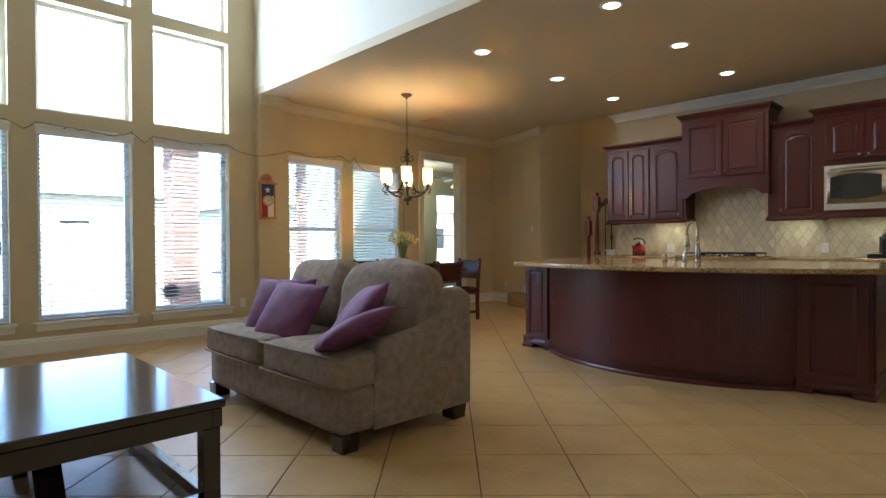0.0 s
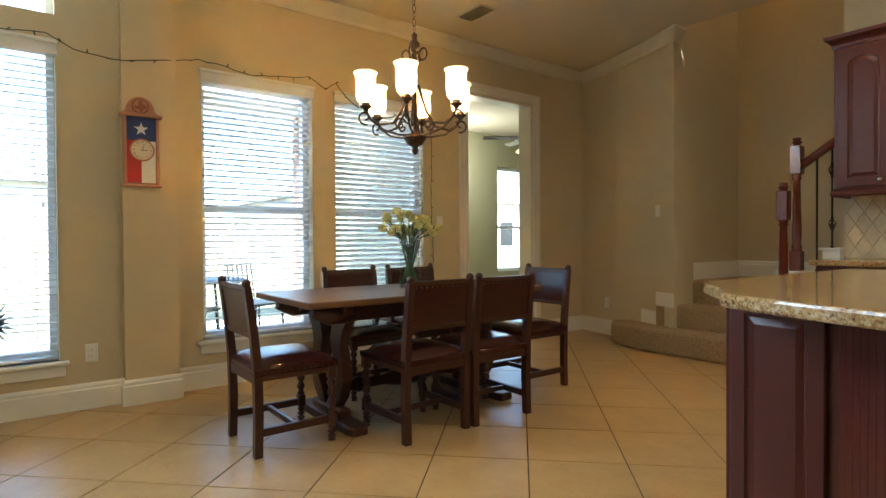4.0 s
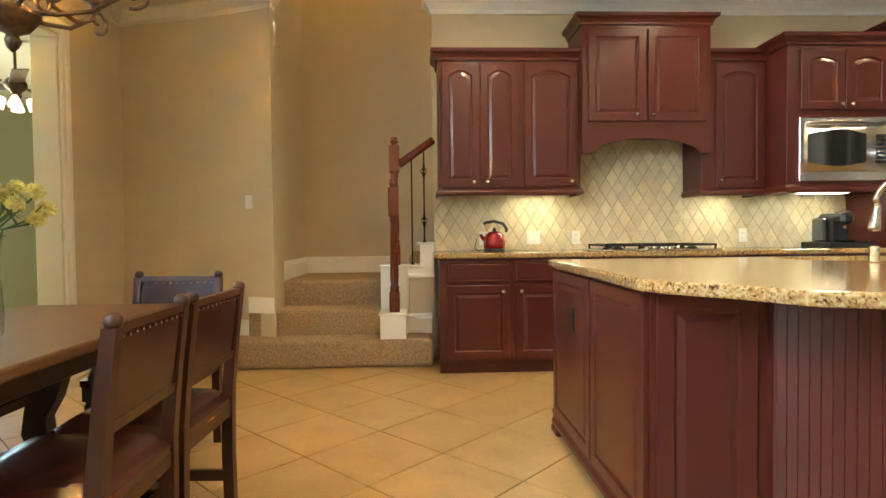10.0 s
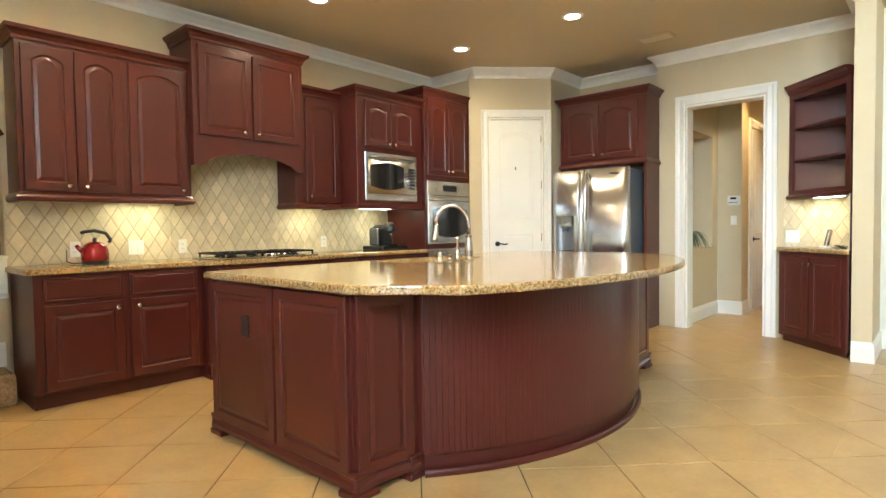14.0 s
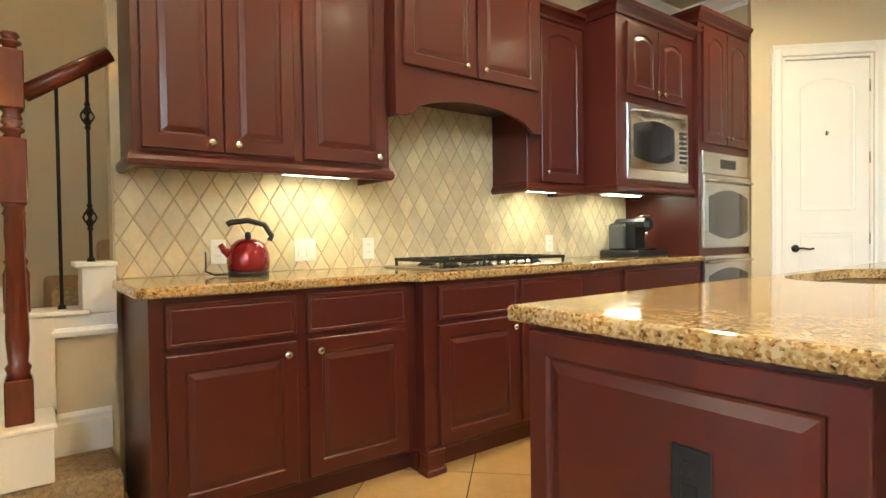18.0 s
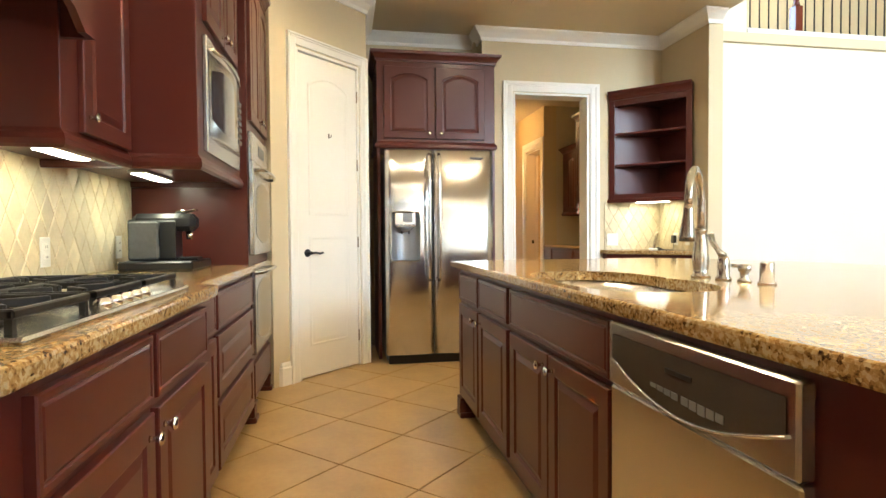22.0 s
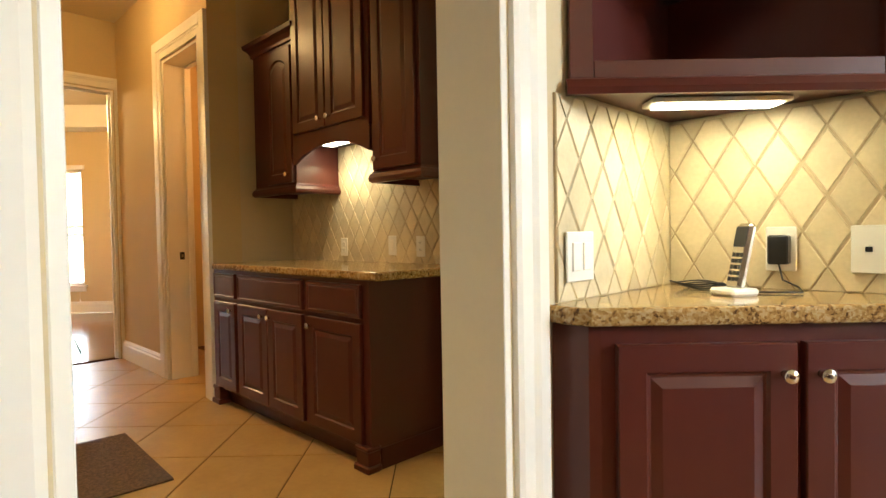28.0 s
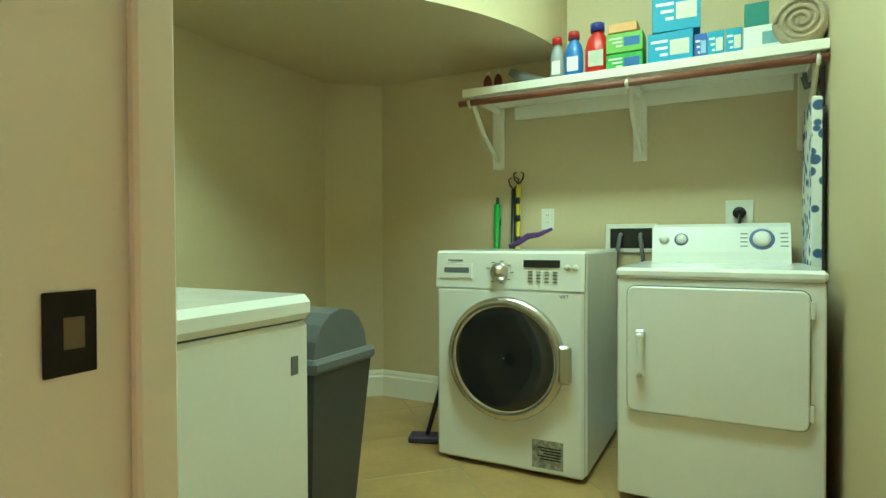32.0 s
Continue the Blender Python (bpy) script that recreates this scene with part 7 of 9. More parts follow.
for x0, x1, z in ((-6.19, -5.97, 0.225), (-5.97, -5.735, 0.42)):
    bm = bmesh.new()
    yb = lambda x: 8.03 + (7.85 - 8.03) * (x + 6.2) / 0.465
    prism(bm, [(x0, yb(x0)), (x1, yb(x1)), (x1, yb(x1) - 0.02), (x0, yb(x0) - 0.02)], z, z + 0.13)
    solid("baseboard_step", bm, TRIM, "white baseboard block beside a step", "baseboard")


def newel(x, y, z, h):
    n = part("newel_post", bmesh.new(), STAIRWOOD, st)
    bm = bmesh.new()
    b = 0.042
    box(bm, -b, b, -b, b, 0, 0.16, 0.004)
    s = h - 0.16 - 0.30
    lathe(bm, [(0.040, 0.16), (0.034, 0.18), (0.040, 0.20), (0.030, 0.215), (0.036, 0.30), (0.026, 0.16 + s - 0.05), (0.035, 0.16 + s - 0.035), (0.028, 0.16 + s - 0.015), (0.040, 0.16 + s)], 18)
    box(bm, -b, b, -b, b, 0.16 + s, h - 0.07, 0.005)
    lathe(bm, [(0.03, h - 0.07), (0.022, h - 0.055), (0.038, h - 0.045), (0.038, h - 0.035), (0.022, h - 0.028), (0.034, h - 0.015), (0.028, h - 0.003), (0.004, h)], 18)
    me = mesh_of("newel_post", bm, STAIRWOOD)
    n.data = me
    n.location = (x, y, z)
    tagged(n, "turned cherry newel post")


newel(-4.735, 7.73, 0.435, 1.08)
newel(-4.735, 7.985, 0.805, 1.09)
bm = bmesh.new()
tube(bm, [(-4.70, 7.985, 1.66), (-4.40, 7.985, 1.87), (-3.9, 8.13, 2.25)][:2], 0.034, 12)
part("handrail", bm, STAIRWOOD, st)


def baluster(x, y, z0, z1, baskets, parent):
    bm = bmesh.new()
    tube(bm, [(x, y, z0), (x, y, z1)], 0.0075, 6)
    lathe(bm, [(0.016, z0), (0.014, z0 + 0.012), (0.008, z0 + 0.02)], 8, (x, y, 0))
    for zc in baskets:
        for k_ in range(4):
            tube(bm, [(x + 0.024 * math.sin(math.pi * s) * math.cos(k_ * 1.571 + s * 3), y + 0.024 * math.sin(math.pi * s) * math.sin(k_ * 1.571 + s * 3), zc - 0.045 + 0.09 * s) for s in np.linspace(0, 1, 7)], 0.004, 5)
        lathe(bm, [(0.011, zc - 0.055), (0.011, zc - 0.042)], 8, (x, y, 0))
        lathe(bm, [(0.011, zc + 0.042), (0.011, zc + 0.055)], 8, (x, y, 0))
    return part("baluster", bm, IRON, parent, "twisted black iron baluster")


baluster(-4.59, 7.985, 0.805, 1.72, (), st)
baluster(-4.485, 7.985, 0.995, 1.80, (1.18, 1.60), st)
bl = thing("balcony_railing", "wood and black iron balcony railing", "railing", (0, 0, 0))
part("top_rail", bbox(0.97, 1.05, -3.5, 2.86, 4.15, 4.21, b=0.012), STAIRWOOD, bl)
part("bottom_rail", bbox(0.98, 1.04, -3.5, 2.86, 3.21, 3.235, b=0.004), TRIM, bl)
for i in range(56):
    y = 2.80 - i * 0.112
    if i % 12 == 5:
        bm = bmesh.new()
        box(bm, 0.965, 1.055, y - 0.045, y + 0.045, 3.16, 3.5, 0.004)
        lathe(bm, [(0.04, 3.5), (0.028, 3.55), (0.036, 3.7), (0.026, 3.95), (0.04, 4.0)], 14, (1.01, y, 0))
        box(bm, 0.965, 1.055, y - 0.045, y + 0.045, 4.0, 4.27, 0.004)
        part("newel_post", bm, STAIRWOOD, bl)
    else:
        baluster(1.01, y, 3.235, 4.16, ((3.7,) if i % 3 == 0 else ()), bl)

# ---- dining set ----
def turned(bm, x, y, z0, z1, r=0.022, seg=12):
    h = z1 - z0
    prof = []
    beads = [(0.0, 0.75), (0.05, 1.0), (0.10, 0.75), (0.14, 0.55), (0.22, 0.95), (0.30, 1.05), (0.38, 0.7), (0.42, 0.5), (0.50, 0.95), (0.58, 1.05), (0.66, 0.7), (0.70, 0.55), (0.80, 1.0), (0.88, 0.95), (0.94, 0.6), (1.0, 0.9)]
    lathe(bm, [(r * k_, z0 + h * s) for s, k_ in beads], seg, (x, y, 0))


def dining_chair(m, label="dark oak dining chair with oxblood leather seat and nailheads"):
    c = thing("dining_chair", label, "chair", m=m, group="chairs round the table")
    w, d = 0.205, 0.20
    for s in (-1, 1):
        bm = bmesh.new()
        pts = [(s * w, -d, 0.0), (s * w, -d + 0.005, 0.22), (s * w, -d, 0.46), (s * w, -d - 0.02, 0.66), (s * w, -d - 0.045, 0.85)]
        rings = [[bm.verts.new((p[0] + sx * 0.019, p[1] + sy * hw, p[2])) for sx, sy in ((-1, -1), (1, -1), (1, 1), (-1, 1))] for p, hw in zip(pts, (0.02, 0.021, 0.021, 0.019, 0.017))]
        for ra, rb in zip(rings, rings[1:]):
            for k_ in range(4):
                bm.faces.new((ra[k_], ra[(k_ + 1) % 4], rb[(k_ + 1) % 4], rb[k_]))
        bm.faces.new(rings[0][::-1]), bm.faces.new(rings[-1])
        lathe(bm, [(0.018, -0.012), (0.022, 0.0), (0.022, 0.012), (0.012, 0.022), (0.003, 0.024)], 10, m=Matrix.Translation((s * w, -d - 0.047, 0.862)))
        part("back_leg", bm, OAKDARK, c)
        bm = bmesh.new()
        box(bm, s * w - 0.022, s * w + 0.022, d - 0.022, d + 0.022, 0.34, 0.43, 0.003)
        turned(bm, s * w, d, 0.16, 0.34, 0.023)
        box(bm, s * w - 0.021, s * w + 0.021, d - 0.021, d + 0.021, 0.09, 0.16, 0.003)
        turned(bm, s * w, d, 0.0, 0.09, 0.022)
        part("front_leg", bm, OAKDARK, c)
        part("side_rail", bbox(s * w - 0.013, s * w + 0.013, -d + 0.02, d - 0.02, 0.375, 0.425, b=0.003), OAK, c)
        part("side_stretcher", bbox(s * w - 0.013, s * w + 0.013, -d + 0.02, d - 0.02, 0.10, 0.14, b=0.003), OAKDARK, c)
    part("front_rail", bbox(-w + 0.02, w - 0.02, d - 0.012, d + 0.012, 0.36, 0.42, b=0.003), OAK, c)
    part("rear_rail", bbox(-w + 0.02, w - 0.02, -d - 0.012, -d + 0.012, 0.36, 0.43, b=0.003), OAK, c)
    bm = bmesh.new()
    box(bm, -w + 0.02, w - 0.02, -0.012, 0.012, 0.105, 0.135, 0.003)
    part("cross_stretcher", bm, OAKDARK, c)
    bm = bmesh.new()
    N = 8
    g = [[None] * (N + 1) for _ in range(N + 1)]
    for i in range(N + 1):
        for j in range(N + 1):
            u, v = i / N * 2 - 1, j / N * 2 - 1
            e = max(0, (1 - u ** 6) * (1 - v ** 6))
            g[i][j] = bm.verts.new((u * 0.232, 0.008 + v * 0.222, 0.435 + 0.042 * e ** 0.5 + 0.006 * (1 - u * u) * (1 - v * v) + 0.003 * noise.noise((u * 2, v * 2, m.translation.y * 3))))
    for i in range(N):
        for j in range(N):
            bm.faces.new((g[i][j], g[i + 1][j], g[i + 1][j + 1], g[i][j + 1])).smooth = True
    box(bm, -0.231, 0.231, -0.214, 0.230, 0.405, 0.438, 0.004)
    seat = part("seat", bm, LEATHER, c, "oxblood leather seat")
    bm = bmesh.new()
    for k_ in range(13):
        for x, y in ((-0.22 + k_ * 0.0367, 0.2305), (-0.232, -0.20 + k_ * 0.034), (0.232, -0.20 + k_ * 0.034)):
            box(bm, x - 0.005, x + 0.005, y - 0.004, y + 0.004, 0.412, 0.422, 0.0035)
    tagged(part("nailhead_row", bm, IRON, seat), kind="stuff")
    bm = bmesh.new()
    def pad(z0, z1, y0, y1, th):
        v = [bm.verts.new(p) for p in ((-w + 0.017, y0 - th, z0), (w - 0.017, y0 - th, z0), (w - 0.017, y0 + th, z0), (-w + 0.017, y0 + th, z0), (-w + 0.017, y1 - th, z1), (w - 0.017, y1 - th, z1), (w - 0.017, y1 + th, z1), (-w + 0.017, y1 + th, z1))]
        for f in ((3, 2, 1, 0), (4, 5, 6, 7), (0, 1, 5, 4), (1, 2, 6, 5), (2, 3, 7, 6), (3, 0, 4, 7)):
            bm.faces.new([v[k_] for k_ in f])
    pad(0.615, 0.835, -0.215, -0.243, 0.011)
    back = part("backrest", bm, LEATHER, c, "leather back panel")
    bm = bmesh.new()
    pad(0.835, 0.858, -0.243, -0.246, 0.014)
    part("back_rail", bm, OAK, c)
    bm = bmesh.new()
    pad(0.59, 0.617, -0.212, -0.216, 0.013)
    part("back_rail", bm, OAK, c)
    bm = bmesh.new()
    for k_ in range(11):
        x = -0.175 + k_ * 0.035
        lathe(bm, [(0.0055, 0), (0.004, 0.003), (0.001, 0.004)], 6, m=Matrix.Translation((x, -0.229, 0.824)) @ pose(0, 0, 0, -90, 0, 0))
        lathe(bm, [(0.0055, 0), (0.004, 0.003), (0.001, 0.004)], 6, m=Matrix.Translation((x, -0.254, 0.824)) @ pose(0, 0, 0, 90, 0, 0))
    tagged(part("nailhead_row", bm, NICKEL, back), kind="stuff")
    return c


ch0 = dining_chair(pose(-5.49, 4.71, 0, 0, 0, 92))
for x, y, a in ((-5.485, 5.20, 88), (-6.385, 4.89, -90), (-6.385, 5.435, -91), (-5.785, 5.90, 179), (-5.80, 4.035, 0)):
    copy_thing(ch0, pose(x, y, 0, 0, 0, a))
tb = thing("dining_table", "long dark oak trestle dining table with a worn top", "table", (-5.90, 4.93, 0))
bm = bmesh.new()
prism(bm, [(-0.395, -0.86), (0.395, -0.86), (0.41, -0.845), (0.41, 0.845), (0.395, 0.86), (-0.395, 0.86), (-0.41, 0.845), (-0.41, -0.845)], 0.722, 0.758, 0.008)
part("tabletop", bm, OAKTOP, tb, "worn honey brown oak top")
for s in (-1, 1):
    part("apron", bbox(s * 0.27 - 0.012, s * 0.27 + 0.012, -0.62, 0.62, 0.625, 0.722, b=0.003), OAK, tb)
    bm = bmesh.new()
    tube(bm, [(0, s * 0.56, 0.69), (0, s * 0.74, 0.69)], 0.02, 10)
    box(bm, -0.34, 0.34, s * 0.60 - 0.03, s * 0.60 + 0.03, 0.665, 0.722, 0.01)
    for q in (-1, 1):
        tube(bm, [(q * 0.25, s * 0.53, 0.665), (q * 0.25, s * 0.68, 0.665), (q * 0.25, s * 0.78, 0.69)], 0.04, 12, radii=[0.05, 0.055, 0.03])
    part("cross_bearer", bm, OAK, tb)
    for q in (-1, 1):
        bm = bmesh.new()
        outer = [(0.10, 0.10), (0.17, 0.17), (0.215, 0.28), (0.20, 0.38), (0.175, 0.46), (0.20, 0.55), (0.255, 0.62), (0.26, 0.70)]
        inner = [(0.02, 0.10), (0.05, 0.17), (0.11, 0.26), (0.12, 0.34), (0.075, 0.42), (0.05, 0.50), (0.09, 0.60), (0.10, 0.70)]
        ys = (s * 0.55 - 0.03, s * 0.55 + 0.03)
        V = [[[bm.verts.new((q * x, y, z)) for x, z in L] for L in (outer, inner)] for y in ys]
        for i in range(len(outer) - 1):
            for quad_ in ((V[0][0][i], V[0][0][i + 1], V[0][1][i + 1], V[0][1][i]), (V[1][0][i], V[1][0][i + 1], V[1][1][i + 1], V[1][1][i]), (V[0][0][i], V[0][0][i + 1], V[1][0][i + 1], V[1][0][i]), (V[0][1][i], V[0][1][i + 1], V[1][1][i + 1], V[1][1][i])):
                bm.faces.new(quad_)
        part("trestle_leg", bm, OAKDARK, tb, "lyre shaped leg")
    bm = bmesh.new()
    prism(bm, [(-0.36, s * 0.55 - 0.045), (-0.30, s * 0.55 - 0.06), (0.30, s * 0.55 - 0.06), (0.36, s * 0.55 - 0.045), (0.36, s * 0.55 + 0.045), (0.30, s * 0.55 + 0.06), (-0.30, s * 0.55 + 0.06), (-0.36, s * 0.55 + 0.045)], 0.0, 0.055, 0.012)
    box(bm, -0.19, 0.19, s * 0.55 - 0.04, s * 0.55 + 0.04, 0.05, 0.11, 0.015)
    part("trestle_foot", bm, OAKDARK, tb)
bm = bmesh.new()
pts = [(0.02, 0.0)]
T = Matrix.Translation((0, -0.55, 0.19)) @ pose(0, 0, 0, -90, 0, 0)
lathe(bm, [(0.03, 0.0), (0.045, 0.06), (0.03, 0.12), (0.05, 0.18), (0.035, 0.24), (0.03, 0.35), (0.055, 0.48), (0.06, 0.55), (0.055, 0.62), (0.03, 0.75), (0.035, 0.86), (0.05, 0.92), (0.03, 0.98), (0.045, 1.04), (0.03, 1.10)], 16, m=T)
part("turned_stretcher", bm, OAKDARK, tb)

vs = thing("flower_vase", "clear glass vase of water and green stems", "vase", m=pose(-5.87, 4.93, 0.758) @ Matrix.Scale(1.3, 4))
bm = bmesh.new()
lathe(bm, [(0.046, 0.0), (0.052, 0.01), (0.054, 0.06), (0.050, 0.13), (0.047, 0.19), (0.056, 0.235), (0.060, 0.24)], 28, caps=False)
lathe(bm, [(0.003, 0.012), (0.046, 0.012)], 28, caps=False)
tube(bm, [(0.059 * math.cos(t), 0.059 * math.sin(t), 0.24) for t in np.linspace(0, 2 * math.pi, 29)[:-1]], 0.0022, 6, closed=True)
part("glass", bm, VGLASS, vs)
fl = thing("carnation_bouquet", "bunch of pale yellow carnations with green stems", "flowers", m=pose(-5.87, 4.93, 0.782) @ Matrix.Scale(1.3, 4))
random.seed(11)
heads, leaves = [], bmesh.new()
for i in range(26):
    a, rr_ = i * 2.4 + random.uniform(-0.3, 0.3), 0.03 + 0.120 * ((i + 0.5) / 26) ** 0.6
    hz = random.uniform(0.275, 0.385) - rr_ * 0.30
    ex, ey = rr_ * math.cos(a), rr_ * math.sin(a)
    bx, by = 0.044 * math.cos(a + 2.9) * (0.2 + 0.75 * (i % 4) / 3), 0.044 * math.sin(a + 2.9) * (0.2 + 0.75 * (i % 4) / 3)
    stem = bmesh.new()
    tube(stem, [(bx, by, 0.004), (bx * 0.5 + ex * 0.2, by * 0.5 + ey * 0.2, 0.13), (ex * 0.38, ey * 0.38, 0.235), (ex, ey, hz)], 0.0026, 5)
    part("stem", stem, STEM, fl)
    heads.append((ex, ey, hz, random.uniform(0.019, 0.026)))
    for q in range(2):
        s = random.uniform(0.3, 0.85)
        p = Vector((ex * s, ey * s, 0.24 + (hz - 0.24) * s))
        dv = Vector((random.uniform(-1, 1), random.uniform(-1, 1), 0.6)).normalized() * 0.05
        sd_ = dv.cross(Vector((0, 0, 1))).normalized() * 0.004
        quad(leaves, p - sd_, p + sd_, p + dv * 0.6 + sd_ * 0.8, p + dv)
tagged(part("leaf_bunch", leaves, STEM, fl), kind="stuff")
for ex, ey, hz, r in heads:
    bm = bmesh.new()
    for k_ in range(26):
        th, ph_ = k_ * 2.4, math.acos(1 - 1.55 * (k_ + 0.5) / 26)
        d = Vector((math.sin(ph_) * math.cos(th), math.sin(ph_) * math.sin(th), math.cos(ph_)))
        t1 = d.orthogonal().normalized()
        t1 = Matrix.Rotation(th * 1.7, 3, d) @ t1
        t2 = d.cross(t1)
        c0 = Vector((ex, ey, hz + r * 0.3)) + d * r * 0.35
        w_ = r * 0.55
        ring = [c0 + d * r * 0.55 + t1 * w_ * s + t2 * (r * 0.16 * ((-1) ** j)) for j, s in enumerate((-1, -0.5, 0, 0.5, 1))]
        base = [c0 + t1 * w_ * 0.4 * s for s in (-1, -0.5, 0, 0.5, 1)]
        rv, bv = [bm.verts.new(p) for p in ring], [bm.verts.new(p) for p in base]
        for j in range(4):
            bm.faces.new((bv[j], bv[j + 1], rv[j + 1], rv[j]))
    lathe(bm, [(0.004, -0.012), (0.009, 0.0), (0.011, 0.012)], 8, (ex, ey, hz))
    part("blossom", bm, PETAL, fl, "ruffled yellow blossom")

# ---- chandelier ----
SHADE = glow("frosted_lit_glass", (1.0, 0.80, 0.50), 0.3)
_n, _l = SHADE.node_tree.nodes, SHADE.node_tree.links
_tl, _mx = _n.new("ShaderNodeBsdfTranslucent"), _n.new("ShaderNodeMixShader")
_tl.inputs[0].default_value, _mx.inputs[0].default_value = (1.0, 0.82, 0.54, 1), 0.8
_n["Principled BSDF"].inputs["Roughness"].default_value = 0.4
_l.new(_n["Principled BSDF"].outputs[0], _mx.inputs[1]), _l.new(_tl.outputs[0], _mx.inputs[2]), _l.new(_mx.outputs[0], _n["Material Output"].inputs[0])
cd = thing("chandelier", "six-arm bronze scroll chandelier with lit frosted glass shades", "chandelier", (CH[0], CH[1], 0))
bm = bmesh.new()
lathe(bm, [(0.075, 3.05), (0.072, 3.035), (0.05, 3.018), (0.014, 3.005), (0.012, 2.985)], 20)
part("canopy", bm, BRONZE, cd)
bm = bmesh.new()
z = 2.99
k_ = 0
while z > 2.34:
    a = (k_ % 2) * math.pi / 2
    tube(bm, [(0.011 * math.cos(t) * math.cos(a), 0.011 * math.cos(t) * math.sin(a), z - 0.024 + 0.026 * math.sin(t)) for t in np.linspace(0, 2 * math.pi, 11)[:-1]], 0.0028, 5, closed=True)
    z -= 0.043
    k_ += 1
part("chain", bm, BRONZE, cd)
bm = bmesh.new()
lathe(bm, [(0.006, 2.345), (0.02, 2.33), (0.016, 2.30), (0.032, 2.28), (0.035, 2.26), (0.012, 2.245), (0.009, 2.0), (0.012, 1.75), (0.02, 1.735), (0.072, 1.71), (0.07, 1.695), (0.045, 1.66), (0.015, 1.645), (0.02, 1.63), (0.016, 1.61), (0.003, 1.595)], 20)
part("stem", bm, BRONZE, cd)
for i in range(6):
    a = radians(60 * i + 17)
    ca, sa = math.cos(a), math.sin(a)
    P3 = lambda r, z_: (r * ca, r * sa, z_)
    bm = bmesh.new()
    tube(bm, [P3(0.03, 2.02), P3(0.05, 1.95), P3(0.085, 1.86), P3(0.14, 1.78), P3(0.225, 1.765), P3(0.28, 1.79), P3(0.31, 1.84)], 0.008, 8)
    tube(bm, [P3(0.05, 1.715), P3(0.11, 1.715), P3(0.20, 1.735), P3(0.28, 1.79)], 0.007, 8)
    spiral = [P3(0.315 + (0.045 - 0.005 * t) * math.cos(t - 1.9), 1.800 + (0.045 - 0.005 * t) * math.sin(t - 1.9)) for t in np.linspace(0, 6.6, 20)]
    tube(bm, spiral, 0.0062, 7)
    spiral = [P3(0.095 + (0.042 - 0.005 * t) * math.cos(2.6 - t), 1.775 + (0.042 - 0.005 * t) * math.sin(2.6 - t)) for t in np.linspace(0, 6.3, 18)]
    tube(bm, spiral, 0.006, 7)
    part("arm", bm, BRONZE, cd, "scrolled bronze arm")
    bm = bmesh.new()
    lathe(bm, [(0.012, 1.835), (0.018, 1.85), (0.036, 1.86), (0.036, 1.868), (0.022, 1.876), (0.026, 1.885)], 16, (0.31 * ca, 0.31 * sa, 0))
    part("cup", bm, BRONZE, cd)
    bm = bmesh.new()
    lathe(bm, [(0.034, 1.885), (0.053, 1.907), (0.058, 1.948), (0.058, 2.02), (0.060, 2.043), (0.071, 2.062), (0.069, 2.064), (0.054, 2.038), (0.053, 1.948), (0.048, 1.912)], 22, (0.31 * ca, 0.31 * sa, 0), caps=False)
    part("shade", bm, SHADE, cd, "glowing frosted glass shade")
for i in range(4):
    a = radians(90 * i + 33)
    bm = bmesh.new()
    tube(bm, [((0.03 + (0.036 - 0.004 * t) * (1 + math.cos(2.8 - t))) * math.cos(a), (0.03 + (0.036 - 0.004 * t) * (1 + math.cos(2.8 - t))) * math.sin(a), 2.20 + (0.05 - 0.005 * t) * math.sin(2.8 - t)) for t in np.linspace(0, 6.2, 18)], 0.006, 6)
    part("top_scroll", bm, BRONZE, cd)

# ---- clock, string lights ----
PINE = mat("orange_pine", (0.50, 0.23, 0.12), 0.45, vary=0.15, scale=8, fine=60, stretch=(1, 1, 0.2))
cl = thing("wall_clock", "wooden flag-painted wall clock with a white dial", "clock", m=on(-7.005, 3.555, 1.68, 90))
part("back_board", bbox(-0.095, 0.095, -0.035, 0, -0.22, 0.215, b=0.004), PINE, cl)
part("flag_blue", bbox(-0.087, 0.087, -0.038, -0.034, 0.06, 0.212), mat("flag_blue", (0.02, 0.045, 0.19), 0.5), cl)
part("flag_red", bbox(-0.087, 0.0, -0.038, -0.034, -0.215, 0.06), mat("flag_red", (0.42, 0.012, 0.02), 0.5), cl)
part("flag_white", bbox(0.0, 0.087, -0.038, -0.034, -0.215, 0.06), WHITEP, cl)
for s in (-1, 1):
    part("side_frame", bbox(s * 0.096 - 0.01, s * 0.096 + 0.01, -0.05, 0, -0.225, 0.22, b=0.003), PINE, cl)
part("top_ledge", bbox(-0.125, 0.125, -0.065, 0, 0.215, 0.235, b=0.004), PINE, cl)
part("bottom_ledge", bbox(-0.118, 0.118, -0.06, 0, -0.243, -0.225, b=0.004), PINE, cl)
bm = bmesh.new()
pts = [(-0.115, 0.235)] + [(0.085 * math.cos(a), 0.26 + 0.09 * math.sin(a)) for a in np.linspace(math.pi, 0, 14)] + [(0.115, 0.235)]
v0, v1 = [bm.verts.new((x, -0.022, z)) for x, z in pts], [bm.verts.new((x, 0, z)) for x, z in pts]
bm.faces.new(v0), bm.faces.new(v1[::-1])
for i in range(len(pts)):
    bm.faces.new((v0[i], v1[i], v1[(i + 1) % len(pts)], v0[(i + 1) % len(pts)]))
part("crest", bm, PINE, cl)
bm = bmesh.new()
pts = [(-0.012, 0.035), (0.012, 0.035), (0.012, 0.018), (0.035, 0.008), (0.038, -0.012), (0.018, -0.02), (0.005, -0.04), (-0.012, -0.02), (-0.028, -0.02), (-0.038, 0.0), (-0.012, 0.0)]
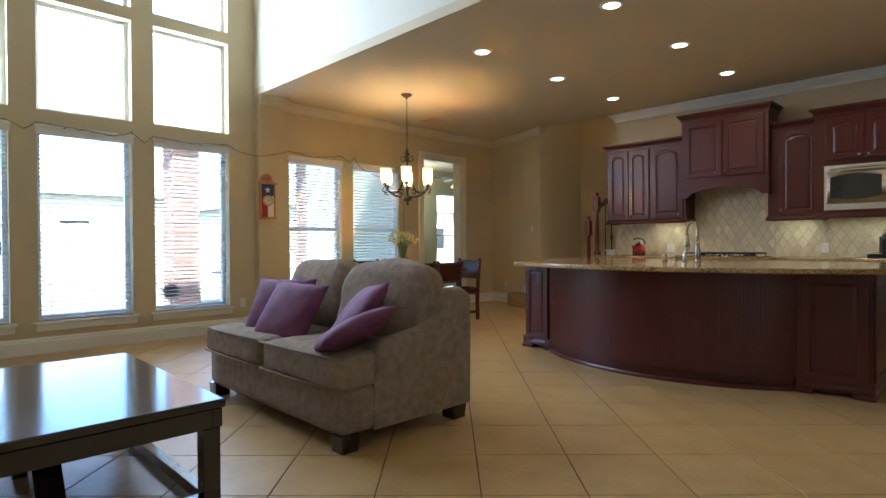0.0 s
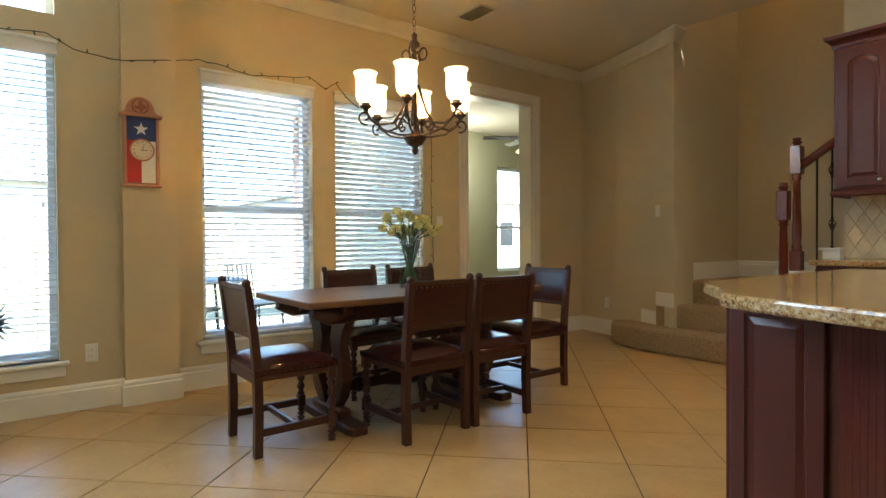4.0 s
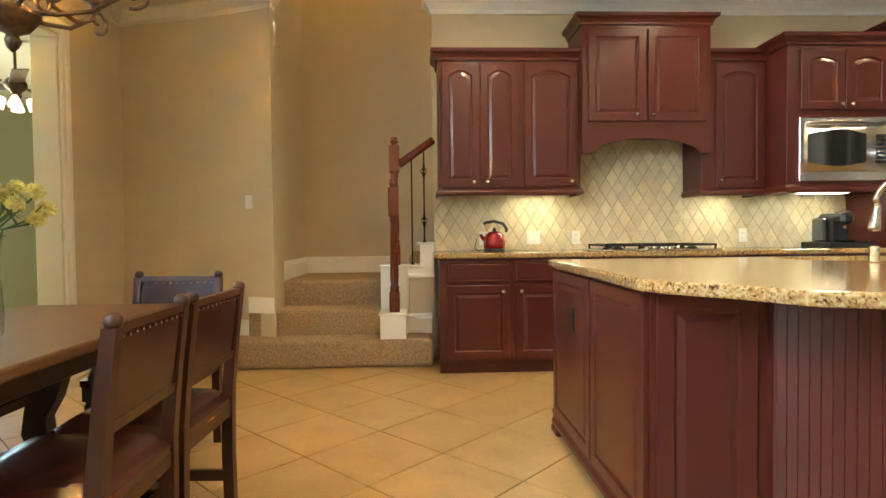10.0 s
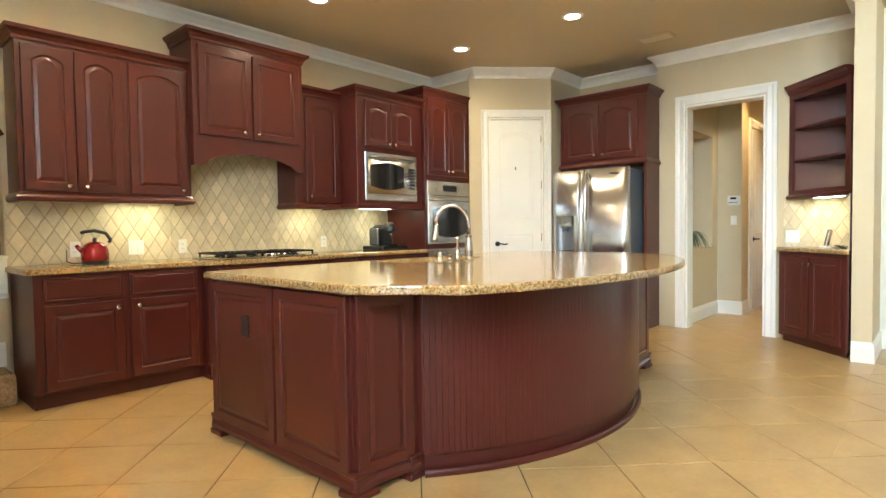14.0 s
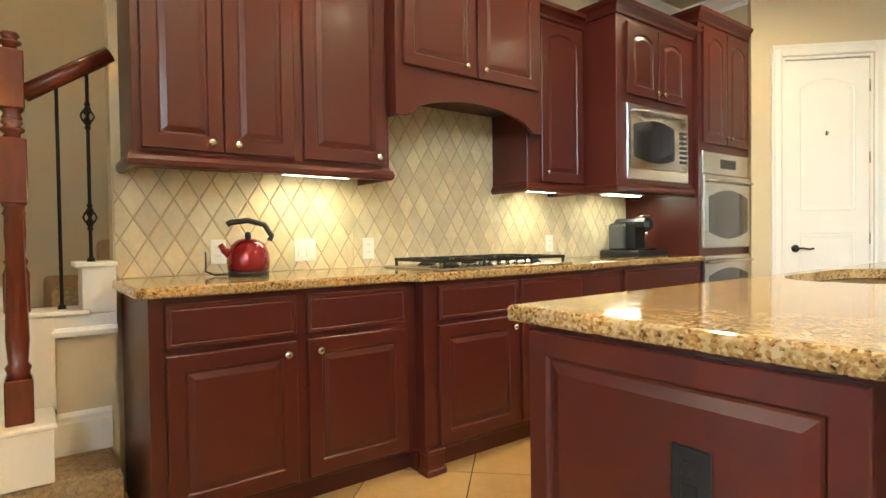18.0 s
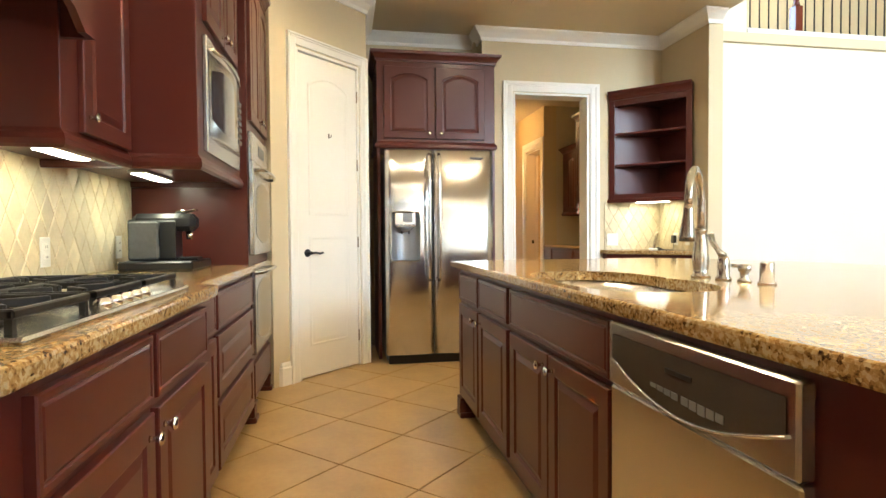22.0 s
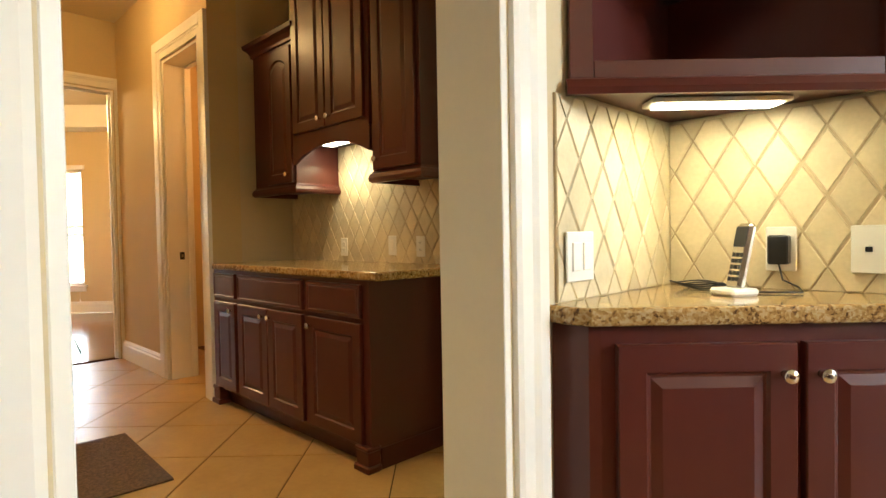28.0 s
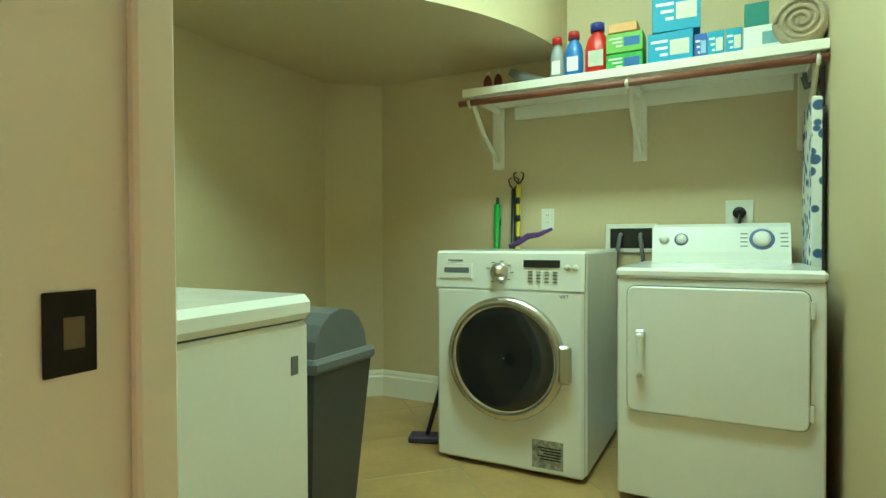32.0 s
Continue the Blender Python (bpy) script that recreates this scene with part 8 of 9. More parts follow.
v0 = [bm.verts.new((x, -0.025, 0.29 + z)) for x, z in pts]
bm.faces.new(v0)
lathe(bm, [(0.042, 0.0), (0.048, 0.004), (0.052, 0.0)], 22, m=Matrix.Translation((0, -0.022, 0.29)) @ pose(0, 0, 0, 90, 0, 0), caps=False)
part("crest_carving", bm, mat("dark_pine", (0.30, 0.10, 0.05), 0.5), cl)
bm = bmesh.new()
pts = [((0.045 if i % 2 == 0 else 0.018) * math.sin(math.pi * i / 5), (0.045 if i % 2 == 0 else 0.018) * math.cos(math.pi * i / 5)) for i in range(10)]
bm.faces.new([bm.verts.new((x, -0.0388, 0.135 + z)) for x, z in pts])
part("star", bm, WHITEP, cl, "white five-pointed star")
DM = Matrix.Translation((0.005, -0.038, 0.0)) @ pose(0, 0, 0, 90, 0, 0)
bm = bmesh.new()
lathe(bm, [(0.062, 0.0), (0.066, 0.006), (0.072, 0.006), (0.074, 0.0)], 32, m=DM, caps=False)
dl = part("dial_rim", bm, PINE, cl)
bm = bmesh.new()
lathe(bm, [(0.001, 0.002), (0.064, 0.002)], 32, m=DM, caps=False)
part("dial", bm, mat("ivory_dial", (0.72, 0.66, 0.52), 0.5), dl)
bm = bmesh.new()
box(bm, -0.0015, 0.0015, 0.0, 0.042, 0.0035, 0.0045, m=DM @ pose(0, 0, 0, 0, 0, -16))
box(bm, -0.002, 0.002, 0.0, 0.03, 0.0048, 0.0058, m=DM @ pose(0, 0, 0, 0, 0, -93))
lathe(bm, [(0.005, 0.003), (0.004, 0.007)], 10, m=DM)
part("hour_and_minute", bm, BLACK, dl)
for i, s in enumerate(("XII", "I", "II", "III", "IV", "V", "VI", "VII", "VIII", "IX", "X", "XI")):
    a = radians(30 * i)
    text(s, 0.017, DM @ Matrix.Translation((0.05 * math.sin(a), 0.05 * math.cos(a), 0.0025)) @ pose(0, 0, 0, 0, 0, -30 * i), BLACK, cl, "numeral")

sl_ = thing("string_lights", "dark green string of small unlit lights along the windows", "string lights", (0, 0, 0))
nodes = [(-7.05, -0.1, 2.36), (-7.05, 0.5, 2.30), (-7.05, 0.86, 2.35), (-7.05, 1.0, 2.27), (-7.05, 1.09, 2.36), (-7.05, 1.35, 2.34), (-7.05, 1.80, 2.30), (-7.05, 1.97, 2.36), (-7.05, 2.10, 2.27), (-7.05, 2.20, 2.35), (-7.05, 2.6, 2.33), (-7.05, 3.06, 2.36), (-7.04, 3.2, 2.28), (-6.99, 3.46, 2.25), (-6.99, 3.72, 2.30), (-7.13, 3.95, 2.39), (-7.13, 4.35, 2.345), (-7.13, 4.80, 2.41), (-7.13, 4.95, 2.34), (-7.13, 5.04, 2.40), (-7.12, 5.2, 2.24), (-7.12, 5.5, 2.16), (-7.13, 5.75, 2.24), (-7.13, 5.99, 2.40), (-7.14, 6.04, 2.0), (-7.14, 6.03, 1.4), (-7.14, 6.06, 0.8)]
P = []
for a, b in zip(nodes, nodes[1:]):
    a, b = Vector(a), Vector(b)
    n = max(2, int((b - a).length / 0.06))
    for i in range(n):
        q = a.lerp(b, i / n)
        q += Vector((0, 0.012 * noise.noise(q * 23), 0.018 * noise.noise(q * 17 + Vector((3, 1, 0)))))
        P.append(q)
bm = bmesh.new()
tube(bm, P, 0.0035, 5)
GREENWIRE = mat("dark_green_wire", (0.018, 0.028, 0.015), 0.5)
part("wire", bm, GREENWIRE, sl_)
bm = bmesh.new()
random.seed(3)
for q in P[::2]:
    d = Vector((random.uniform(0.0, 0.5), random.uniform(-1, 1), random.uniform(-1, 0.6))).normalized()
    tube(bm, [q, q + d * 0.018, q + d * 0.03], 0.004, 5, radii=[0.004, 0.0045, 0.001])
tagged(part("bulbs", bm, GREENWIRE, sl_), kind="stuff")


# ---- sofa and coffee table ----
def cushion(bm, sx, sy, sz, m, n=10, k_=5.0, puff=0.12, seed=0.0, lump=0.01):
    """A stuffed cushion: a rounded block, fuller in the middle, slightly uneven."""
    cache = {}

    def vert(p):
        key = tuple(round(q, 4) for q in p)
        if key not in cache:
            v = Vector(p)
            nrm = (abs(v.x) ** k_ + abs(v.y) ** k_ + abs(v.z) ** k_) ** (1 / k_)
            q = v / nrm
            fz = 1 + puff * (1 - q.x * q.x) * (1 - q.y * q.y)
            co = Vector((q.x * sx / 2, q.y * sy / 2, q.z * sz / 2 * fz))
            co += co.normalized() * lump * noise.noise(co * 6 + Vector((seed, seed * 2, 0)))
            cache[key] = bm.verts.new(m @ co)
        return cache[key]
    for ax in range(3):
        for s in (-1, 1):
            for i in range(n):
                for j in range(n):
                    f = []
                    for a, b in ((0, 0), (1, 0), (1, 1), (0, 1)):
                        p = [0, 0, 0]
                        p[ax], p[(ax + 1) % 3], p[(ax + 2) % 3] = s, -1 + 2 * (i + a) / n, -1 + 2 * (j + b) / n
                        f.append(vert(p))
                    bm.faces.new(f if s > 0 else f[::-1]).smooth = True


so = thing("loveseat", "taupe corduroy two-seat sofa with low swept arms", "sofa", m=pose(-3.445, 2.188, 0) @ Matrix.Diagonal((1.078, 1.105, 1.05, 1)))
bm = bmesh.new()
cushion(bm, 1.61, 0.87, 0.25, Matrix.Translation((0, 0.005, 0.21)), 8, 22, 0.0, 1, 0.003)
part("seat_frame", bm, SOFA, so)
# side panel and arm in one: high at the back, swept down to a rounded front behind the seat cushion
ARM = [(0.44, 0.09, 0), (0.445, 0.40, 0), (0.445, 0.77, 1), (0.41, 0.79, 1), (0.32, 0.785, 1), (0.25, 0.72, 1), (0.18, 0.615, 1), (0.09, 0.575, 1), (-0.03, 0.56, 1), (-0.13, 0.545, 1),
       (-0.20, 0.515, 1), (-0.235, 0.47, 1), (-0.245, 0.41, 1), (-0.245, 0.33, 0), (-0.25, 0.09, 0)]
for s in (-1, 1):
    bm = bmesh.new()
    rings = []
    for u in (-1, -0.92, -0.75, -0.4, 0, 0.4, 0.75, 0.92, 1):
        drop = 0.055 * (1 - math.sqrt(1 - u * u))
        rings.append([bm.verts.new((s * (0.74 + 0.075 * u), y + drop * 0.5 * q * (y < 0), z - drop * q)) for y, z, q in ARM])
    for a, b in zip(rings, rings[1:]):
        for i in range(len(ARM)):
            bm.faces.new((a[i], a[(i + 1) % len(ARM)], b[(i + 1) % len(ARM)], b[i])).smooth = True
    bm.faces.new(rings[0]), bm.faces.new(rings[-1][::-1])
    bmesh.ops.recalc_face_normals(bm, faces=bm.faces)
    part("arm", bm, SOFA, so, "low corduroy arm set back behind the seat cushion")
bm = bmesh.new()
cushion(bm, 1.60, 0.22, 0.68, Matrix.Translation((0, 0.345, 0.42)) @ pose(0, 0, 0, -5, 0, 0), 8, 9, 0.0, 2, 0.006)
part("back_frame", bm, SOFA, so)
for s in (-1, 1):
    bm = bmesh.new()
    cushion(bm, 0.66, 0.74, 0.175, Matrix.Translation((s * 0.332, -0.09, 0.40)), 14, 9, 0.20, 3 + s, 0.007)
    for v in bm.verts:  # the front corner reaches out before the arm
        if s * v.co.x > 0.45 and v.co.y < -0.235:
            v.co.x += s * 0.155 * min(1, (s * v.co.x - 0.45) / 0.15)
    sc_ = part("seat_cushion", bm, SOFA, so, "boxy T-shaped corduroy seat cushion")
    for z in (0.322, 0.478):
        bm = bmesh.new()
        tube(bm, [(s * 0.015, -0.458, z), (s * 0.40, -0.463, z), (s * 0.795, -0.452, z)], 0.006)
        part("piping", bm, SOFA, sc_)
    bm = bmesh.new()
    cushion(bm, 0.76, 0.30, 0.50, Matrix.Translation((s * 0.355, 0.205, 0.675)) @ pose(0, 0, 0, -17, 0, s * 3), 14, 3.8, 0.10, 6 + s, 0.030)
    part("back_cushion", bm, SOFA, so, "plump pillow-back cushion")
    for q in (-1, 1):
        bm = bmesh.new()
        v = [[bm.verts.new((s * 0.745 + sx * w_, q * 0.375 + sy * w_, z)) for sx, sy in ((-1, -1), (1, -1), (1, 1), (-1, 1))] for z, w_ in ((0.0, 0.046), (0.09, 0.052))]
        for i in range(4):
            bm.faces.new((v[0][i], v[0][(i + 1) % 4], v[1][(i + 1) % 4], v[1][i]))
        bm.faces.new(v[0][::-1]), bm.faces.new(v[1])
        part("foot", bm, ESPRESSO, so, "dark square wooden block foot")


def pillow(m, label, seed):
    t = thing("throw_pillow", label, "pillow", m=m, group="throw pillows")
    bm = bmesh.new()
    n = 12
    for side in (1, -1):
        g = [[None] * (n + 1) for _ in range(n + 1)]
        for i in range(n + 1):
            for j in range(n + 1):
                u, v = 2 * i / n - 1, 2 * j / n - 1
                e = (1 - u * u) * (1 - v * v)
                pin = 1 - 0.07 * (1 - abs(u * v)) * (abs(u) ** 3 + abs(v) ** 3) * 0.6
                zz = side * (0.075 * max(e, 0) ** 0.45) + 0.012 * noise.noise((u * 2.2 + seed, v * 2.2, side))
                g[i][j] = bm.verts.new((u * 0.235 * pin, v * 0.235 * pin, zz if 0 < i < n and 0 < j < n else 0.012 * noise.noise((u * 2.2 + seed, v * 2.2, 0))))
        for i in range(n):
            for j in range(n):
                f = (g[i][j], g[i + 1][j], g[i + 1][j + 1], g[i][j + 1])
                bm.faces.new(f if side > 0 else f[::-1]).smooth = True
    bmesh.ops.remove_doubles(bm, verts=bm.verts, dist=0.0008)
    part("cover", bm, PURPLE, t)
    return t


pillow(Matrix.Translation((-3.84, 2.04, 0.65)) @ pose(0, 0, 0, 58, 0, 30), "plum purple square throw pillow leaning on the sofa arm", 1)
pillow(Matrix.Translation((-3.58, 1.97, 0.64)) @ pose(0, 0, 0, 56, 3, 16), "plum purple square throw pillow on the seat", 4)
pillow(Matrix.Translation((-2.80, 1.93, 0.595)) @ pose(0, 0, 0, 22, -20, -20), "plum purple throw pillow slumped against the arm", 7)
pillow(Matrix.Translation((-2.93, 2.06, 0.67)) @ pose(0, 0, 0, 50, -8, -20), "plum purple throw pillow tucked behind another", 9)

ctb = thing("coffee_table", "glossy espresso coffee table with a low frame base", "coffee table", (0, 0, 0))
part("tabletop", bbox(-3.87, -2.45, -0.02, 1.05, 0.425, 0.462, b=0.006), ESPRESSO, ctb, "glossy dark top")
part("apron", bbox(-3.86, -2.46, 1.0, 1.04, 0.345, 0.425, b=0.003), ESPRESSO, ctb)
part("apron", bbox(-3.86, -2.46, -0.01, 0.03, 0.345, 0.425, b=0.003), ESPRESSO, ctb)
part("apron", bbox(-2.50, -2.46, 0.03, 1.0, 0.345, 0.425, b=0.003), ESPRESSO, ctb)
part("apron", bbox(-3.86, -3.82, 0.03, 1.0, 0.345, 0.425, b=0.003), ESPRESSO, ctb)
for x in (-3.85, -2.53):
    for y in (0.0, 0.96):
        part("leg", bbox(x, x + 0.07, y, y + 0.07, 0.0, 0.345, b=0.003), ESPRESSO, ctb)
for y in (0.0, 0.96):
    part("floor_rail", bbox(-3.78, -2.53, y + 0.01, y + 0.06, 0.02, 0.07, b=0.003), ESPRESSO, ctb)
for x in (-3.85, -2.53):
    part("floor_rail", bbox(x + 0.01, x + 0.06, 0.07, 0.96, 0.02, 0.07, b=0.003), ESPRESSO, ctb)
bm = bmesh.new()
for s in (-1, 1):
    a = [bm.verts.new((-3.15 + s * q[0], 0.45 + dy, q[1])) for dy in (0, 0.1) for q in ((0.30, 0.0), (0.42, 0.0), (0.14, 0.345), (0.02, 0.345))]
    for f in ((0, 1, 2, 3), (7, 6, 5, 4), (0, 4, 5, 1), (1, 5, 6, 2), (2, 6, 7, 3), (3, 7, 4, 0)):
        bm.faces.new([a[q] for q in f])
part("centre_brace", bm, ESPRESSO, ctb)

# ---- hall and study things ----
mt = thing("door_mat", "brown woven door mat on the tile floor", "door mat", (0, 0, 0))
bm = bmesh.new()
prism(bm, [(2.80, 4.55), (3.62, 4.52), (3.64, 4.95), (2.82, 4.98)], 0.002, 0.010)
part("weave", bm, mat("brown_mat", (0.17, 0.10, 0.06), 0.95, vary=0.35, scale=70, fine=220, bump=0.8, bump_scale=260), mt)
fe = thing("fern", "potted green fern in the hall niche", "fern", m=pose(1.36, 5.50, 0.872) @ Matrix.Scale(0.9, 4))
bm = bmesh.new()
lathe(bm, [(0.06, 0), (0.075, 0.01), (0.09, 0.11), (0.095, 0.12), (0.08, 0.118), (0.003, 0.10)], 20)
part("pot", bm, mat("brown_pot", (0.12, 0.07, 0.04), 0.6), fe)
random.seed(21)
for i in range(30):
    a = random.uniform(-3.3, 0.3) if i % 3 else random.uniform(0, 6.28)
    L = random.uniform(0.24, 0.42)
    if math.sin(a) > 0.1:
        L *= 0.35
    bm = bmesh.new()
    pts = [Vector((L * s * math.cos(a), L * s * math.sin(a), 0.11 + 0.20 * math.sin(s * 2.2) - 0.26 * s * s)) for s in np.linspace(0, 1, 24)]
    for j, (p, q) in enumerate(zip(pts, pts[1:])):
        side = (q - p).cross(Vector((0, 0, 1))).normalized()
        w_ = 0.052 * math.sin(math.pi * (0.12 + 0.86 * j / 23))
        for s in (-1, 1):
            tip = p.lerp(q, 0.9) + side * s * w_ + Vector((0, 0, -0.012))
            f = bm.faces.new([bm.verts.new(x) for x in (p, q, tip)])
    part("frond", bm, LEAF, fe)
# study bay walls and windows
def bay(ax, ay, bx, by, win=None, n=1):
    L = math.hypot(bx - ax, by - ay)
    o = wall("wall_study_bay", "y", 0.0, 0.12, 0.0, L, 0, 3.05, WARMWALL, "golden beige bay wall of the study", [(win[0], win[1], 0.42, 2.15)] if win else [])
    M_ = Matrix.Translation((ax, ay, 0)) @ pose(0, 0, 0, 0, 0, math.degrees(math.atan2(by - ay, bx - ax)))
    o.matrix_world = M_
    if win:
        e = window("window_study", M_ @ Matrix.Translation((win[0], 0.05, 0)), win[1] - win[0], 0.42, 2.15, "narrow bright study window", (1.3,))
        blind(M_ @ Matrix.Translation((win[0], 0.03, 0)), win[1] - win[0], 0.42, 1.2, 5)
        sill("window_sill_study", M_ @ Matrix.Translation((win[0], 0, 0)), win[1] - win[0], 0.42)
        bm = bmesh.new()
        box(bm, win[0] - 0.05, win[1] + 0.05, -0.02, 0.0, 2.15, 2.22, 0.003)
        v = solid("trim_study_head", bm, TRIM, "white window head trim", "trim")
        v.matrix_world = M_
    bm = bmesh.new()
    sweep(bm, [(o_, z_) for o_, z_ in BASE], [(0, 0), (L, 0)])
    solid("baseboard_study", bm, TRIM, "white study baseboard", "baseboard").matrix_world = M_
    bm = bmesh.new()
    box(bm, 0, L, -0.35, 0.0, 2.72, 3.04)
    solid("ceiling_tray_study", bm, LITWALL, "stepped tray ceiling border", "ceiling").matrix_world = M_


bay(6.0, 6.2, 9.3, 6.2)
bay(9.3, 6.2, 10.4, 5.2, (0.4, 0.9))
bay(10.4, 5.2, 10.4, 3.75, (0.60, 1.05))
bay(10.4, 3.75, 9.3, 2.6, (0.12, 0.62))
bay(9.3, 2.6, 6.0, 2.6)
wall("wall_powder_back", "y", 2.30, 2.2, 3.99, 5.87, 0, 3.05, WARMWALL, "orange lit powder room wall")
wall("wall_powder_right", "x", 5.87, 6.0, 2.2, 3.6, 0, 3.05, WARMWALL, "warm powder room side wall")
wall("wall_powder_left", "x", 3.992, 4.05, 2.2, 3.70, 0, 3.05, WARMWALL, "warm powder room side wall")
solid("ceiling_powder", bbox(3.98, 6.0, 2.2, 3.70, 3.05, 3.15), CEIL, "powder room ceiling", "ceiling")
trim_run("baseboard_powder", BASE, [(5.87, 2.30), (4.05, 2.30)], 0, "white powder room baseboard")
# vents
for x, y, rz in ((-6.55, 6.10, 0), (0.45, 5.25, 90)):
    vt = thing("ceiling_vent", "tan louvred ceiling air vent", "vent", (x, y, 3.05), rz)
    part("frame", bbox(-0.17, 0.17, -0.09, 0.09, -0.008, 0.0, b=0.003), CEIL, vt)
    for i in range(8):
        part("slat", bbox(-0.15, 0.15, -0.008, 0.008, -0.004, -0.002, m=Matrix.Translation((0, -0.065 + i * 0.0185, -0.010)) @ pose(0, 0, 0, 35, 0, 0)), CEIL, vt)
    part("shadow_gap", bbox(-0.15, 0.15, -0.075, 0.075, -0.0095, -0.0082), BLACK, vt)
# side room fan
fn = thing("ceiling_fan", "brown ceiling fan with lit white shades", "ceiling fan", (-8.15, 8.40, 0))
bm = bmesh.new()
lathe(bm, [(0.06, 2.85), (0.05, 2.81), (0.012, 2.80), (0.012, 2.52), (0.07, 2.50), (0.09, 2.46), (0.085, 2.42), (0.04, 2.38), (0.045, 2.34), (0.01, 2.32)], 20)
part("motor", bm, BRONZE, fn)
for i in range(5):
    part("blade", bbox(0.12, 0.62, -0.06, 0.06, -0.004, 0.004, b=0.003, m=Matrix.Translation((0, 0, 2.45)) @ pose(0, 0, 0, 10, 0, 72 * i + 20)), OAKDARK, fn)
for i in range(4):
    a = radians(90 * i + 30)
    bm = bmesh.new()
    T = Matrix.Translation((0.09 * math.cos(a), 0.09 * math.sin(a), 2.33)) @ pose(0, 0, 0, 0, 0, math.degrees(a)) @ pose(0, 0, 0, 0, 150, 0)
    lathe(bm, [(0.022, 0.0), (0.035, 0.03), (0.05, 0.09), (0.055, 0.10)], 14, m=T, caps=False)
    part("shade", bm, SHADE, fn)

# ---- outdoors ----
def pillar(x, y, w, h):
    t = thing("brick_pillar", "red-brown brick patio pillar", "pillar", (x, y, -0.10))
    part("core", bbox(-w / 2 + 0.01, w / 2 - 0.01, -w / 2 + 0.01, w / 2 - 0.01, 0, h), MORTAR, t)
    bl_ = bbox(-0.098, 0.098, -0.008, 0.008, -0.03, 0.03, b=0.003)
    me = mesh_of("brick", bl_, BRICK)
    n = 0
    for r_ in range(int(h / 0.075)):
        for side in range(4):
            for c_ in range(int(w / 0.21) + (r_ % 2)):
                u = -w / 2 + 0.105 + c_ * 0.21 - (0.105 if r_ % 2 else 0)
                u = max(-w / 2 + 0.09, min(w / 2 - 0.09, u))
                a = 90 * side
                o = new("brick", me)
                o.parent = t
                o.matrix_basis = pose(0, 0, 0, 0, 0, a) @ Matrix.Translation((u, -w / 2, 0.04 + r_ * 0.075))


pillar(-10.6, 3.75, 0.46, 3.0)
pillar(-10.6, 6.4, 0.46, 3.0)
solid("roof_patio", bbox(-11.2, -10.2, 3.3, 8.0, 2.95, 3.2), TRIM, "white patio cover beam", "roof")
fnc = thing("fence", "pale weathered board fence behind the lawn", "fence", (-17.5, 0, -0.16))
pk = mesh_of("board", bbox(0, 0.02, 0, 0.138, 0, 1.85, b=0.004), FENCE)
for i in range(150):
    o = new("board", pk)
    o.parent = fnc
    o.location = (random.uniform(-0.004, 0.004), -8.0 + i * 0.142, random.uniform(-0.01, 0.01))
for z in (0.4, 1.4):
    part("rail", bbox(-0.04, 0.0, -8.0, 13.4, z, z + 0.09), FENCE, fnc)


def house(x, y, w, d, h, roof):
    t = thing("neighbour_house", "pale brick house with a grey hipped roof beyond the fence", "house", (x, y, -0.16))
    bm = bmesh.new()
    box(bm, -d / 2, d / 2, -w / 2, w / 2, 0, h)
    part("wall", bm, mat("pale_house_brick", (0.66, 0.60, 0.53), 0.9, vary=0.1, scale=5), t)
    bm = bmesh.new()
    b = [bm.verts.new((sx * (d / 2 + 0.4), sy * (w / 2 + 0.4), h)) for sx, sy in ((-1, -1), (1, -1), (1, 1), (-1, 1))]
    r_ = [bm.verts.new((0, -w / 2 + d / 2, h + roof)), bm.verts.new((0, w / 2 - d / 2, h + roof))]
    for f in ((b[0], b[1], r_[0]), (b[1], b[2], r_[1], r_[0]), (b[2], b[3], r_[1]), (b[3], b[0], r_[0], r_[1]), (b[3], b[2], b[1], b[0])):
        bm.faces.new(f)
    part("roof", bm, mat("grey_shingle", (0.30, 0.29, 0.28), 0.9, vary=0.2, scale=4, bump=0.4), t)
    for yy in (-w * 0.28, 0.0, w * 0.28):
        wn = part("window", bbox(d / 2, d / 2 + 0.06, yy - 0.5, yy + 0.5, 0.9, 2.2, b=0.01), TRIM, t)
        part("pane", bbox(d / 2 + 0.06, d / 2 + 0.065, yy - 0.43, yy + 0.43, 0.97, 2.13), DARKGLASS, wn)


house(-27.0, 0.5, 14, 9, 3.0, 2.6)
house(-27.0, 18.0, 13, 9, 3.0, 2.4)
# patio furniture seen through the blinds
for x, y, rz in ((-9.3, 4.35, 40), (-9.6, 5.2, -60)):
    pc = thing("patio_chair", "dark wrought iron patio chair outside the window", "patio chair", (x, y, -0.10), rz, group="patio chairs")
    for sx in (-1, 1):
        for sy in (-1, 1):
            part("leg", one(tube, [(sx * 0.22, sy * 0.22, 0), (sx * 0.2, sy * 0.2, 0.42)], 0.014, 6), IRON, pc)
    part("seat", bbox(-0.24, 0.24, -0.24, 0.24, 0.42, 0.45, b=0.008), IRON, pc)
    for i in range(6):
        part("back_bar", one(tube, [(-0.2 + i * 0.08, -0.22, 0.45), (-0.2 + i * 0.08, -0.28, 0.9)], 0.009, 6), IRON, pc)
    part("back_rail", one(tube, [(-0.23, -0.28, 0.9), (0.23, -0.28, 0.9)], 0.014, 6), IRON, pc)
pt = thing("patio_table", "dark metal patio table outside the window", "patio table", (-9.9, 4.6, -0.10))
part("top", one(lathe, [(0.003, 0.70), (0.55, 0.70), (0.56, 0.71), (0.55, 0.725), (0.003, 0.725)], 28), IRON, pt)
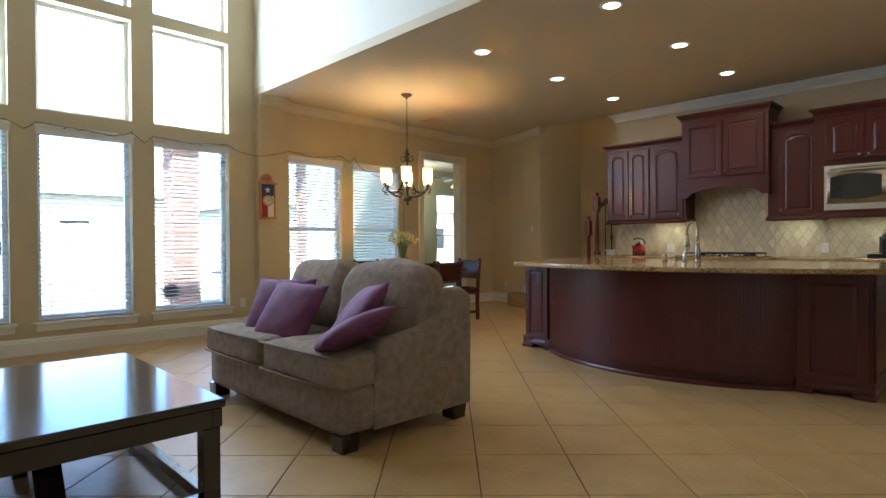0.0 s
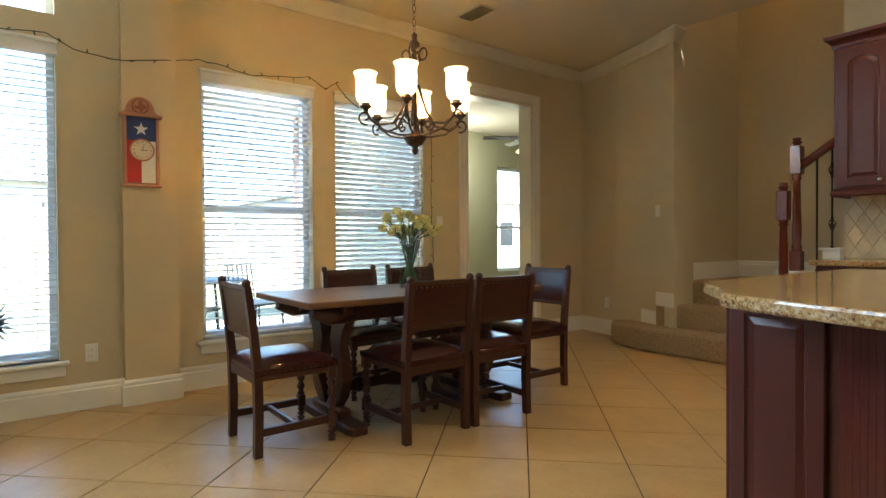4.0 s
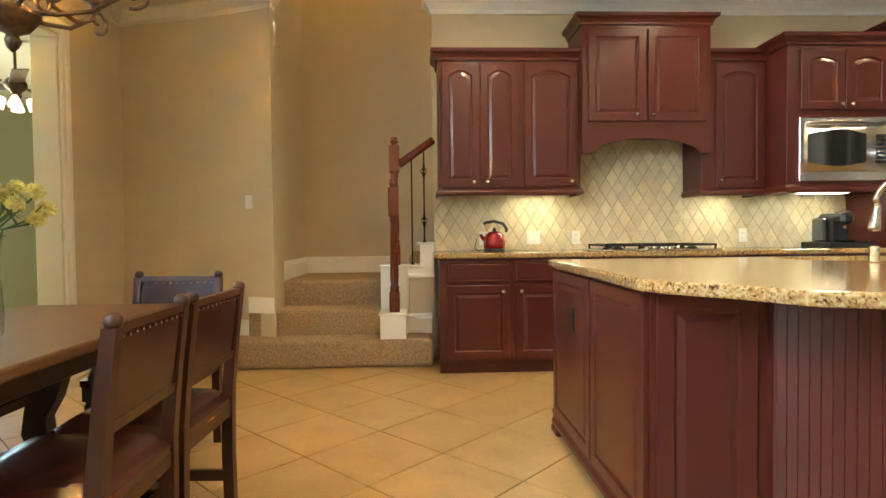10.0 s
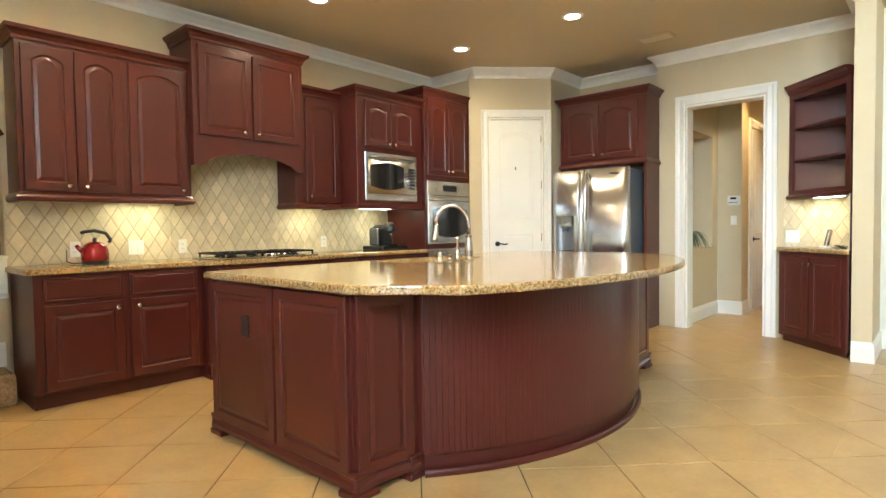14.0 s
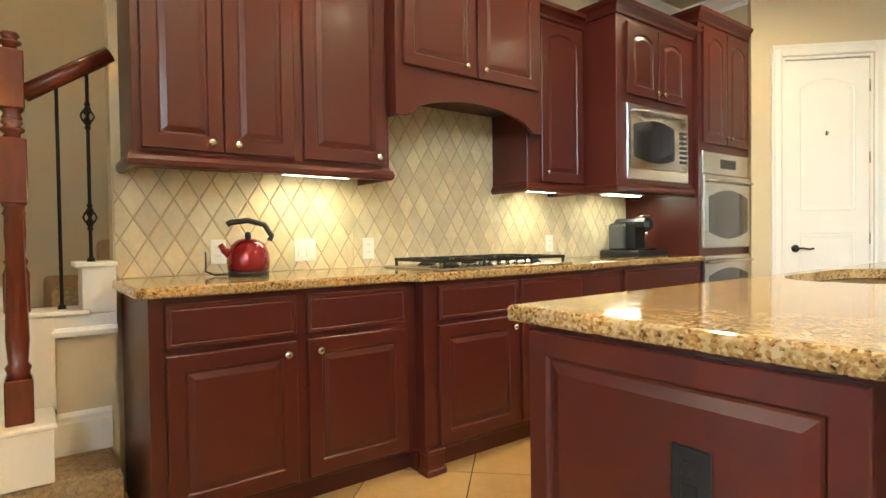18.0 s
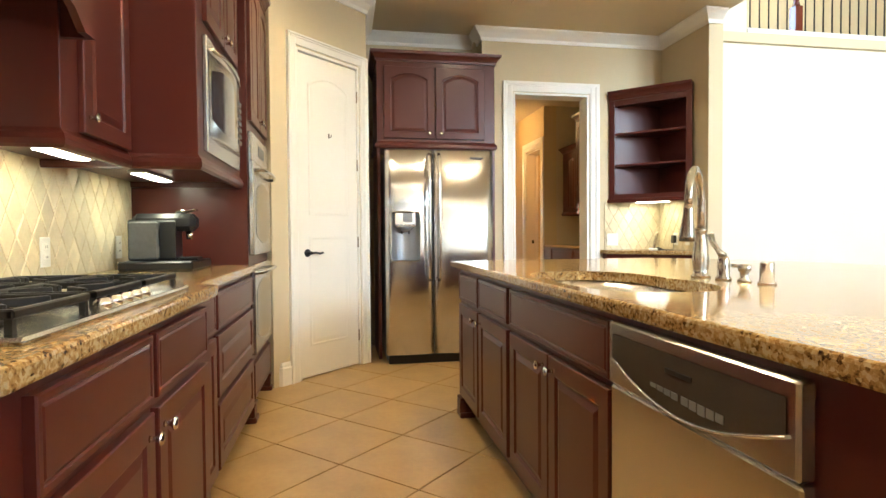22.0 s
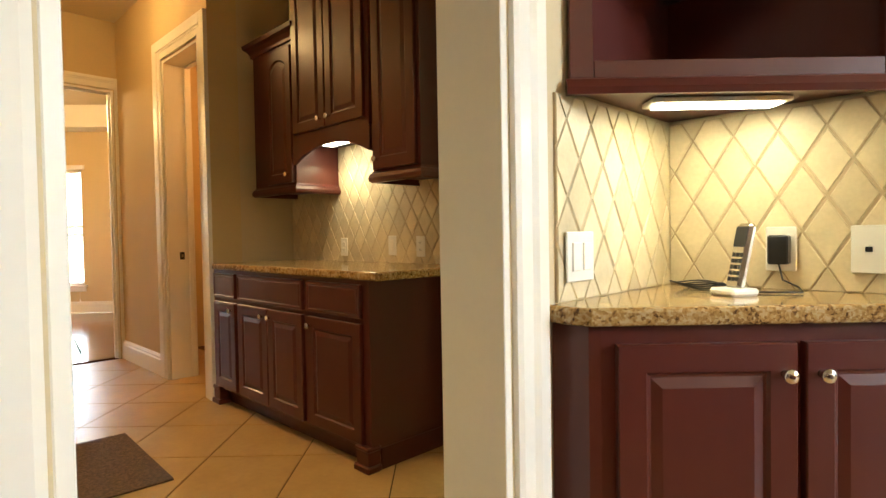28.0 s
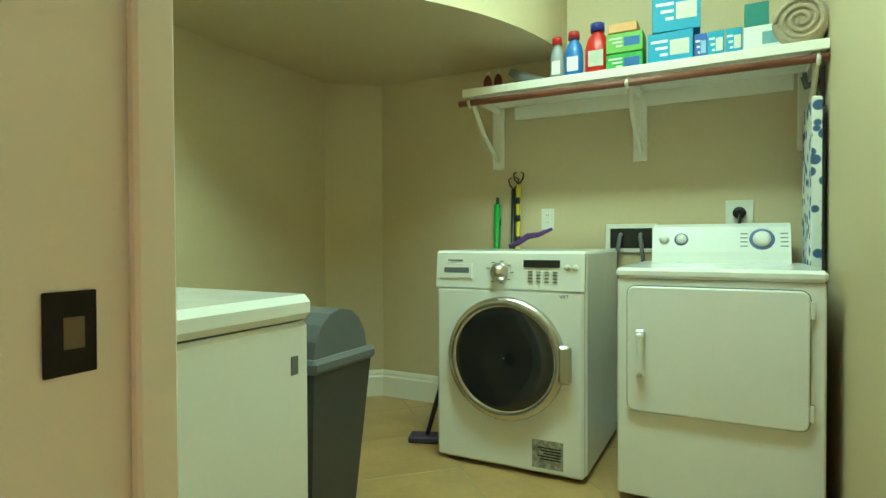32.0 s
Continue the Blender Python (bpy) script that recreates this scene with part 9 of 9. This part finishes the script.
for i in range(4):
    a = radians(45 + 90 * i)
    part("leg", one(tube, [(0.45 * math.cos(a), 0.45 * math.sin(a), 0), (0.35 * math.cos(a), 0.35 * math.sin(a), 0.70)], 0.018, 6), IRON, pt)
sn = thing("sun_ornament", "grey metal sunburst ornament hanging outside the window", "ornament", (-8.1, 2.72, 0.48), 0)
bm = bmesh.new()
for i in range(20):
    a = 2 * math.pi * i / 20
    r_ = 0.19 if i % 2 else 0.14
    v = [bm.verts.new(p) for p in ((0.0, 0.085 * math.cos(a - 0.14), 0.085 * math.sin(a - 0.14)), (0.0, 0.085 * math.cos(a + 0.14), 0.085 * math.sin(a + 0.14)), (0.01, r_ * math.cos(a), r_ * math.sin(a)), (0.02, 0.085 * math.cos(a), 0.085 * math.sin(a)))]
    bm.faces.new((v[0], v[2], v[3])), bm.faces.new((v[1], v[3], v[2]))
lathe(bm, [(0.09, -0.01), (0.09, 0.01), (0.05, 0.03), (0.002, 0.035)], 20, m=pose(0, 0, 0, 0, 90, 0))
part("sunburst", bm, IRON, sn)
part("stake", one(tube, [(0.0, 0, -0.15), (0, 0, -0.58)], 0.008, 6), IRON, sn)
tc = thing("garden_torch", "dark garden torch on a thin pole", "torch", (-9.5, 1.1, -0.16))
part("pole", one(tube, [(0, 0, 0), (0, 0, 1.1)], 0.012, 6), IRON, tc)
part("head", one(lathe, [(0.02, 1.1), (0.05, 1.16), (0.05, 1.30), (0.02, 1.36)], 12), IRON, tc)

# ---- tiles ----
def bsp_tile(w, h, th, bev):
    """A rhombic wall tile, proud of the grout, with a soft edge."""
    bm = bmesh.new()
    o = [(-w, 0), (0, -h), (w, 0), (0, h)]
    i_ = [(x * (1 - bev), z * (1 - bev)) for x, z in o]
    a, b = [bm.verts.new((x, 0, z)) for x, z in o], [bm.verts.new((x, -th * 0.6, z)) for x, z in [(x * (1 - bev * 0.25), z * (1 - bev * 0.25)) for x, z in o]]
    c = [bm.verts.new((x, -th, z)) for x, z in i_]
    for p, q in ((a, b), (b, c)):
        for k_ in range(4):
            bm.faces.new((p[k_], p[(k_ + 1) % 4], q[(k_ + 1) % 4], q[k_]))
    bm.faces.new(c)
    return bm


def clip_poly(pts, u0, u1, v0, v1):
    def cut(P, ax, lim, keep):
        out = []
        for i in range(len(P)):
            p, q = P[i - 1], P[i]
            ip, iq = (p[ax] >= lim) == keep or p[ax] == lim, (q[ax] >= lim) == keep or q[ax] == lim
            if ip != iq:
                t = (lim - p[ax]) / (q[ax] - p[ax])
                out.append((p[0] + (q[0] - p[0]) * t, p[1] + (q[1] - p[1]) * t))
            if iq:
                out.append(q)
        return out
    for ax, lim, keep in ((0, u0, True), (0, u1, False), (1, v0, True), (1, v1, False)):
        if len(pts) > 2:
            pts = cut(pts, ax, lim, keep)
    return pts


def area_of(P):
    return abs(sum(P[i - 1][0] * P[i][1] - P[i][0] * P[i - 1][1] for i in range(len(P)))) / 2


def backsplash(name, m, rects, pw=0.109, phh=0.178, label="tumbled travertine backsplash of diamond tiles", parts=300, offset=(0.0, 0.0)):
    """Diamond tiles over rectangles (u0, u1, z0, z1) of a wall; local x along it, facing -y."""
    e = tagged(new(name), label, "backsplash", "", "structure")
    e.matrix_world = m
    bm = bmesh.new()
    for u0, u1, z0, z1 in rects:
        box(bm, u0, u1, -0.006, 0.0, z0, z1)
    part("grout", bm, TGROUT, e)
    full_ = mesh_of("tile", bsp_tile(pw / 2 - 0.0016, phh / 2 - 0.0026, 0.0095, 0.11), TRAV)
    n = 0
    rest = bmesh.new()
    for u0, u1, z0, z1 in rects:
        for i in range(int((u0 - 0.5) / pw) - 2, int((u1 + 0.5) / pw) + 3):
            for j in range(int(z0 / (phh / 2)) - 2, int(z1 / (phh / 2)) + 3):
                cx = (i + (0.5 if j % 2 else 0.0)) * pw + offset[0]
                cz = j * phh / 2 + offset[1]
                a, b = pw / 2 - 0.0016, phh / 2 - 0.0026
                if u0 <= cx - a and cx + a <= u1 and z0 <= cz - b and cz + b <= z1 and n < parts:
                    o = new("tile", full_)
                    o.parent = e
                    o.location = (cx, random.uniform(-0.0008, 0.0008), cz)
                    n += 1
                    continue
                P_ = clip_poly([(cx - a, cz), (cx, cz - b), (cx + a, cz), (cx, cz + b)], u0, u1, z0, z1)
                if len(P_) > 2 and area_of(P_) > 0.0002:
                    gx, gz = sum(p[0] for p in P_) / len(P_), sum(p[1] for p in P_) / len(P_)
                    va = [rest.verts.new((x, -0.005, z)) for x, z in P_]
                    vb = [rest.verts.new((gx + (x - gx) * 0.93, -0.0095, gz + (z - gz) * 0.93)) for x, z in P_]
                    rest.faces.new(vb)
                    for k_ in range(len(P_)):
                        rest.faces.new((va[k_], va[(k_ + 1) % len(P_)], vb[(k_ + 1) % len(P_)], vb[k_]))
    tagged(part("cut_tiles", rest, TRAV, e), kind="stuff")
    return e


random.seed(2)
backsplash("backsplash_kitchen", face(0, 7.98, 0), [(-4.40, -3.265, 0.918, 1.40), (-3.265, -2.23, 0.918, 1.88), (-2.23, -0.768, 0.918, 1.385)], offset=(0.031, 0.02))
backsplash("backsplash_desk_left", face(0.95, 0, -90), [(-4.40, -3.80, 0.918, 1.39)], parts=60)
backsplash("backsplash_desk_right", face(0, 3.79, 180), [(-0.94, -0.215, 0.918, 1.39)], parts=60)
backsplash("backsplash_serving", face(0, 3.30, 180), [(-3.865, -2.16, 0.918, 1.66)], parts=200)

# floor: diagonal tiles
PT = 0.468
OX, OY = -4.753, 6.192
HALF = PT / 2 - 0.0030


def floor_tile(bm, cx, cy, clip=None, z=0.0):
    r_ = HALF * math.sqrt(2)
    P_ = [(cx - r_, cy), (cx, cy - r_), (cx + r_, cy), (cx, cy + r_)]
    if clip:
        P_ = clip_poly(P_, *clip)
        if len(P_) < 3 or area_of(P_) < 0.0015:
            return False
    gx, gy = sum(p[0] for p in P_) / len(P_), sum(p[1] for p in P_) / len(P_)
    a = [bm.verts.new((x, y, -0.006)) for x, y in P_]
    b = [bm.verts.new((gx + (x - gx) * 0.998, gy + (y - gy) * 0.998, -0.001 + z)) for x, y in P_]
    c = [bm.verts.new((gx + (x - gx) * 0.992, gy + (y - gy) * 0.992, z)) for x, y in P_]
    for p, q in ((a, b), (b, c)):
        for k_ in range(len(P_)):
            bm.faces.new((p[k_], p[(k_ + 1) % len(P_)], q[(k_ + 1) % len(P_)], q[k_]))
    bm.faces.new(c)
    return True


REGIONS = [(-7.17, 1.137, 3.45, 8.3), (-7.10, 1.128, -3.6, 3.45), (1.137, 6.10, 3.15, 5.22), (1.445, 4.10, 0.39, 3.15), (1.128, 3.0, -2.0, 0.763), (-9.8, -7.17, 6.1, 11.5), (1.137, 1.415, 5.22, 6.62)]
unit = bmesh.new()
floor_tile(unit, 0, 0)
TILE_ME = mesh_of("tile", unit, TILE)
rest = bmesh.new()
count = 0
for ri, (x0, x1, y0, y1) in enumerate(REGIONS):
    for i in range(-40, 60):
        for j in range(-40, 60):
            cx = OX + (i + j + 1) * PT / math.sqrt(2)
            cy = OY + (i - j) * PT / math.sqrt(2)
            r_ = PT / math.sqrt(2)
            if cx + r_ < x0 or cx - r_ > x1 or cy + r_ < y0 or cy - r_ > y1:
                continue
            if x0 <= cx - r_ and cx + r_ <= x1 and y0 <= cy - r_ and cy + r_ <= y1 and count < 300 and (ri in (0, 2) or cy > 1.0):
                o = new("tile", TILE_ME)
                o.parent = floor
                o.location = (cx, cy, random.uniform(-0.0004, 0.0004))
                count += 1
            else:
                floor_tile(rest, cx, cy, (x0, x1, y0, y1), random.uniform(-0.0004, 0.0004))
tagged(part("far_tiles", rest, TILE, floor), kind="stuff")

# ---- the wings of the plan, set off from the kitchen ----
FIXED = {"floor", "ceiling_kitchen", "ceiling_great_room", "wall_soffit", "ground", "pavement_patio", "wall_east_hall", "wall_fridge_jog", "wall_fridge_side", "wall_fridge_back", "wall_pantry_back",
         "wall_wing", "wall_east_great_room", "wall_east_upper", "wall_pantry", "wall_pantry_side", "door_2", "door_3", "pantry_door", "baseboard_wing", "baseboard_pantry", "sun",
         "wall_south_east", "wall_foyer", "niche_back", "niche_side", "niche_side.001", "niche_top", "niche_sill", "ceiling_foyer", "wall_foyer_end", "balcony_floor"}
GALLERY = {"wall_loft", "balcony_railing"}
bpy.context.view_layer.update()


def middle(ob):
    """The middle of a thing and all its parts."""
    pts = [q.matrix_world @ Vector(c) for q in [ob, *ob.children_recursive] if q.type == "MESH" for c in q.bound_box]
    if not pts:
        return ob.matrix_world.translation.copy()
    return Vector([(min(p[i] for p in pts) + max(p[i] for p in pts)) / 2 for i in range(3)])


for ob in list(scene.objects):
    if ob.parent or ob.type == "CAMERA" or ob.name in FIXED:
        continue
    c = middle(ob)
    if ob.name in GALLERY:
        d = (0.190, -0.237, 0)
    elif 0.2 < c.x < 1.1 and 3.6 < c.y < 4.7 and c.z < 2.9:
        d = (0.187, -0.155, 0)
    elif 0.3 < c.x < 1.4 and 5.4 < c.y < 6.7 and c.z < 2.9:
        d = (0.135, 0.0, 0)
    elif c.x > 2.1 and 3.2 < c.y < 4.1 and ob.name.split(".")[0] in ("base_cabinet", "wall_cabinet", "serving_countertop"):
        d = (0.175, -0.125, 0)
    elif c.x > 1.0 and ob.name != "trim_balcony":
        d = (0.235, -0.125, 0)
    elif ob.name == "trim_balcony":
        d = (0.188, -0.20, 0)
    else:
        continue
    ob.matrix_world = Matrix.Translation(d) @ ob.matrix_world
